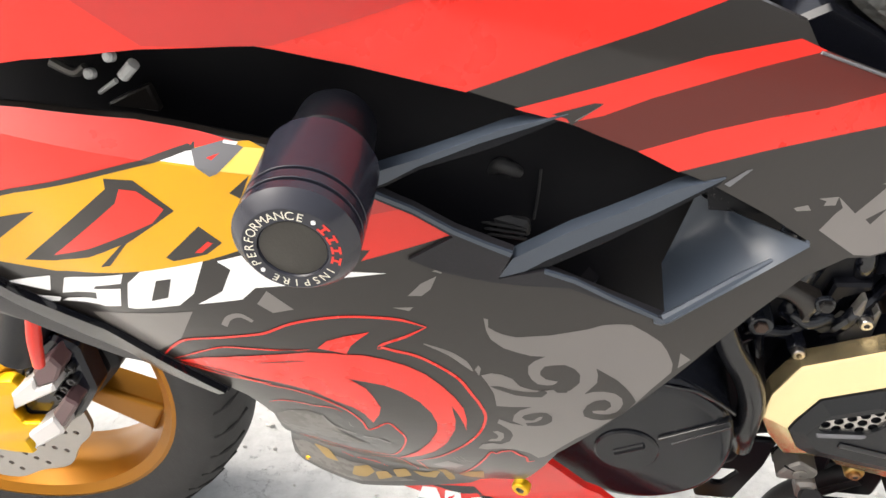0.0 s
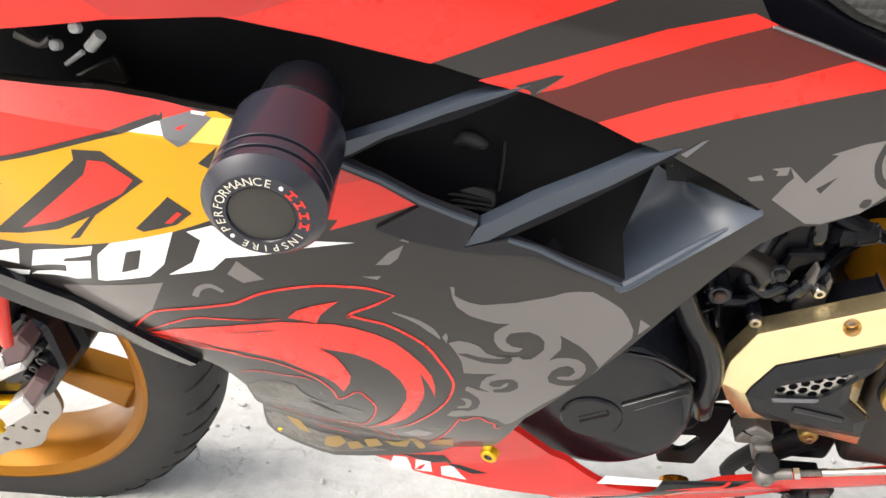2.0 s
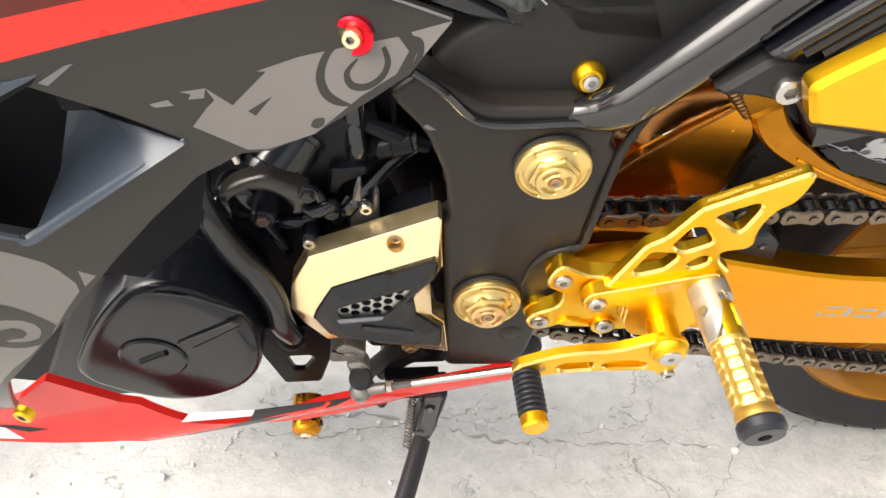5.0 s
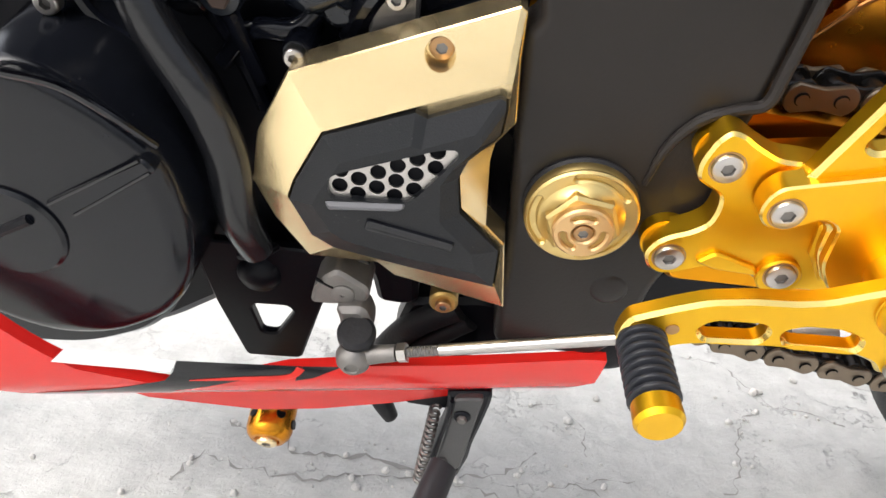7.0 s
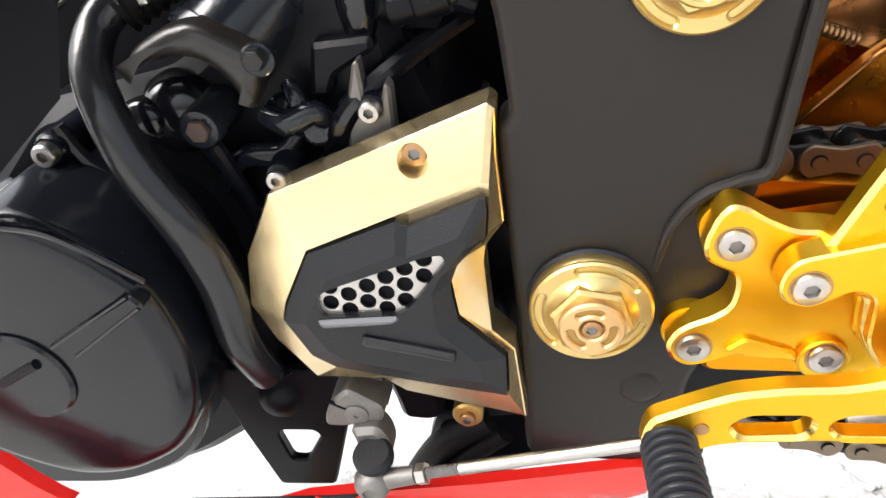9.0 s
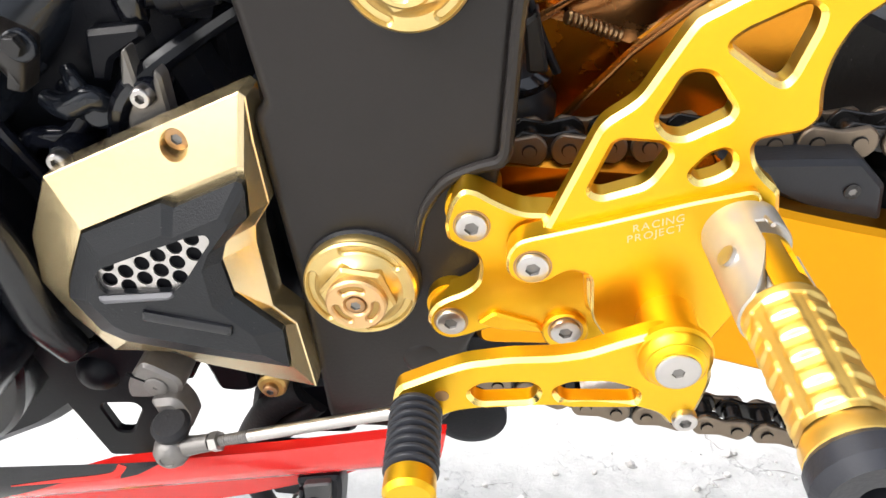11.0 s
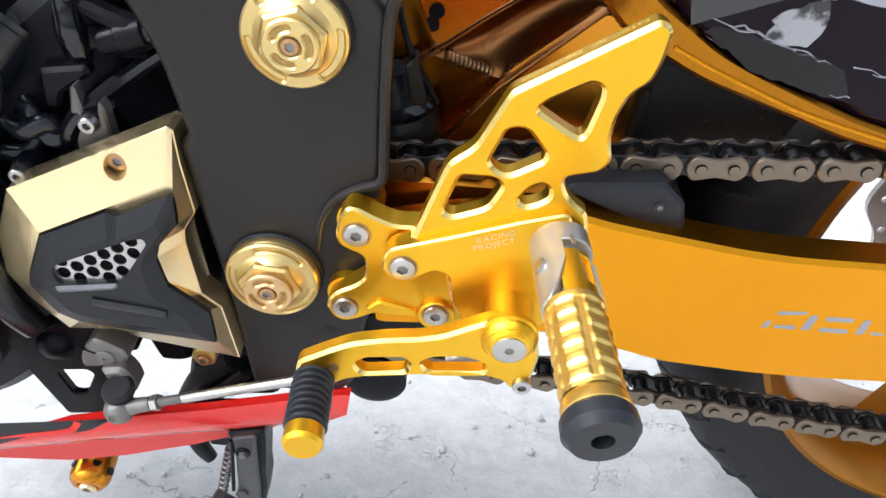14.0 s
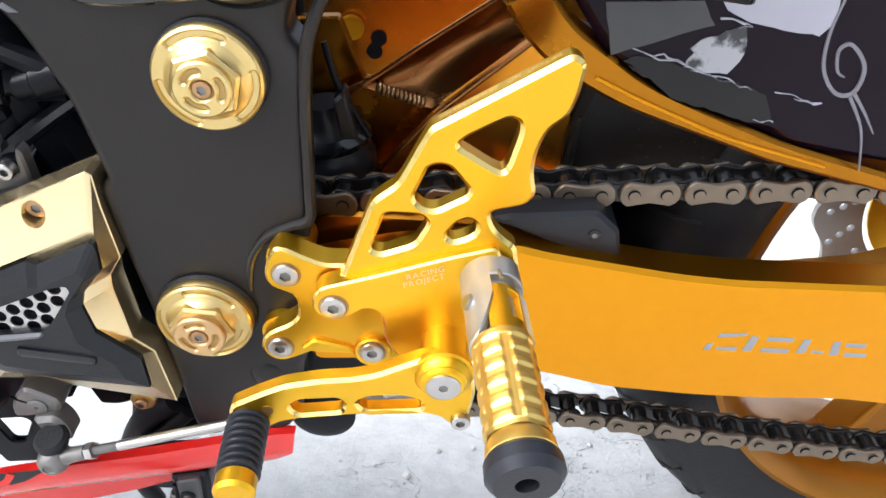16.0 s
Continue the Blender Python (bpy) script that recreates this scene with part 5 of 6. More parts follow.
FACE = -123.0
RIM_LINE = [(-118, 436), (-82, 450.1), (-76, 452.5), (-36.5, 468), (-34, 466), (-34, 450), (-32, 424), (-39, 414), (-40, 407), (-38, 376), (-29, 367), (-25, 332), (-75, 345), (-79, 351), (-112, 352), (-126, 371), (-134, 388), (-131, 410)]
STEP_LINE = [(-104, 418), (-70, 431.5), (-64, 434), (-38.5, 444), (-36, 443), (-36, 436), (-37, 424), (-48, 413), (-51, 405), (-49, 390), (-31, 373), (-31, 351), (-66, 358), (-85, 362), (-99, 365), (-109, 370.5), (-118, 388), (-115.5, 396)]
LIP_LINE = [(-103.5, 417), (-69.5, 430), (-65, 428), (-39.5, 438.5), (-37.5, 437.5), (-37, 434), (-38, 423.5), (-48.5, 412), (-51.5, 404), (-49.5, 388), (-32, 371), (-32, 352), (-67, 358.5), (-86, 362.5), (-99.5, 365.5), (-108.5, 371), (-117, 387.5), (-114.7, 395)]
CREST_LINE = [(-96, 409), (-70, 419), (-66, 418), (-47, 426), (-45, 425), (-44, 423), (-46, 420), (-54, 410.5), (-58, 403), (-57, 386), (-43, 372), (-40, 362), (-68, 367), (-86, 371), (-95, 373.5), (-100, 377), (-107, 389), (-105, 394)]
BEVEL_LINE = inset(RIM_LINE[::-1], 0.5)[::-1]
shell_mesh = loft([(RIM_LINE, FACE + 15), (RIM_LINE, FACE + 0.5), (BEVEL_LINE, FACE), (STEP_LINE, FACE - 8.4), (LIP_LINE, FACE - 6.5)])
facet = [(p[0], y, p[1]) for loop, y in ((BEVEL_LINE, FACE), (STEP_LINE, FACE - 8.4)) for p in loop[2:4]]
cover = part("sprocket_cover", lean(bored(shell_mesh, facet, -62.6, 449.6, 5.7, 9)), CHAMPAGNE, bike, "champagne gold front sprocket cover", smooth=12)
part("cover_back", plate(inset(RIM_LINE[::-1], 7), -109, -86, 2, radius=4), BLACK, cover)
OPENING = rounded(ccw([(-101, 396), (-100.5, 402), (-97, 404.5), (-59, 418.5), (-53, 419), (-52, 416), (-66, 397.5), (-71, 393.5), (-99, 392.5)]), 2.0)
insert = part("cover_insert", lean(loft([(LIP_LINE, FACE - 6), (LIP_LINE, FACE - 9.5), (CREST_LINE, FACE - 14)], OPENING[::-1], 3.5)), SHADE, cover, "charcoal plastic insert", smooth=12)


def grille():
    """Perforated sheet in slanted rows behind the opening."""
    poly = ccw(inset(OPENING, -1.5))
    x0, z0 = -75, 402
    mouth = inset(OPENING, -0.6)
    holes = []
    for i in range(-12, 13):
        for j in range(-12, 13):
            c = (x0 + 7.3 * i + 7.0 * j, z0 + 3.65 * i - 3.1 * j)
            if all((b[0] - a[0]) * (c[1] - a[1]) - (b[1] - a[1]) * (c[0] - a[0]) > 0 for a, b in zip(mouth, mouth[1:] + mouth[:1])):
                holes.append([(c[0] + 3.15 * math.cos(k * math.pi / 8), c[1] + 3.15 * math.sin(k * math.pi / 8)) for k in range(16)])
    return plate(poly, FACE - 11.6, FACE - 10.8, 0, holes=holes, radius=0.01)


part("grille", lean(grille()), STEEL, cover, "perforated steel grille")
# black sheet in place of the dark behind the holes
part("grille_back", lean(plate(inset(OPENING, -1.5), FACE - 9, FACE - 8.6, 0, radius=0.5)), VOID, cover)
part("groove_bar", lean(plate(ribbon([(-86, 383), (-68, 379), (-50.5, 375)], [5.4, 5.0, 4.8]), FACE - 15.8, FACE - 13, 1.5, radius=2, steps=2)), GLOSS, cover)
part("lower_bar", lean(plate([(-102, 391.5), (-100.5, 388), (-74, 390), (-71, 391.5), (-71, 393.5), (-99, 391.8)], FACE - 15.6, FACE - 13, 1.2, radius=0.8)), SLATE, cover, "worn pale edge under the grille")
bolt((-62.3, -123.0, 450.6), 4.6, cover, BRONZE, h=2.4, name="screw")
cn = (-52, -118, 316)
part("lug", turned([(0, -12), (7, -12), (7, 0), (6, 1.2), (0, 1.2)], cn, (0, -1, 0), 26), DULL_GOLD, cover)
bolt(cn, 3.8, cover, BRONZE, h=4)

# ---- shift linkage ----
part("shaft_casting", plate([(-94, 334), (-66, 334), (-65, 302), (-72, 299), (-85, 300), (-88, 315)], -108, -86, 3, radius=4), BLACK, engine)
clamp = part("shift_arm", plate([(-112, 327), (-111, 333), (-106, 342), (-100, 347), (-96, 345), (-86, 338), (-85, 333), (-88, 327), (-92, 327), (-97, 326), (-104, 325), (-111, 325)], -137, -118, 1.6, radius=2.5), CAST, bike, "dull cast alloy shift arm with clamp bolt")
part("clamp_back", plate([(-113, 324), (-102, 345), (-92, 346), (-86, 337), (-87, 323), (-102, 335)], -124, -112, 2, radius=3), OIL, clamp)
bolt((-97, -136.6, 333.5), 5.4, clamp, CAST, h=1.6, hexa=0.2, name="clamp_bolt")
part("slot", plate(ribbon([(-109, 341), (-104, 338), (-100, 336)], [0.8, 0.9, 0.8]), -137.5, -136, 0.1, radius=0.2), VOID, clamp)
part("arm_web", plate([(-100, 329), (-87, 331), (-83, 322), (-83, 311), (-97, 311), (-98, 322)], -143, -130, 2.5, radius=4), CAST, clamp)
B0 = Vector((-89.5, -152, 310))
part("ball_joint", turned([(0, -9), (4, -8.5), (7.2, -5), (8.4, 0), (7.4, 4.5), (5, 7.2), (3.2, 7.8), (2.9, 7.0), (0, 7.0)], B0, (0, -1, 0), 36), CAST, clamp, smooth=50)
part("rubber_boot", turned([(0, 0), (7, 0), (8.8, 2), (8.8, 4.5), (7.6, 7), (0, 8)], B0 + Vector((0.5, 3, 14)), (0, 0.25, -1), 28), RUBBER, clamp)
R1 = Vector((44, -157, 352))
rod_dir = (R1 - B0).normalized()
rod = part("shift_rod", tube([tuple(B0 + rod_dir * 40), tuple(R1)], 2.7, 16), STEEL, bike, "bright steel shift rod")
part("rod_end", tube([tuple(B0 + rod_dir * 4), tuple(B0 + rod_dir * 12), tuple(B0 + rod_dir * 20)], [5.0, 4.2, 3.9], 16), CAST, rod)
part("thread", turned([(2.2, k * 0.6) if k % 2 else (2.6, k * 0.6) for k in range(34)], B0 + rod_dir * 22, rod_dir, 16), CAST, rod)
part("lock_nut", turned([(0, 0), (4.6, 0), (4.6, 4), (0, 4)], B0 + rod_dir * 21, rod_dir, 6), STEEL, rod)

# ---- side stand and belly ----
bracket = part("stand_bracket", plate([(-156, 250), (-126, 252), (-112, 300), (-108, 332), (-176, 332), (-168, 290)], -110, -105, 1, holes=([(-150, 288), (-148, 291), (-131, 292), (-128, 288), (-138, 270), (-146, 270)],), radius=3), BLACK, bike, "black steel bracket with a rounded triangular hole")
F0 = Vector((-34, -128, 242))
F1 = Vector((-48, -172, 232))
fd = (F1 - F0).normalized()
FOOT = F0 + fd * 230
# black stand paint lightened to carry the sky's reflection
STAND = mat("sky_lit_stand_paint", (0.05, 0.05, 0.051), 0.38, vary=0.25, scale=120, bump=0.08, dust=0.2)
stand = part("side_stand", tube([tuple(F0 + fd * 30), tuple(F0 + fd * 50), tuple(F0 + fd * 120), tuple(FOOT)], [8.5, 8.8, 9, 9], 16, flat=0.8), TRIM, bike, "dark steel side stand leg with a pressed channel and return spring")
part("channel", plate([(-45, 265), (-22, 269), (-22, 261), (-25, 240), (-28, 222), (-29, 208), (-32, 195), (-34, 186), (-46, 186), (-50, 201), (-45, 222), (-43, 243)], -133, -112, 2, radius=3), BLACK, stand)
part("channel_face", plate([(-41, 265), (-26, 268), (-28, 252), (-30, 231), (-31, 217), (-33, 202), (-40, 198), (-47, 204), (-45, 220), (-42, 244)], -136, -132, 1, radius=3), STAND, stand, "channel face, black greyed for its sky reflection")
part("channel_lip", tube([(-42, -135, 262), (-44, -136, 244), (-49, -136, 212)], 1.3, 8), BLACK, stand)
pivot = (-36, -136, 252)
part("washer", turned([(4.6, -1), (4.6, 0.8), (4.0, 1.4), (0, 1.4)], pivot, (0, -1, 0), 28), BLACK, stand)
bolt(Vector(pivot) + Vector((0, -1.2, 0)), 2.6, stand, CAST, h=2.4, socket=False, name="pivot_bolt")
bolt(Vector((-44, -136, 209)), 4.2, stand, STAND, h=1.8, socket=False, name="stud")
part("pivot_lug", plate([(-74, 262), (-28, 264), (-30, 235), (-34, 226), (-54, 226), (-68, 227)], -114, -104, 2, radius=3), BLACK, stand)
sp0, sp1 = Vector((-50, -122, 238)), Vector((-55, -150, 210))
spring_pts = []
for k in range(241):
    s = k / 240
    c = sp0.lerp(sp1, s)
    a = s * 13 * 2 * math.pi
    spring_pts.append((c.x + 2.6 * math.cos(a), c.y + 2.6 * math.sin(a), c.z))
part("return_spring", tube(spring_pts, 1.05, 6, n=1), CAST, stand)
part("foot_pad", plate([(FOOT.x - 26, FOOT.z - 6), (FOOT.x + 22, FOOT.z - 6), (FOOT.x + 20, FOOT.z + 4), (FOOT.x - 22, FOOT.z + 4)], FOOT.y - 18, FOOT.y + 18, 2), BLACK, stand)
plugp = Vector((-139, -140, 221))
plug = part("frame_plug", turned([(0, -30), (12.6, -30), (12.6, -3), (11.4, 0.6), (9, 3), (7, 3.2), (6, 1), (0, 1)], plugp, (0, -1, -0.25), 36), DEEP_AMBER, bike, "amber anodised frame plug under the belly pan")
bolt(plugp + Vector((0, -1, -1)), 5.5, plug, CHAMPAGNE, axis=(0, -1, -0.25), h=4)
for a in (60, 130, 10):
    part("drilling", turned([(2.6, 0), (2.6, 0.8), (0, 0.8)], plugp + Vector((12.6 * math.cos(radians(a)), 6, 12.8 * math.sin(radians(a)) + 1)), (math.cos(radians(a)), 0, math.sin(radians(a))), 14), BLACK, plug)
belly_pan = part("belly_pan", drape([(-281, 386), (-270, 372), (-249, 345), (-205, 311), (-164, 294), (-119, 303)] + [(-93, 302), (-45, 298), (31, 295), (28, 279), (6, 261), (-24, 252), (-71, 247), (-110, 246), (-141, 249), (-191, 265)] + [(-251, 308), (-290, 322), (-346, 343), (-393, 380), (-332, 361), (-300, 371)], 0, 6, skin=belly, step=7), BELLY_RED, bike, "gloss red belly pan with white and black flashes")


def flash(points, material, level=1, name="decal", label=""):
    return decal(points, material, level, label, name, parent=belly_pan, skin=belly, step=7)


flash([(-214, 316), (-208, 322), (-194, 319), (-165, 312), (-168, 306)], WHITE)
flash([(-165, 312), (-112, 304), (-116, 298), (-138, 298), (-171, 290), (-228, 294), (-196, 296), (-171, 301), (-167, 306)], GLOSS)
flash(ribbon([(-161, 300), (-140, 299), (-119, 298), (-113, 303)], [0.5, 2.4, 3.5, 4]), RED, 2)
flash([(-112, 304), (-95, 302), (-108, 296), (-116, 295)], GLOSS, 1)
flash([(-354, 363), (-325, 357), (-319, 345), (-294, 335), (-305, 336), (-337, 351)], GLOSS)
for px in ([(-364, 349), (-360, 362), (-351, 359), (-348, 344)], [(-346, 344), (-345, 355), (-335, 351), (-334, 341)], [(-327, 338), (-328, 345), (-319, 343), (-309, 332)]):
    flash(px, WHITE, 1, "lettering", "white unreadable lettering")
bolt((-291, -199, 375), 6.2, belly_pan, GOLD, h=6, axis=(-0.25, -1, 0))
bolt((-437, -203, 384), 3.6, fairing, GOLD, h=3, axis=(0.1, -1, -0.3))
part("drain_hose", tube([(-92, -92, 222), (-82, -100, 208), (-76, -102, 197)], [6, 6, 4.5], 14), RUBBER, engine)
part("drain_hose", tube([(-44, -100, 296), (-65, -100, 280), (-85, -95, 246), (-92, -92, 222)], [8, 8, 7, 6], 14), RUBBER, engine)
part("drain_hose", tube([(-37, -100, 287), (-61, -98, 262), (-76, -94, 236)], 6, 12), RUBBER, engine)
part("rear_mount", turned([(0, 0), (20, 0), (20, 10), (12, 14), (0, 14)], (40, -80, 268), (0, -1, 0), 30), BLACK, engine)

# ---- rearset ----
mount = part("rearset", plate([(36, 422), (39, 432), (43, 437), (48, 436), (54, 432), (64, 427), (73, 427), (93, 424), (109, 397), (112, 374), (107, 366), (92, 366), (87, 363), (80, 364), (75, 369), (67, 374), (53, 373), (43, 368), (36, 366), (30, 369), (27, 376), (30, 383), (35, 387), (42, 390), (48, 395), (49, 403), (48, 409), (42, 412), (37, 415)], -137.5, -125, 1.3, radius=5, machined=True), (GOLD, GOLD_EDGE), bike, "gold anodised rearset bracket")
heel = part("heel_plate", plate([(62, 412), (63, 419), (68, 423), (72, 426), (88, 466), (99, 474), (111, 496), (113, 499), (165, 528), (170, 524), (168, 511), (165, 503), (158, 498), (154, 488), (153, 478), (155, 468), (151, 463), (136, 460), (138, 452), (143, 446), (148, 442), (151, 421), (144, 399), (134, 378), (115, 374), (96, 378), (89, 392), (88, 406), (80, 408), (73, 408), (67, 405)], -145.5, -137, 1.7, holes=(
    [(123, 491), (127, 495), (143, 503), (147, 501), (147, 496), (143, 482), (141, 479), (137, 481)],
    [(105, 467), (112, 482), (116, 483), (120, 482), (128, 471), (127, 468), (114, 461), (109, 462)],
    [(86, 441), (93, 459), (95, 460), (108, 459), (111, 455), (105, 444), (90, 439)],
    [(118, 448), (123, 455), (128, 457), (131, 454), (131, 450), (127, 447), (121, 445)]), radius=4, machined=True), (GOLD, GOLD_EDGE), mount, "gold heel guard plate with four cut-outs")
peg_plate = part("peg_plate", plate([(58.5, 413), (59.5, 419), (63, 423.5), (68, 425), (90, 431), (120, 440), (140, 445), (147, 421), (144, 399), (134, 378), (115, 374), (97, 378), (90, 390), (89, 409), (82, 412), (76, 408), (70, 404.5), (63, 405.5), (59.5, 409)], -149.5, -139, 0.9, radius=4, machined=True), (GOLD, GOLD_EDGE), mount, "gold anodised foot peg plate")


def words(text, origin, right, up, size, material, parent, name="lettering"):
    """Flat letters: each one a mesh, along right from the origin, in mm."""
    at, right, up = Vector(origin), Vector(right).normalized(), Vector(up).normalized()
    for ch in text:
        cu = bpy.data.curves.new("letter", "FONT")
        cu.body, cu.size = ch, size
        tmp = bpy.data.objects.new("letter", cu)
        me = bpy.data.meshes.new_from_object(tmp)
        bpy.data.objects.remove(tmp)
        w = max([v.co.x for v in me.vertices], default=size * 0.35)
        bm = bmesh.new()
        bm.from_mesh(me)
        bpy.data.meshes.remove(me)
        for v in bm.verts:
            v.co = (at + right * v.co.x + up * v.co.y) / 1000
        at = at + right * (w + size * 0.12)
        if bm.faces:
            part(name, bm, material, parent)
        else:
            bm.free()


edge = Vector((52, 0, 29)).normalized()
words("PATENT NO  2016305593709", Vector((161, -139.2, 526)) + Vector((-29, 0, 52)).normalized() * 0.25, -edge, (0, -1, 0), 3.5, PALE, mount, "stamped_letter")
slant = Vector((19, 0, 5.6)).normalized()
words("RACING", (101, -149.75, 428.2), slant, (-0.1, 0, 1), 4.2, MARK, mount, "etched_letter")
words("PROJECT", (99.5, -149.75, 423.8), slant, (-0.1, 0, 1), 4.2, MARK, mount, "etched_letter")
for at in ((46, -137, 423), (37, -137, 377)):
    part("spacer", turned([(0, 0), (10.5, 0), (10.5, -22), (0, -22)], (at[0], -128, at[2]), (0, -1, 0), 32), GOLD, mount)
part("bolt_boss", turned([(9.0, 6), (9.0, -2.2), (8.2, -3.0), (0, -3.0)], (82, -137.5, 374), (0, 1, 0), 36), GOLD, mount)
for x, y, z in ((46, -137.6, 422), (37, -137.6, 376.5), (68, -149.6, 413), (82, -140.6, 375.5)):
    part("washer", turned([(6.9, -0.5), (6.9, 0.15), (6.2, 0.15)], (x, y, z), (0, -1, 0), 32), BRONZE, mount)
    bolt((x, y + 1.2, z), 6.0, mount, STEEL, h=3.0, hexa=0.46)
part("web_rib", plate([(87, 403), (99, 404), (98, 374), (91, 385), (89, 387)], -141, -134, 1.2, radius=2), GOLD, mount)
part("web_rib", plate([(47, 377), (54, 383), (72, 377), (74, 373), (56, 374)], -140, -134, 1, radius=2), GOLD, mount)
lever = part("shift_lever", plate([(17.2, 366.5), (19.2, 371.5), (34.2, 379.5), (45.2, 384.5), (61.2, 387.5), (76.2, 388.5), (86.9254, 390.942), (99.4627, 396.971), (109.106, 401.224), (121, 400), (129, 393), (131, 379), (128, 363), (125, 356), (119, 356), (115, 362), (104.285, 365.598), (88.8542, 366.793), (70.2, 363.5), (54.2, 362.5), (40.2, 359.5), (31.2, 353.5), (20.2, 352.5), (16.2, 357.5)], -170.5, -163, 1.6, holes=(
    [(45.2, 369.5), (50.2, 374.5), (68.2, 375.5), (71.2, 372.5), (69.2, 366.5), (49.2, 364.5)],
    [(76.2, 372.5), (82.1033, 376.316), (96.5695, 377.195), (106.214, 373.448), (106.214, 367.448), (80.1745, 366.465)]), radius=4, machined=True), (GOLD, GOLD_EDGE), bike, "gold anodised shift lever")
pv = Vector((116.5, -171.5, 391))
part("pivot_sleeve", turned([(0, 0), (10.5, 0), (10.5, 40), (0, 40)], pv + Vector((0, 36, 0)), (0, -1, 0), 36), GOLD, lever)
part("pivot_collar", turned([(12.2, -5), (13.2, -4.4), (13.4, -1.5), (12.2, -0.6), (12.0, 0.2), (12.6, 0.6), (12.4, 1.4), (8.8, 5.6), (8.2, 5.9), (0, 5.9)], pv, (0, -1, 0), 44), GOLD, lever)
bolt(pv + Vector((0, -5.4, 0)), 7.6, lever, STEEL, h=1.6, hexa=0.3)
bolt(Vector((124, -169.5, 361)), 4.6, lever, STEEL, h=4)
hp = (35.7, -170.6, 368.8)
part("lever_hole", turned([(2.6, 0), (2.6, 0.3), (0, 0.3)], hp, (0, -1, 0), 20), BRONZE, lever)
T0, T1 = Vector((25.5, -168, 361)), Vector((27.5, -211, 361.5))
td, tl = (T1 - T0).normalized(), (T1 - T0).length
prof = [(0, 0), (8.5, 0)]
for k in range(8):
    h = 3 + k * (tl - 12) / 8
    q = (tl - 12) / 8
    prof += [(9.2, h), (9.9, h + q * 0.16), (10.0, h + q * 0.34), (9.8, h + q * 0.52), (9.0, h + q * 0.66), (8.0, h + q * 0.74), (8.0, h + q * 0.94)]
toe = part("toe_peg", turned(prof + [(8.7, tl - 8), (0, tl - 8)], T0, td, 36), RUBBER_CAP, bike, "ribbed black rubber toe peg with gold tip")
part("tip", turned([(0, tl - 9), (9, tl - 9), (9.2, tl - 2), (7.8, tl), (0, tl)], T0, td, 32), GOLD, toe)
part("linkage_pin", tube([(89, -155, 358), (105, -155, 364)], 5, 12), CAST, lever)

# ---- foot peg ----
P0, P1 = Vector((137, -150, 428)), Vector((144.5, -249, 422.5))
pd, pl = (P1 - P0).normalized(), (P1 - P0).length
peg = part("foot_peg", turned([(0, -8), (10, -8), (10, -3), (12.4, -3), (13.1, -2), (13.1, 9), (12.6, 9.6), (8.6, 9.6), (8.2, 42), (0, 42)], P0, pd, 56), SILVER, bike, "gold knurled foot peg with silver clevis and black end", smooth=28)


def knurl(h0, h1):
    """A sleeve with narrow raised rings, flats between them and six lengthwise channels."""
    bm = bmesh.new()
    up = (Vector((0, 0, 1)) - pd * pd.z).normalized()
    out = up.cross(pd) if up.cross(pd).x > 0 else pd.cross(up)
    rings_at = ((39.8, 1.5), (47.0, 1.3), (54.4, 1.3), (62.2, 1.3), (70.4, 1.5), (78.0, 1.4))
    seg, steps = 120, 130
    rings = []
    for i in range(steps + 1):
        h = h0 + (h1 - h0) * i / steps
        g = max([max(0.0, min(1.0, 1.9 - abs(h - c) / w)) for c, w in rings_at] + [0.15 if h > 80 else 0.0])
        ring = []
        for j in range(seg):
            a = 360 * j / seg
            off = (a + 30) % 60 - 30
            flat = min(11.9, 11.35 / math.cos(radians(30 - abs(off))))
            groove = max(0.0, min(1.0, (10 - abs(off)) / 3)) if 41.5 < h < 80 else 0.0
            r = flat + (12.4 - flat) * g * (1 - groove) - 0.35 * groove
            ring.append(bm.verts.new((P0 + pd * h + (up * math.cos(radians(a)) + out * math.sin(radians(a))) * r) / 1000))
        rings.append(ring)
    for r0, r1 in zip(rings, rings[1:]):
        for j in range(seg):
            bm.faces.new((r0[j - 1], r0[j], r1[j], r1[j - 1]))
    return bm


part("sleeve", knurl(38, pl - 17), PEG_GOLD, peg, "gold knurled sleeve", smooth=40)
part("sleeve_collar", turned([(11.2, pl - 18.5), (11.6, pl - 16.5), (12.6, pl - 15), (13.0, pl - 10.5), (11.5, pl - 9)], P0, pd, 56), PEG_GOLD, peg)
part("end_cap", turned([(0, pl - 10), (13.0, pl - 10), (13.9, pl - 8.5), (14.1, pl - 3.5), (11.6, pl), (4.2, pl), (4.0, pl - 5), (0, pl - 5)], P0, pd, 24), RUBBER_CAP, peg, "black end cap", smooth=20)


def shell(a0, a1, low, high, r0, r1, n=24):
    """A curved plate round the peg from angle a0 to a1 (degrees from the top), its ends low and high given as (at a0, at a1), bowed."""
    up = (Vector((0, 0, 1)) - pd * pd.z).normalized()
    out = up.cross(pd) if up.cross(pd).x > 0 else pd.cross(up)
    bm = bmesh.new()
    rows = []
    for i in range(n + 1):
        s = i / n
        a = radians(a0 + (a1 - a0) * s)
        d = up * math.cos(a) + out * math.sin(a)
        lo, hi = low[0] + (low[1] - low[0]) * s, high[0] + (high[1] - high[0]) * s ** 2
        rows.append([bm.verts.new((P0 + pd * h + d * q) / 1000) for h, q in ((lo, r0), (lo, r1 - 0.5), (lo + 0.5, r1), (hi - 0.5, r1), (hi, r1 - 0.5), (hi, r0))])
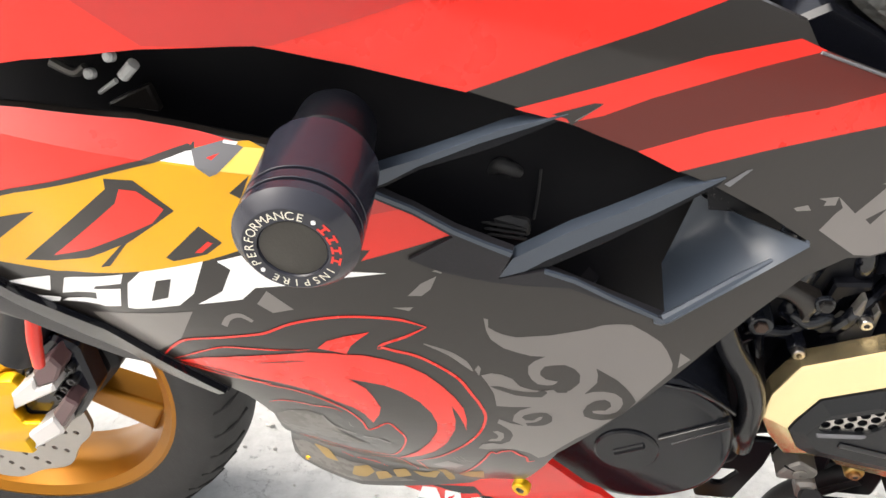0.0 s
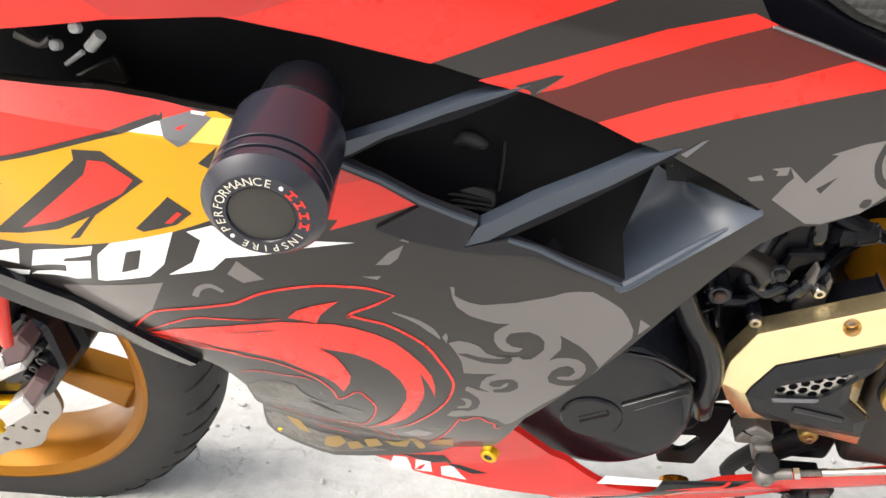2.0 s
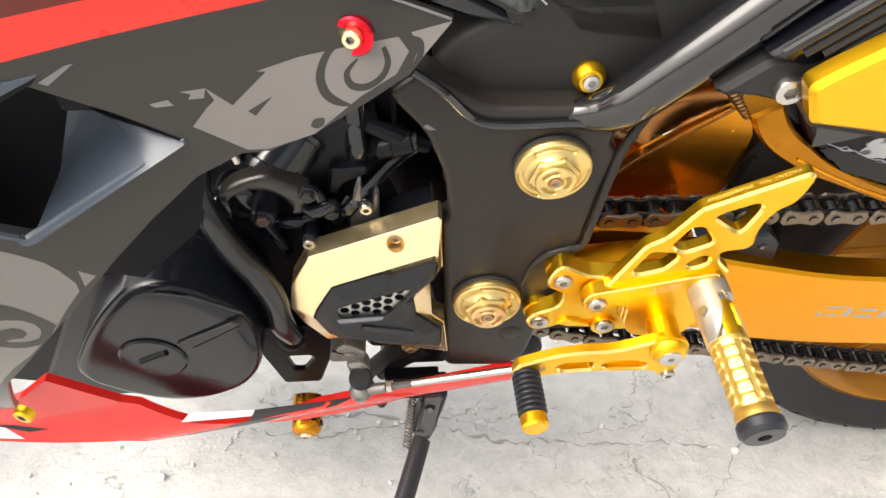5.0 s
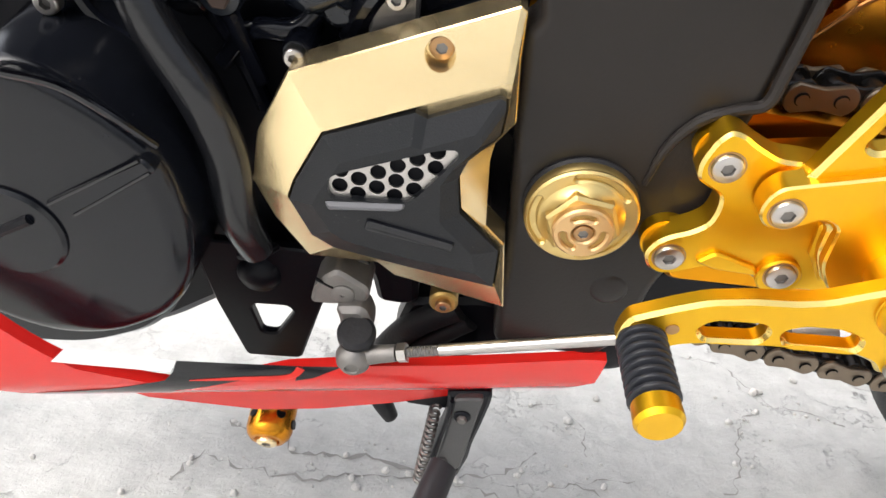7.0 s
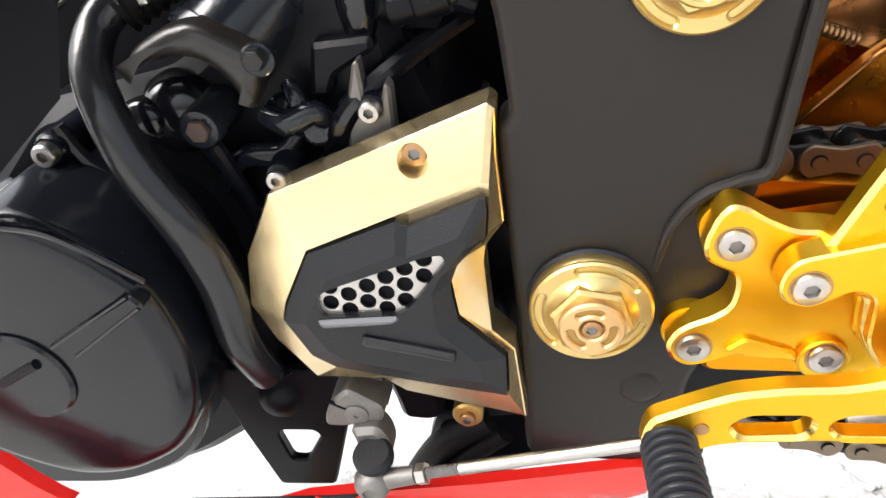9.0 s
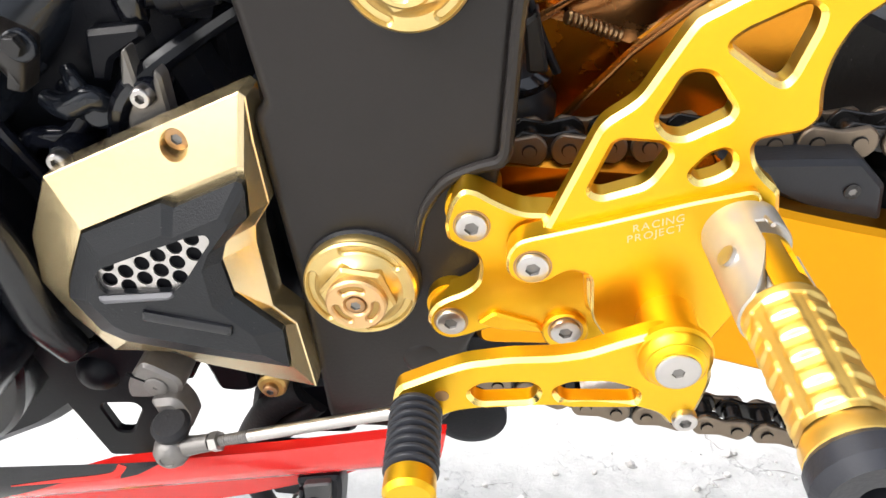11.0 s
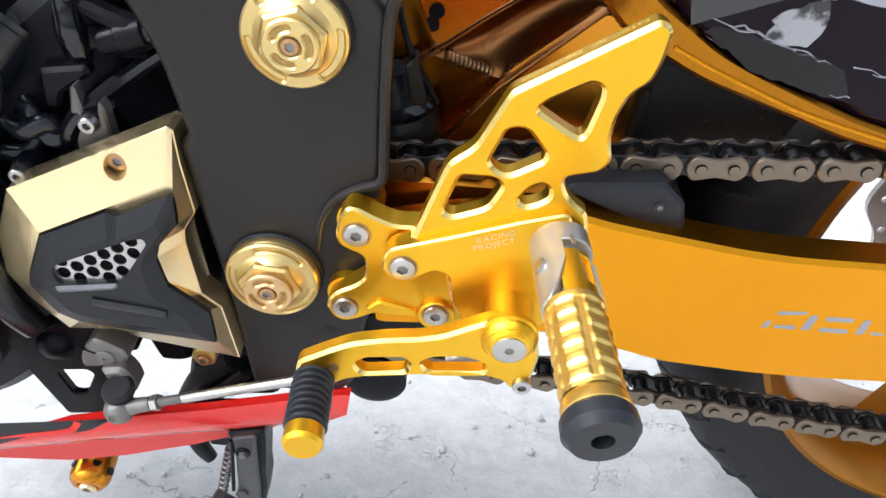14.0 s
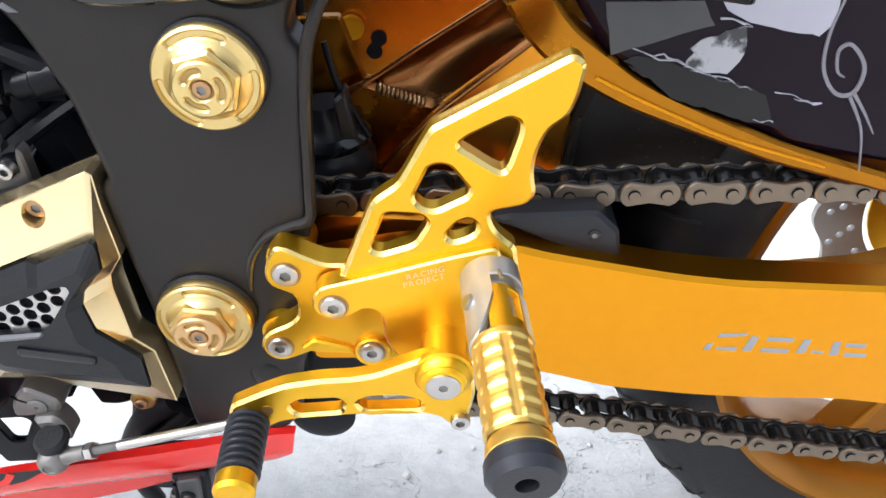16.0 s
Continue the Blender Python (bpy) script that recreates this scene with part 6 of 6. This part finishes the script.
    for r, t in zip(rows, rows[1:]):
        for k in range(6):
            bm.faces.new((r[k], r[(k + 1) % 6], t[(k + 1) % 6], t[k]))
    bm.faces.new(rows[0])
    bm.faces.new(rows[-1])
    return bm


part("clevis_cheek", shell(-185, -62, (8, 8), (39, 39), 9.5, 13.1), SILVER, peg, "worn silver clevis cheek")
part("clevis_cheek", shell(-62, -8, (8, 8), (39, 20), 9.5, 13.1), SILVER, peg)
part("clevis_cheek", shell(82, 176, (14, 8), (38.5, 39), 9.5, 13.0), SILVER, peg)
part("clevis_tongue", shell(-24, 24, (13, 13), (40, 40), 7.0, 11.2), GOLD, peg, "gold tongue in the clevis")
part("clevis_tongue", shell(60, 88, (13, 13), (40, 40), 7.0, 11.0), GOLD, peg)
part("clevis_tongue", shell(24, 60, (31, 31), (40, 40), 7.0, 11.15), GOLD, peg)
part("clevis_tongue", shell(24, 60, (13, 13), (16, 16), 7.0, 11.15), GOLD, peg)
part("retaining_spring", tube([tuple(P0 + pd * 9 + Vector((2, 0, 13.4))), tuple(P0 + pd * 14 + Vector((2.5, 0, 14)))], 0.9, 8), STEEL, peg)
part("pivot_pin", turned([(0, 0), (3.4, 0), (3.4, 1.5), (0, 2)], P0 + pd * 20 + Vector((-11.2, 0, 6.2)), (-0.85, 0, 0.5), 18), STEEL, peg)

# ---- swingarm and what stands behind ----
arm = part("swingarm", plate([(50, 407), (95, 415), (138, 419), (153, 419), (165, 415), (182, 411), (205, 406), (233, 400), (261, 396), (308, 393), (373, 389), (416, 295), (338, 308), (285, 310), (253, 313), (205, 320), (176, 330), (144, 339), (95, 344), (45, 344)], -116, -96, 2.4, radius=8), ARM, bike, "amber anodised alloy swingarm", smooth=20)
for px in ([(259, 359), (274, 360), (275, 362), (260, 362)], [(253, 350), (255, 355), (258, 355), (257, 350)], [(260, 350), (260, 352), (271, 352), (271, 349)], [(274, 349), (277, 360), (281, 359), (279, 349)], [(285, 356), (286, 359), (300, 358), (299, 355)], [(284, 348), (284, 351), (299, 350), (299, 347)], [(303, 347), (305, 357), (309, 357), (308, 347)], [(311, 347), (311, 349), (318, 348), (318, 346)], [(321, 345), (321, 355), (325, 355), (326, 345)], [(328, 351), (328, 354), (339, 353), (339, 350)], [(329, 344), (329, 347), (341, 346), (341, 343)]):
    part("etched_mark", plate(px, -116.15, -115.6, 0, radius=0.8), SILVERMARK, arm, "plain silver printed bar")
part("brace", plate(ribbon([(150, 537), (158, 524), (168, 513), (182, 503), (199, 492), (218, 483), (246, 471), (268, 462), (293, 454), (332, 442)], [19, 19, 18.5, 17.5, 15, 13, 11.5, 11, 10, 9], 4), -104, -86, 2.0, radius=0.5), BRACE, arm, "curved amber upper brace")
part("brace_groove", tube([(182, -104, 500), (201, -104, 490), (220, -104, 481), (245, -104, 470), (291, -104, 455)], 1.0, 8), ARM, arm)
# fills the gap behind the rearset; its deep amber includes the shade there
part("arm_root", plate([(36, 425), (71, 424), (111, 421), (146, 417), (156, 395), (154, 315), (94, 318), (40, 321)], -90, -60, 4), DEEP_AMBER, arm, "swingarm root, amber darkened for shade")
part("pivot_lug", plate([(14, 326), (41, 332), (110, 327), (108, 303), (11, 300)], -94, -70, 3), BLACK, arm)
def dish(corners, sink, n=18):
    """A plate between four corners (x, y, z), beaten hollow in the middle."""
    a, b, c, d = (Vector(q) for q in corners)
    bm = bmesh.new()
    rows = []
    for i in range(n + 1):
        row = []
        for j in range(n + 1):
            u, v = i / n, j / n
            q = a.lerp(b, u).lerp(d.lerp(c, u), v)
            deep = math.sin(math.pi * u) ** 0.7 * math.sin(math.pi * v) ** 0.7
            q.y += sink * deep + 0.7 * noise.noise(q * 0.07)
            row.append(bm.verts.new(q / 1000))
        rows.append(row)
    for r0, r1 in zip(rows, rows[1:]):
        for j in range(n):
            bm.faces.new((r0[j], r0[j + 1], r1[j + 1], r1[j]))
    return bm


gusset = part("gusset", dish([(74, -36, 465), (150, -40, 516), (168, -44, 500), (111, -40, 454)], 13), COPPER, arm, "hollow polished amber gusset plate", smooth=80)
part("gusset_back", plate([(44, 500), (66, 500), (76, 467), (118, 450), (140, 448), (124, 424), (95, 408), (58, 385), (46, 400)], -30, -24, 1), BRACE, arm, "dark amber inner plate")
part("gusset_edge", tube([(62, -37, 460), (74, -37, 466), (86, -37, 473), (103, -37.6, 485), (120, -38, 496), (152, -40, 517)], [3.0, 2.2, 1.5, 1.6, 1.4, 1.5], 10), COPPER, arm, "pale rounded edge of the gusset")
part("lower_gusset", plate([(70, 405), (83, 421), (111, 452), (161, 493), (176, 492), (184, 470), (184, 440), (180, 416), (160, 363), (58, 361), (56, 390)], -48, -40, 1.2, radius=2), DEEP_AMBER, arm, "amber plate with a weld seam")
wp = [Vector((80, -49, 418)), Vector((111, -49, 453)), Vector((162, -49, 494))]
bead = []
for k in range(61):
    s = k / 30
    c = wp[0].lerp(wp[1], s) if s < 1 else wp[1].lerp(wp[2], s - 1)
    bead.append(tuple(c + Vector((0, -0.5, 0.1 * (k % 2)))))
part("weld_bead", tube(bead, [1.1 + 0.15 * (k % 2) for k in range(61)], 8, n=1), COPPER, arm)
for p, q, n, r in (((84, -38, 465), (106, -38, 457), 11, 3.4), ((152, -46, 512), (172, -50, 491), 10, 5.2)):
    p, q = Vector(p), Vector(q)
    for k in range(n):
        part("weld_ripple", turned([(0, -1.3), (r * 0.8, -1.0), (r, 0), (r * 0.8, 1.0), (0, 1.3)], p.lerp(q, k / (n - 1)), (q - p).normalized() + Vector((0, 0.35, 0)), 14), BRONZE, arm)
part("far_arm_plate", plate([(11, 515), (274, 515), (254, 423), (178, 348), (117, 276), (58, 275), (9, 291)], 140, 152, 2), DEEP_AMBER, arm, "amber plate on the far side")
for px in ((69, 139, 421), (65, 139, 411)):
    part("drilling", turned([(6, 0), (6, 0.6), (0, 0.6)], px, (0, -1, 0), 18), BLACK, arm)
part("far_bolt", turned([(0, 0), (9, 0), (9, 5), (0, 5)], (50, 138, 431), (0, -1, 0), 18), GOLD, arm)
shock = part("rear_shock", turned([(0, 0), (20, 0), (24, 3), (24.5, 9), (21.5, 12.5), (23.5, 18), (23.8, 25), (20, 33), (14, 40), (11, 44), (10.5, 56), (0, 56)], (58, -42, 404), (-0.06, 0.0, 1), 40), RUBBER_CAP, bike, "black rear shock with rubber boot")
part("spring_seat", turned([(20, 33), (22.5, 34), (22.5, 37), (17, 40)], (58, -42, 404), (-0.06, 0.0, 1), 36), GLOSS, shock)
part("reservoir_hose", tube([(62, -62, 500), (66, -64, 482), (72, -60, 464), (79, -58, 448)], [1.6, 1.8, 2, 2], 10), BLACK, shock)
part("shock_link", plate([(64, 473), (70, 478), (73, 462), (75, 452), (66, 452)], -70, -58, 1.5), FRAME, shock)
guard = part("chain_slider", plate([(140, 429), (149, 431), (191, 432), (202, 421), (205, 403), (194, 403), (172, 412), (154, 421)], -106, -70, 2, radius=2), RUBBER_CAP, bike, "black plastic chain slider")
bolt((190, -106, 419), 3.2, guard, OIL, h=1.0)
hugger = part("inner_fender", plate([(181, 415), (181, 436), (184, 453), (191, 475), (238, 453), (323, 426), (367, 415), (371, 406), (304, 406), (293, 402), (287, 359), (223, 361), (192, 369), (183, 396)], -54, 40, 4, radius=6), MUD, bike, "dusty black inner fender")
part("rib", plate([(181, 428), (185, 455), (189, 456), (185, 426)], -57, -52, 1), MUD, hugger)

# glossy tail fairing with film patches and a painted sky reflection
tail_panel = part("tail_fairing", plate([(165, 540), (177, 522), (188, 507), (201, 501), (219, 487), (234, 483), (249, 475), (262, 472), (271, 466), (290, 461), (353, 449), (306, 553), (163, 552)], -104, -70, 4, radius=5), PURPLE, bike, "glossy plum black rear cover with torn film")
TORN = mat("matt_dark_grey_film", (0.022, 0.021, 0.021), 0.5, vary=0.3, scale=80, dust=0.12, spec=0.15)


def ragged(points, amount):
    """The outline with a torn edge."""
    out = []
    for p, q in zip(points, points[1:] + points[:1]):
        n = max(2, int((Vector(q) - Vector(p)).length / 3.0))
        for k in range(n):
            c = Vector(p).lerp(Vector(q), k / n)
            out.append((c.x + random.gauss(0, amount), c.y + random.gauss(0, amount)))
    return out


# the lilac patch is the sky's reflection as colour; the others are film
for px, m, lab, tear in (([(187, 510), (182, 532), (221, 532), (227, 522), (219, 520), (207, 516)], mat("grey_tail_film", (0.075, 0.074, 0.075), 0.45, vary=0.25, scale=90, spec=0.2), "matt grey film patch", 0.15), ([(218, 504), (220, 513), (228, 519), (239, 522), (241, 514), (240, 506), (237, 501), (229, 501)], SCUFF, "scuffed silver film", 0.7), ([(225, 537), (231, 528), (241, 523), (258, 519), (270, 517), (275, 522), (274, 536)], LILAC, "pale lilac sky reflection painted on", 0.2), ([(193, 508), (199, 510), (219, 504), (242, 497), (255, 491), (261, 479), (252, 478), (236, 484), (218, 489), (201, 501)], TORN, "matt grey film strip", 0.4)):
    part("film_and_sky_patch", plate(ragged(px, tear), -104.5, -103.6, 0, radius=0.05), m, tail_panel, lab)
for px, w in (([(196, 513), (204, 510), (211, 507), (219, 505)], 0.7), ([(219, 505), (229, 500), (239, 497), (249, 494)], 0.5), ([(252, 480), (257, 478), (261, 479)], 0.5), ([(259, 492), (267, 491), (280, 486)], 0.4), ([(229, 525), (236, 523), (242, 521)], 0.9)):
    part("film_edge", plate(ribbon(ragged(px, 0.5)[:-2], [w * random.uniform(0.3, 1.2) for _ in ragged(px, 0.5)[:-2]], 2), -104.9, -104, 0, radius=0.05), LILAC, tail_panel, "pale torn film edge")
part("swirl", plate(ribbon([(276, 532), (274, 518), (276, 503), (284, 492), (292, 492), (293, 503), (285, 513), (280, 511), (282, 502), (286, 499)], [0.7, 1.2, 1.5, 1.6, 1.7, 1.6, 1.5, 1.3, 1.2, 0.5]), -105, -104, 0, radius=0.3), SWIRL, tail_panel, "pale swirl")
part("swirl", plate(ribbon([(292, 492), (300, 482), (307, 472)], [1.6, 1.2, 0.5]), -105, -104, 0, radius=0.3), SWIRL, tail_panel)
part("swirl", plate(ribbon([(291, 490), (301, 474), (307, 453)], [1.6, 1.0, 0.4]), -105, -104, 0, radius=0.3), SWIRL, tail_panel)

# pillion bracket and ribbed cover higher up
pillion = part("pillion_bracket", plate([(95, 576), (118, 597), (151, 600), (188, 616), (229, 541), (153, 554), (144, 568), (117, 574)], -140, -118, 3, radius=5), SATIN, bike, "satin black pillion bracket")
bolt((131, -140, 581), 7.5, pillion, STEEL, h=5)
part("gold_plate", plate([(139, 573), (129, 595), (139, 604), (172, 629), (209, 560), (175, 568)], -160, -148, 3, radius=4), GOLD, pillion, "gold anodised plate")
for k in range(4):
    a = Vector((119, -144, 602)) + Vector((k * 9, 0, 2))
    part("rib", tube([tuple(a), tuple(a + (Vector((156, -144, 636)) - Vector((119, -144, 602))) * 1.2)], 2.6, 8), SATIN, pillion)
part("rib_backing", plate([(113, 600), (161, 646), (192, 646), (142, 598), (135, 594)], -142, -122, 2), GLOSS, pillion)


# ---- drive chain ----
def chain_mesh(outer):
    """One link, 15.875 mm pitch: two waisted side plates on pins or rollers."""
    bm = bmesh.new()
    p, r = 15.875, 7.3 if outer else 7.6
    ring = []
    for c, a0 in ((p / 2, -70), (-p / 2, 110)):
        for k in range(8):
            a = radians(a0 + 20 * k)
            ring.append((c + r * math.cos(a), r * math.sin(a)))
        ring.append((0, 5.0 if c > 0 else -5.0))
    for y0, y1 in (((-9.6, -7.4), (7.4, 9.6)) if outer else ((-7.2, -5.0), (5.0, 7.2))):
        f0 = [bm.verts.new((x / 1000, y0 / 1000, z / 1000)) for x, z in inset(ring, 0.6 if outer else 0.4)]
        m0 = [bm.verts.new((x / 1000, (y0 + 0.6) / 1000, z / 1000)) for x, z in ring]
        f1 = [bm.verts.new((x / 1000, y1 / 1000, z / 1000)) for x, z in ring]
        n = len(ring)
        for a, b in ((f0, m0), (m0, f1)):
            for i in range(n):
                bm.faces.new((a[i - 1], a[i], b[i], b[i - 1]))
        for lp in (f0, f1):
            for tri in tessellate_polygon([[Vector((v.co.x, v.co.z, 0)) for v in lp]]):
                bm.faces.new([lp[i] for i in tri])
    rr, hh = (2.7, 10.9) if outer else (5.0, 4.9)
    for c in (-p / 2, p / 2):
        a = [bm.verts.new(((c + rr * math.cos(k * math.pi / 6)) / 1000, -hh / 1000, rr * math.sin(k * math.pi / 6) / 1000)) for k in range(12)]
        b = [bm.verts.new(((c + rr * math.cos(k * math.pi / 6)) / 1000, hh / 1000, rr * math.sin(k * math.pi / 6) / 1000)) for k in range(12)]
        for k in range(12):
            bm.faces.new((a[k - 1], a[k], b[k], b[k - 1])).material_index = 1
        bm.faces.new(a)
        bm.faces.new(b[::-1])
        if outer:
            low = [bm.verts.new(((c + 3.15 * math.cos(k * math.pi / 8)) / 1000, -0.00985, 3.15 * math.sin(k * math.pi / 8) / 1000)) for k in range(16)]
            bm.faces.new(low).material_index = 1
    return bm


chain = group_part("drive_chain", bike, "oily steel roller chain")
protos = {}
for kind, m in (("outer", (CHAIN, OIL)), ("inner", (OIL, OIL))):
    ob = part("link", chain_mesh(kind == "outer"), m, chain)
    protos[kind] = ob.data
    bpy.data.objects.remove(ob)


def run(path, phase):
    """Links laid along a polyline of (x, z), in mm, on the chain's line."""
    pts = [Vector(p) for p in path]
    total = [0.0]
    for a, b in zip(pts, pts[1:]):
        total.append(total[-1] + (b - a).length)

    def at(s):
        for i in range(len(pts) - 1):
            if s <= total[i + 1] or i == len(pts) - 2:
                return pts[i].lerp(pts[i + 1], (s - total[i]) / (total[i + 1] - total[i]))

    n = int(total[-1] / 15.875)
    for k in range(n):
        a, b = at(k * 15.875 + phase), at((k + 1) * 15.875 + phase)
        mid, ang = (a + b) / 2, math.atan2(b.y - a.y, b.x - a.x)
        ob = new("link", protos["outer" if k % 2 else "inner"])
        ob.parent = chain
        ob.matrix_local = pose(mid.x / 1000, -0.0825, mid.y / 1000) @ Matrix.Rotation(-ang, 4, "Y")


run([(26, 427), (60, 428), (111, 430), (176, 432), (304, 433)] + [(420, 428), (500, 423)], 9.6)
run([(22, 308), (52, 295), (103, 279)] + [(208, 261), (245, 254), (283, 245), (328, 236), (377, 227)] + [(450, 216), (520, 206)], 4)


# ---- wheels ----
def annulus(name, cx, cy, cz, r0, r1, y0, y1, material, parent, petals=0, drill=0, label=""):
    n = 96
    out = [(cx + (r1 + (3.5 * math.sin(2 * math.pi * petals * k / n) if petals else 0)) * math.cos(2 * math.pi * k / n), cz + (r1 + (3.5 * math.sin(2 * math.pi * petals * k / n) if petals else 0)) * math.sin(2 * math.pi * k / n)) for k in range(n)]
    holes = [[(cx + r0 * math.cos(2 * math.pi * k / 64), cz + r0 * math.sin(2 * math.pi * k / 64)) for k in range(64)]]
    for k in range(drill):
        a = 2 * math.pi * k / drill
        for q in range(3):
            rr, aa = r0 + (r1 - r0) * (0.25 + 0.25 * q), a + 0.045 * q
            c = (cx + rr * math.cos(aa), cz + rr * math.sin(aa))
            holes.append([(c[0] + 3.2 * math.cos(j * math.pi / 4), c[1] + 3.2 * math.sin(j * math.pi / 4)) for j in range(8)])
    return part(name, plate(out, cy + y0, cy + y1, 0, holes=holes, radius=0.01), material, parent, label)


def wheel(name, label, c, half, spokes, a0, disc_y, disc_r, steer, rubber):
    cx, cy, cz = c
    w = group_part(name, bike, label)
    r = 292.0
    cross = [(224, -half * 0.78), (236, -half * 0.93), (256, -half), (274, -half * 0.9), (286, -half * 0.62), (r, -half * 0.25), (r + 2, 0), (r, half * 0.25), (286, half * 0.62), (274, half * 0.9), (256, half), (236, half * 0.93), (224, half * 0.78)]
    part("tyre", turned(cross, (cx, cy, cz), (0, -1, 0), 120), rubber, w, "worn black tyre", smooth=60)
    n_grooves = 44
    for k in range(n_grooves):
        a = 2 * math.pi * k / n_grooves
        rad = Vector((math.cos(a), 0, math.sin(a)))
        tang = Vector((-math.sin(a), 0, math.cos(a)))
        o = Vector(c)
        pts = [o + rad * 268 + Vector((0, -half * 0.955, 0)) - tang * 4, o + rad * 281 + Vector((0, -half * 0.76, 0)) + tang * 4, o + rad * 290.5 + Vector((0, -half * 0.38, 0)) + tang * 14]
        part("tread_groove", tube([tuple(p) for p in pts], [1.0, 2.0, 1.6], 6, n=3), GROOVE, w)
    part("rim", turned([(228, half * 0.8), (222, half * 0.82), (212, half * 0.7), (206, half * 0.4), (200, 0), (206, -half * 0.4), (212, -half * 0.7), (222, -half * 0.82), (228, -half * 0.8), (226, -half * 0.74), (216, -half * 0.62)], (cx, cy, cz), (0, -1, 0), 96), RIM, w, "gold painted rim")
    part("hub", turned([(0, -45), (42, -45), (45, -20), (38, 0), (45, 20), (42, 45), (18, 46), (16, 38), (0, 38)], (cx, cy, cz), (0, -1, 0), 48), RIM, w)
    for k in range(spokes):
        a = radians(a0 + 360 / spokes * k)
        rad, tang = Vector((math.cos(a), math.sin(a))), Vector((-math.sin(a), math.cos(a)))
        o = Vector((cx, cz))
        ring = [o + rad * 36 + tang * 20, o + rad * 110 + tang * 13, o + rad * 206 + tang * 24, o + rad * 206 - tang * 24, o + rad * 110 - tang * 13, o + rad * 36 - tang * 20]
        part("spoke", plate([tuple(p) for p in ring], cy - 16, cy + 16, 6, radius=6, steps=3), RIM, w, weighted=True)
    annulus("brake_disc", cx, cy, cz, disc_r * 0.7, disc_r, disc_y - 2.5, disc_y + 2.5, DISC, w, 12, 22, "drilled steel brake disc")
    part("disc_carrier", turned([(30, disc_y - 1), (disc_r * 0.5, disc_y - 1), (disc_r * 0.66, disc_y - 1), (disc_r * 0.66, disc_y + 1), (30, disc_y + 1)], (cx, cy, cz), (0, 1, 0), 40), GOLD, w)
    if steer:
        w.matrix_local = pose(cx / 1000, cy / 1000, cz / 1000, 0, 0, steer) @ pose(-cx / 1000, -cy / 1000, -cz / 1000)
    return w


wheel("rear_wheel", "rear wheel with gold rim and black tyre", (515, 5, 315), 72, 6, 12, 70, 112, 0, RUBBER)
wheel("front_wheel", "front wheel with gold rim and drilled disc", (-868, -52, 290), 54, 5, -31, -64, 148, 4, TYRE)
sprocket_holes = [[(515 + 78 * math.cos(k * math.pi / 3) + 14 * math.cos(j * math.pi / 6), 315 + 78 * math.sin(k * math.pi / 3) + 14 * math.sin(j * math.pi / 6)) for j in range(12)] for k in range(6)]
teeth = [(515 + (112 if k % 2 else 103) * math.cos(math.pi * k / 43), 315 + (112 if k % 2 else 103) * math.sin(math.pi * k / 43)) for k in range(86)]
part("rear_sprocket", plate(teeth, -85, -79, 0.6, holes=sprocket_holes, radius=1.5), CAST, bike, "steel rear sprocket")
caliper = part("front_caliper", plate([(-742, 345), (-706, 372), (-686, 358), (-690, 300), (-722, 258), (-762, 226), (-790, 240), (-776, 300)], -112, -90, 4, radius=6), ENGINE, bike, "silver and mauve front brake caliper on a black bracket")
for face, top in (([(-762, 308), (-726, 337), (-730, 321), (-709, 331), (-710, 321), (-767, 286)], [(-725, 343), (-698, 366), (-692, 353), (-706, 332), (-730, 321)]), ([(-774, 246), (-731, 280), (-728, 263), (-730, 256), (-775, 223), (-771, 236)], [(-732, 283), (-707, 311), (-697, 302), (-728, 263), (-731, 277)])):
    part("caliper_half", plate(face, -132, -104, 2.5, radius=3), CALIPER, caliper, "bright silver caliper face")
    part("caliper_shoulder", plate(top, -130, -104, 2.5, radius=3), MAUVE, caliper, "mauve brown caliper shoulder")
part("axle_clamp", plate([(-880, 262), (-827, 288), (-775, 318), (-761, 320), (-752, 311), (-750, 303), (-774, 282), (-781, 270), (-779, 256), (-757, 259), (-775, 238), (-790, 224), (-789, 203), (-813, 201), (-880, 206)], -126, -114, 4, radius=4, steps=2), GOLD, caliper, "bright gold axle clamp")
for at in ((-716, -112, 306), (-704, -112, 318), (-728, -112, 292), (-700, -112, 336), (-745, -112, 320)):
    bolt(at, 5.5, caliper, OIL, h=6)
part("fork_leg", tube([(-690, -108, 440), (-735, -106, 372), (-752, -106, 344)], 22, 20), BLACK, caliper, "black fork leg")
part("brake_hose", tube([(-663, -135, 493), (-679, -135, 435), (-691, -138, 398), (-704, -136, 363)], [5, 5.5, 6, 5], 14), RED, caliper, "red brake hose")
part("fork_guard", plate([(-760, 348), (-689, 335), (-686, 296), (-729, 247), (-768, 232), (-778, 283)], -80, -30, 6, radius=10), BLACK, caliper)
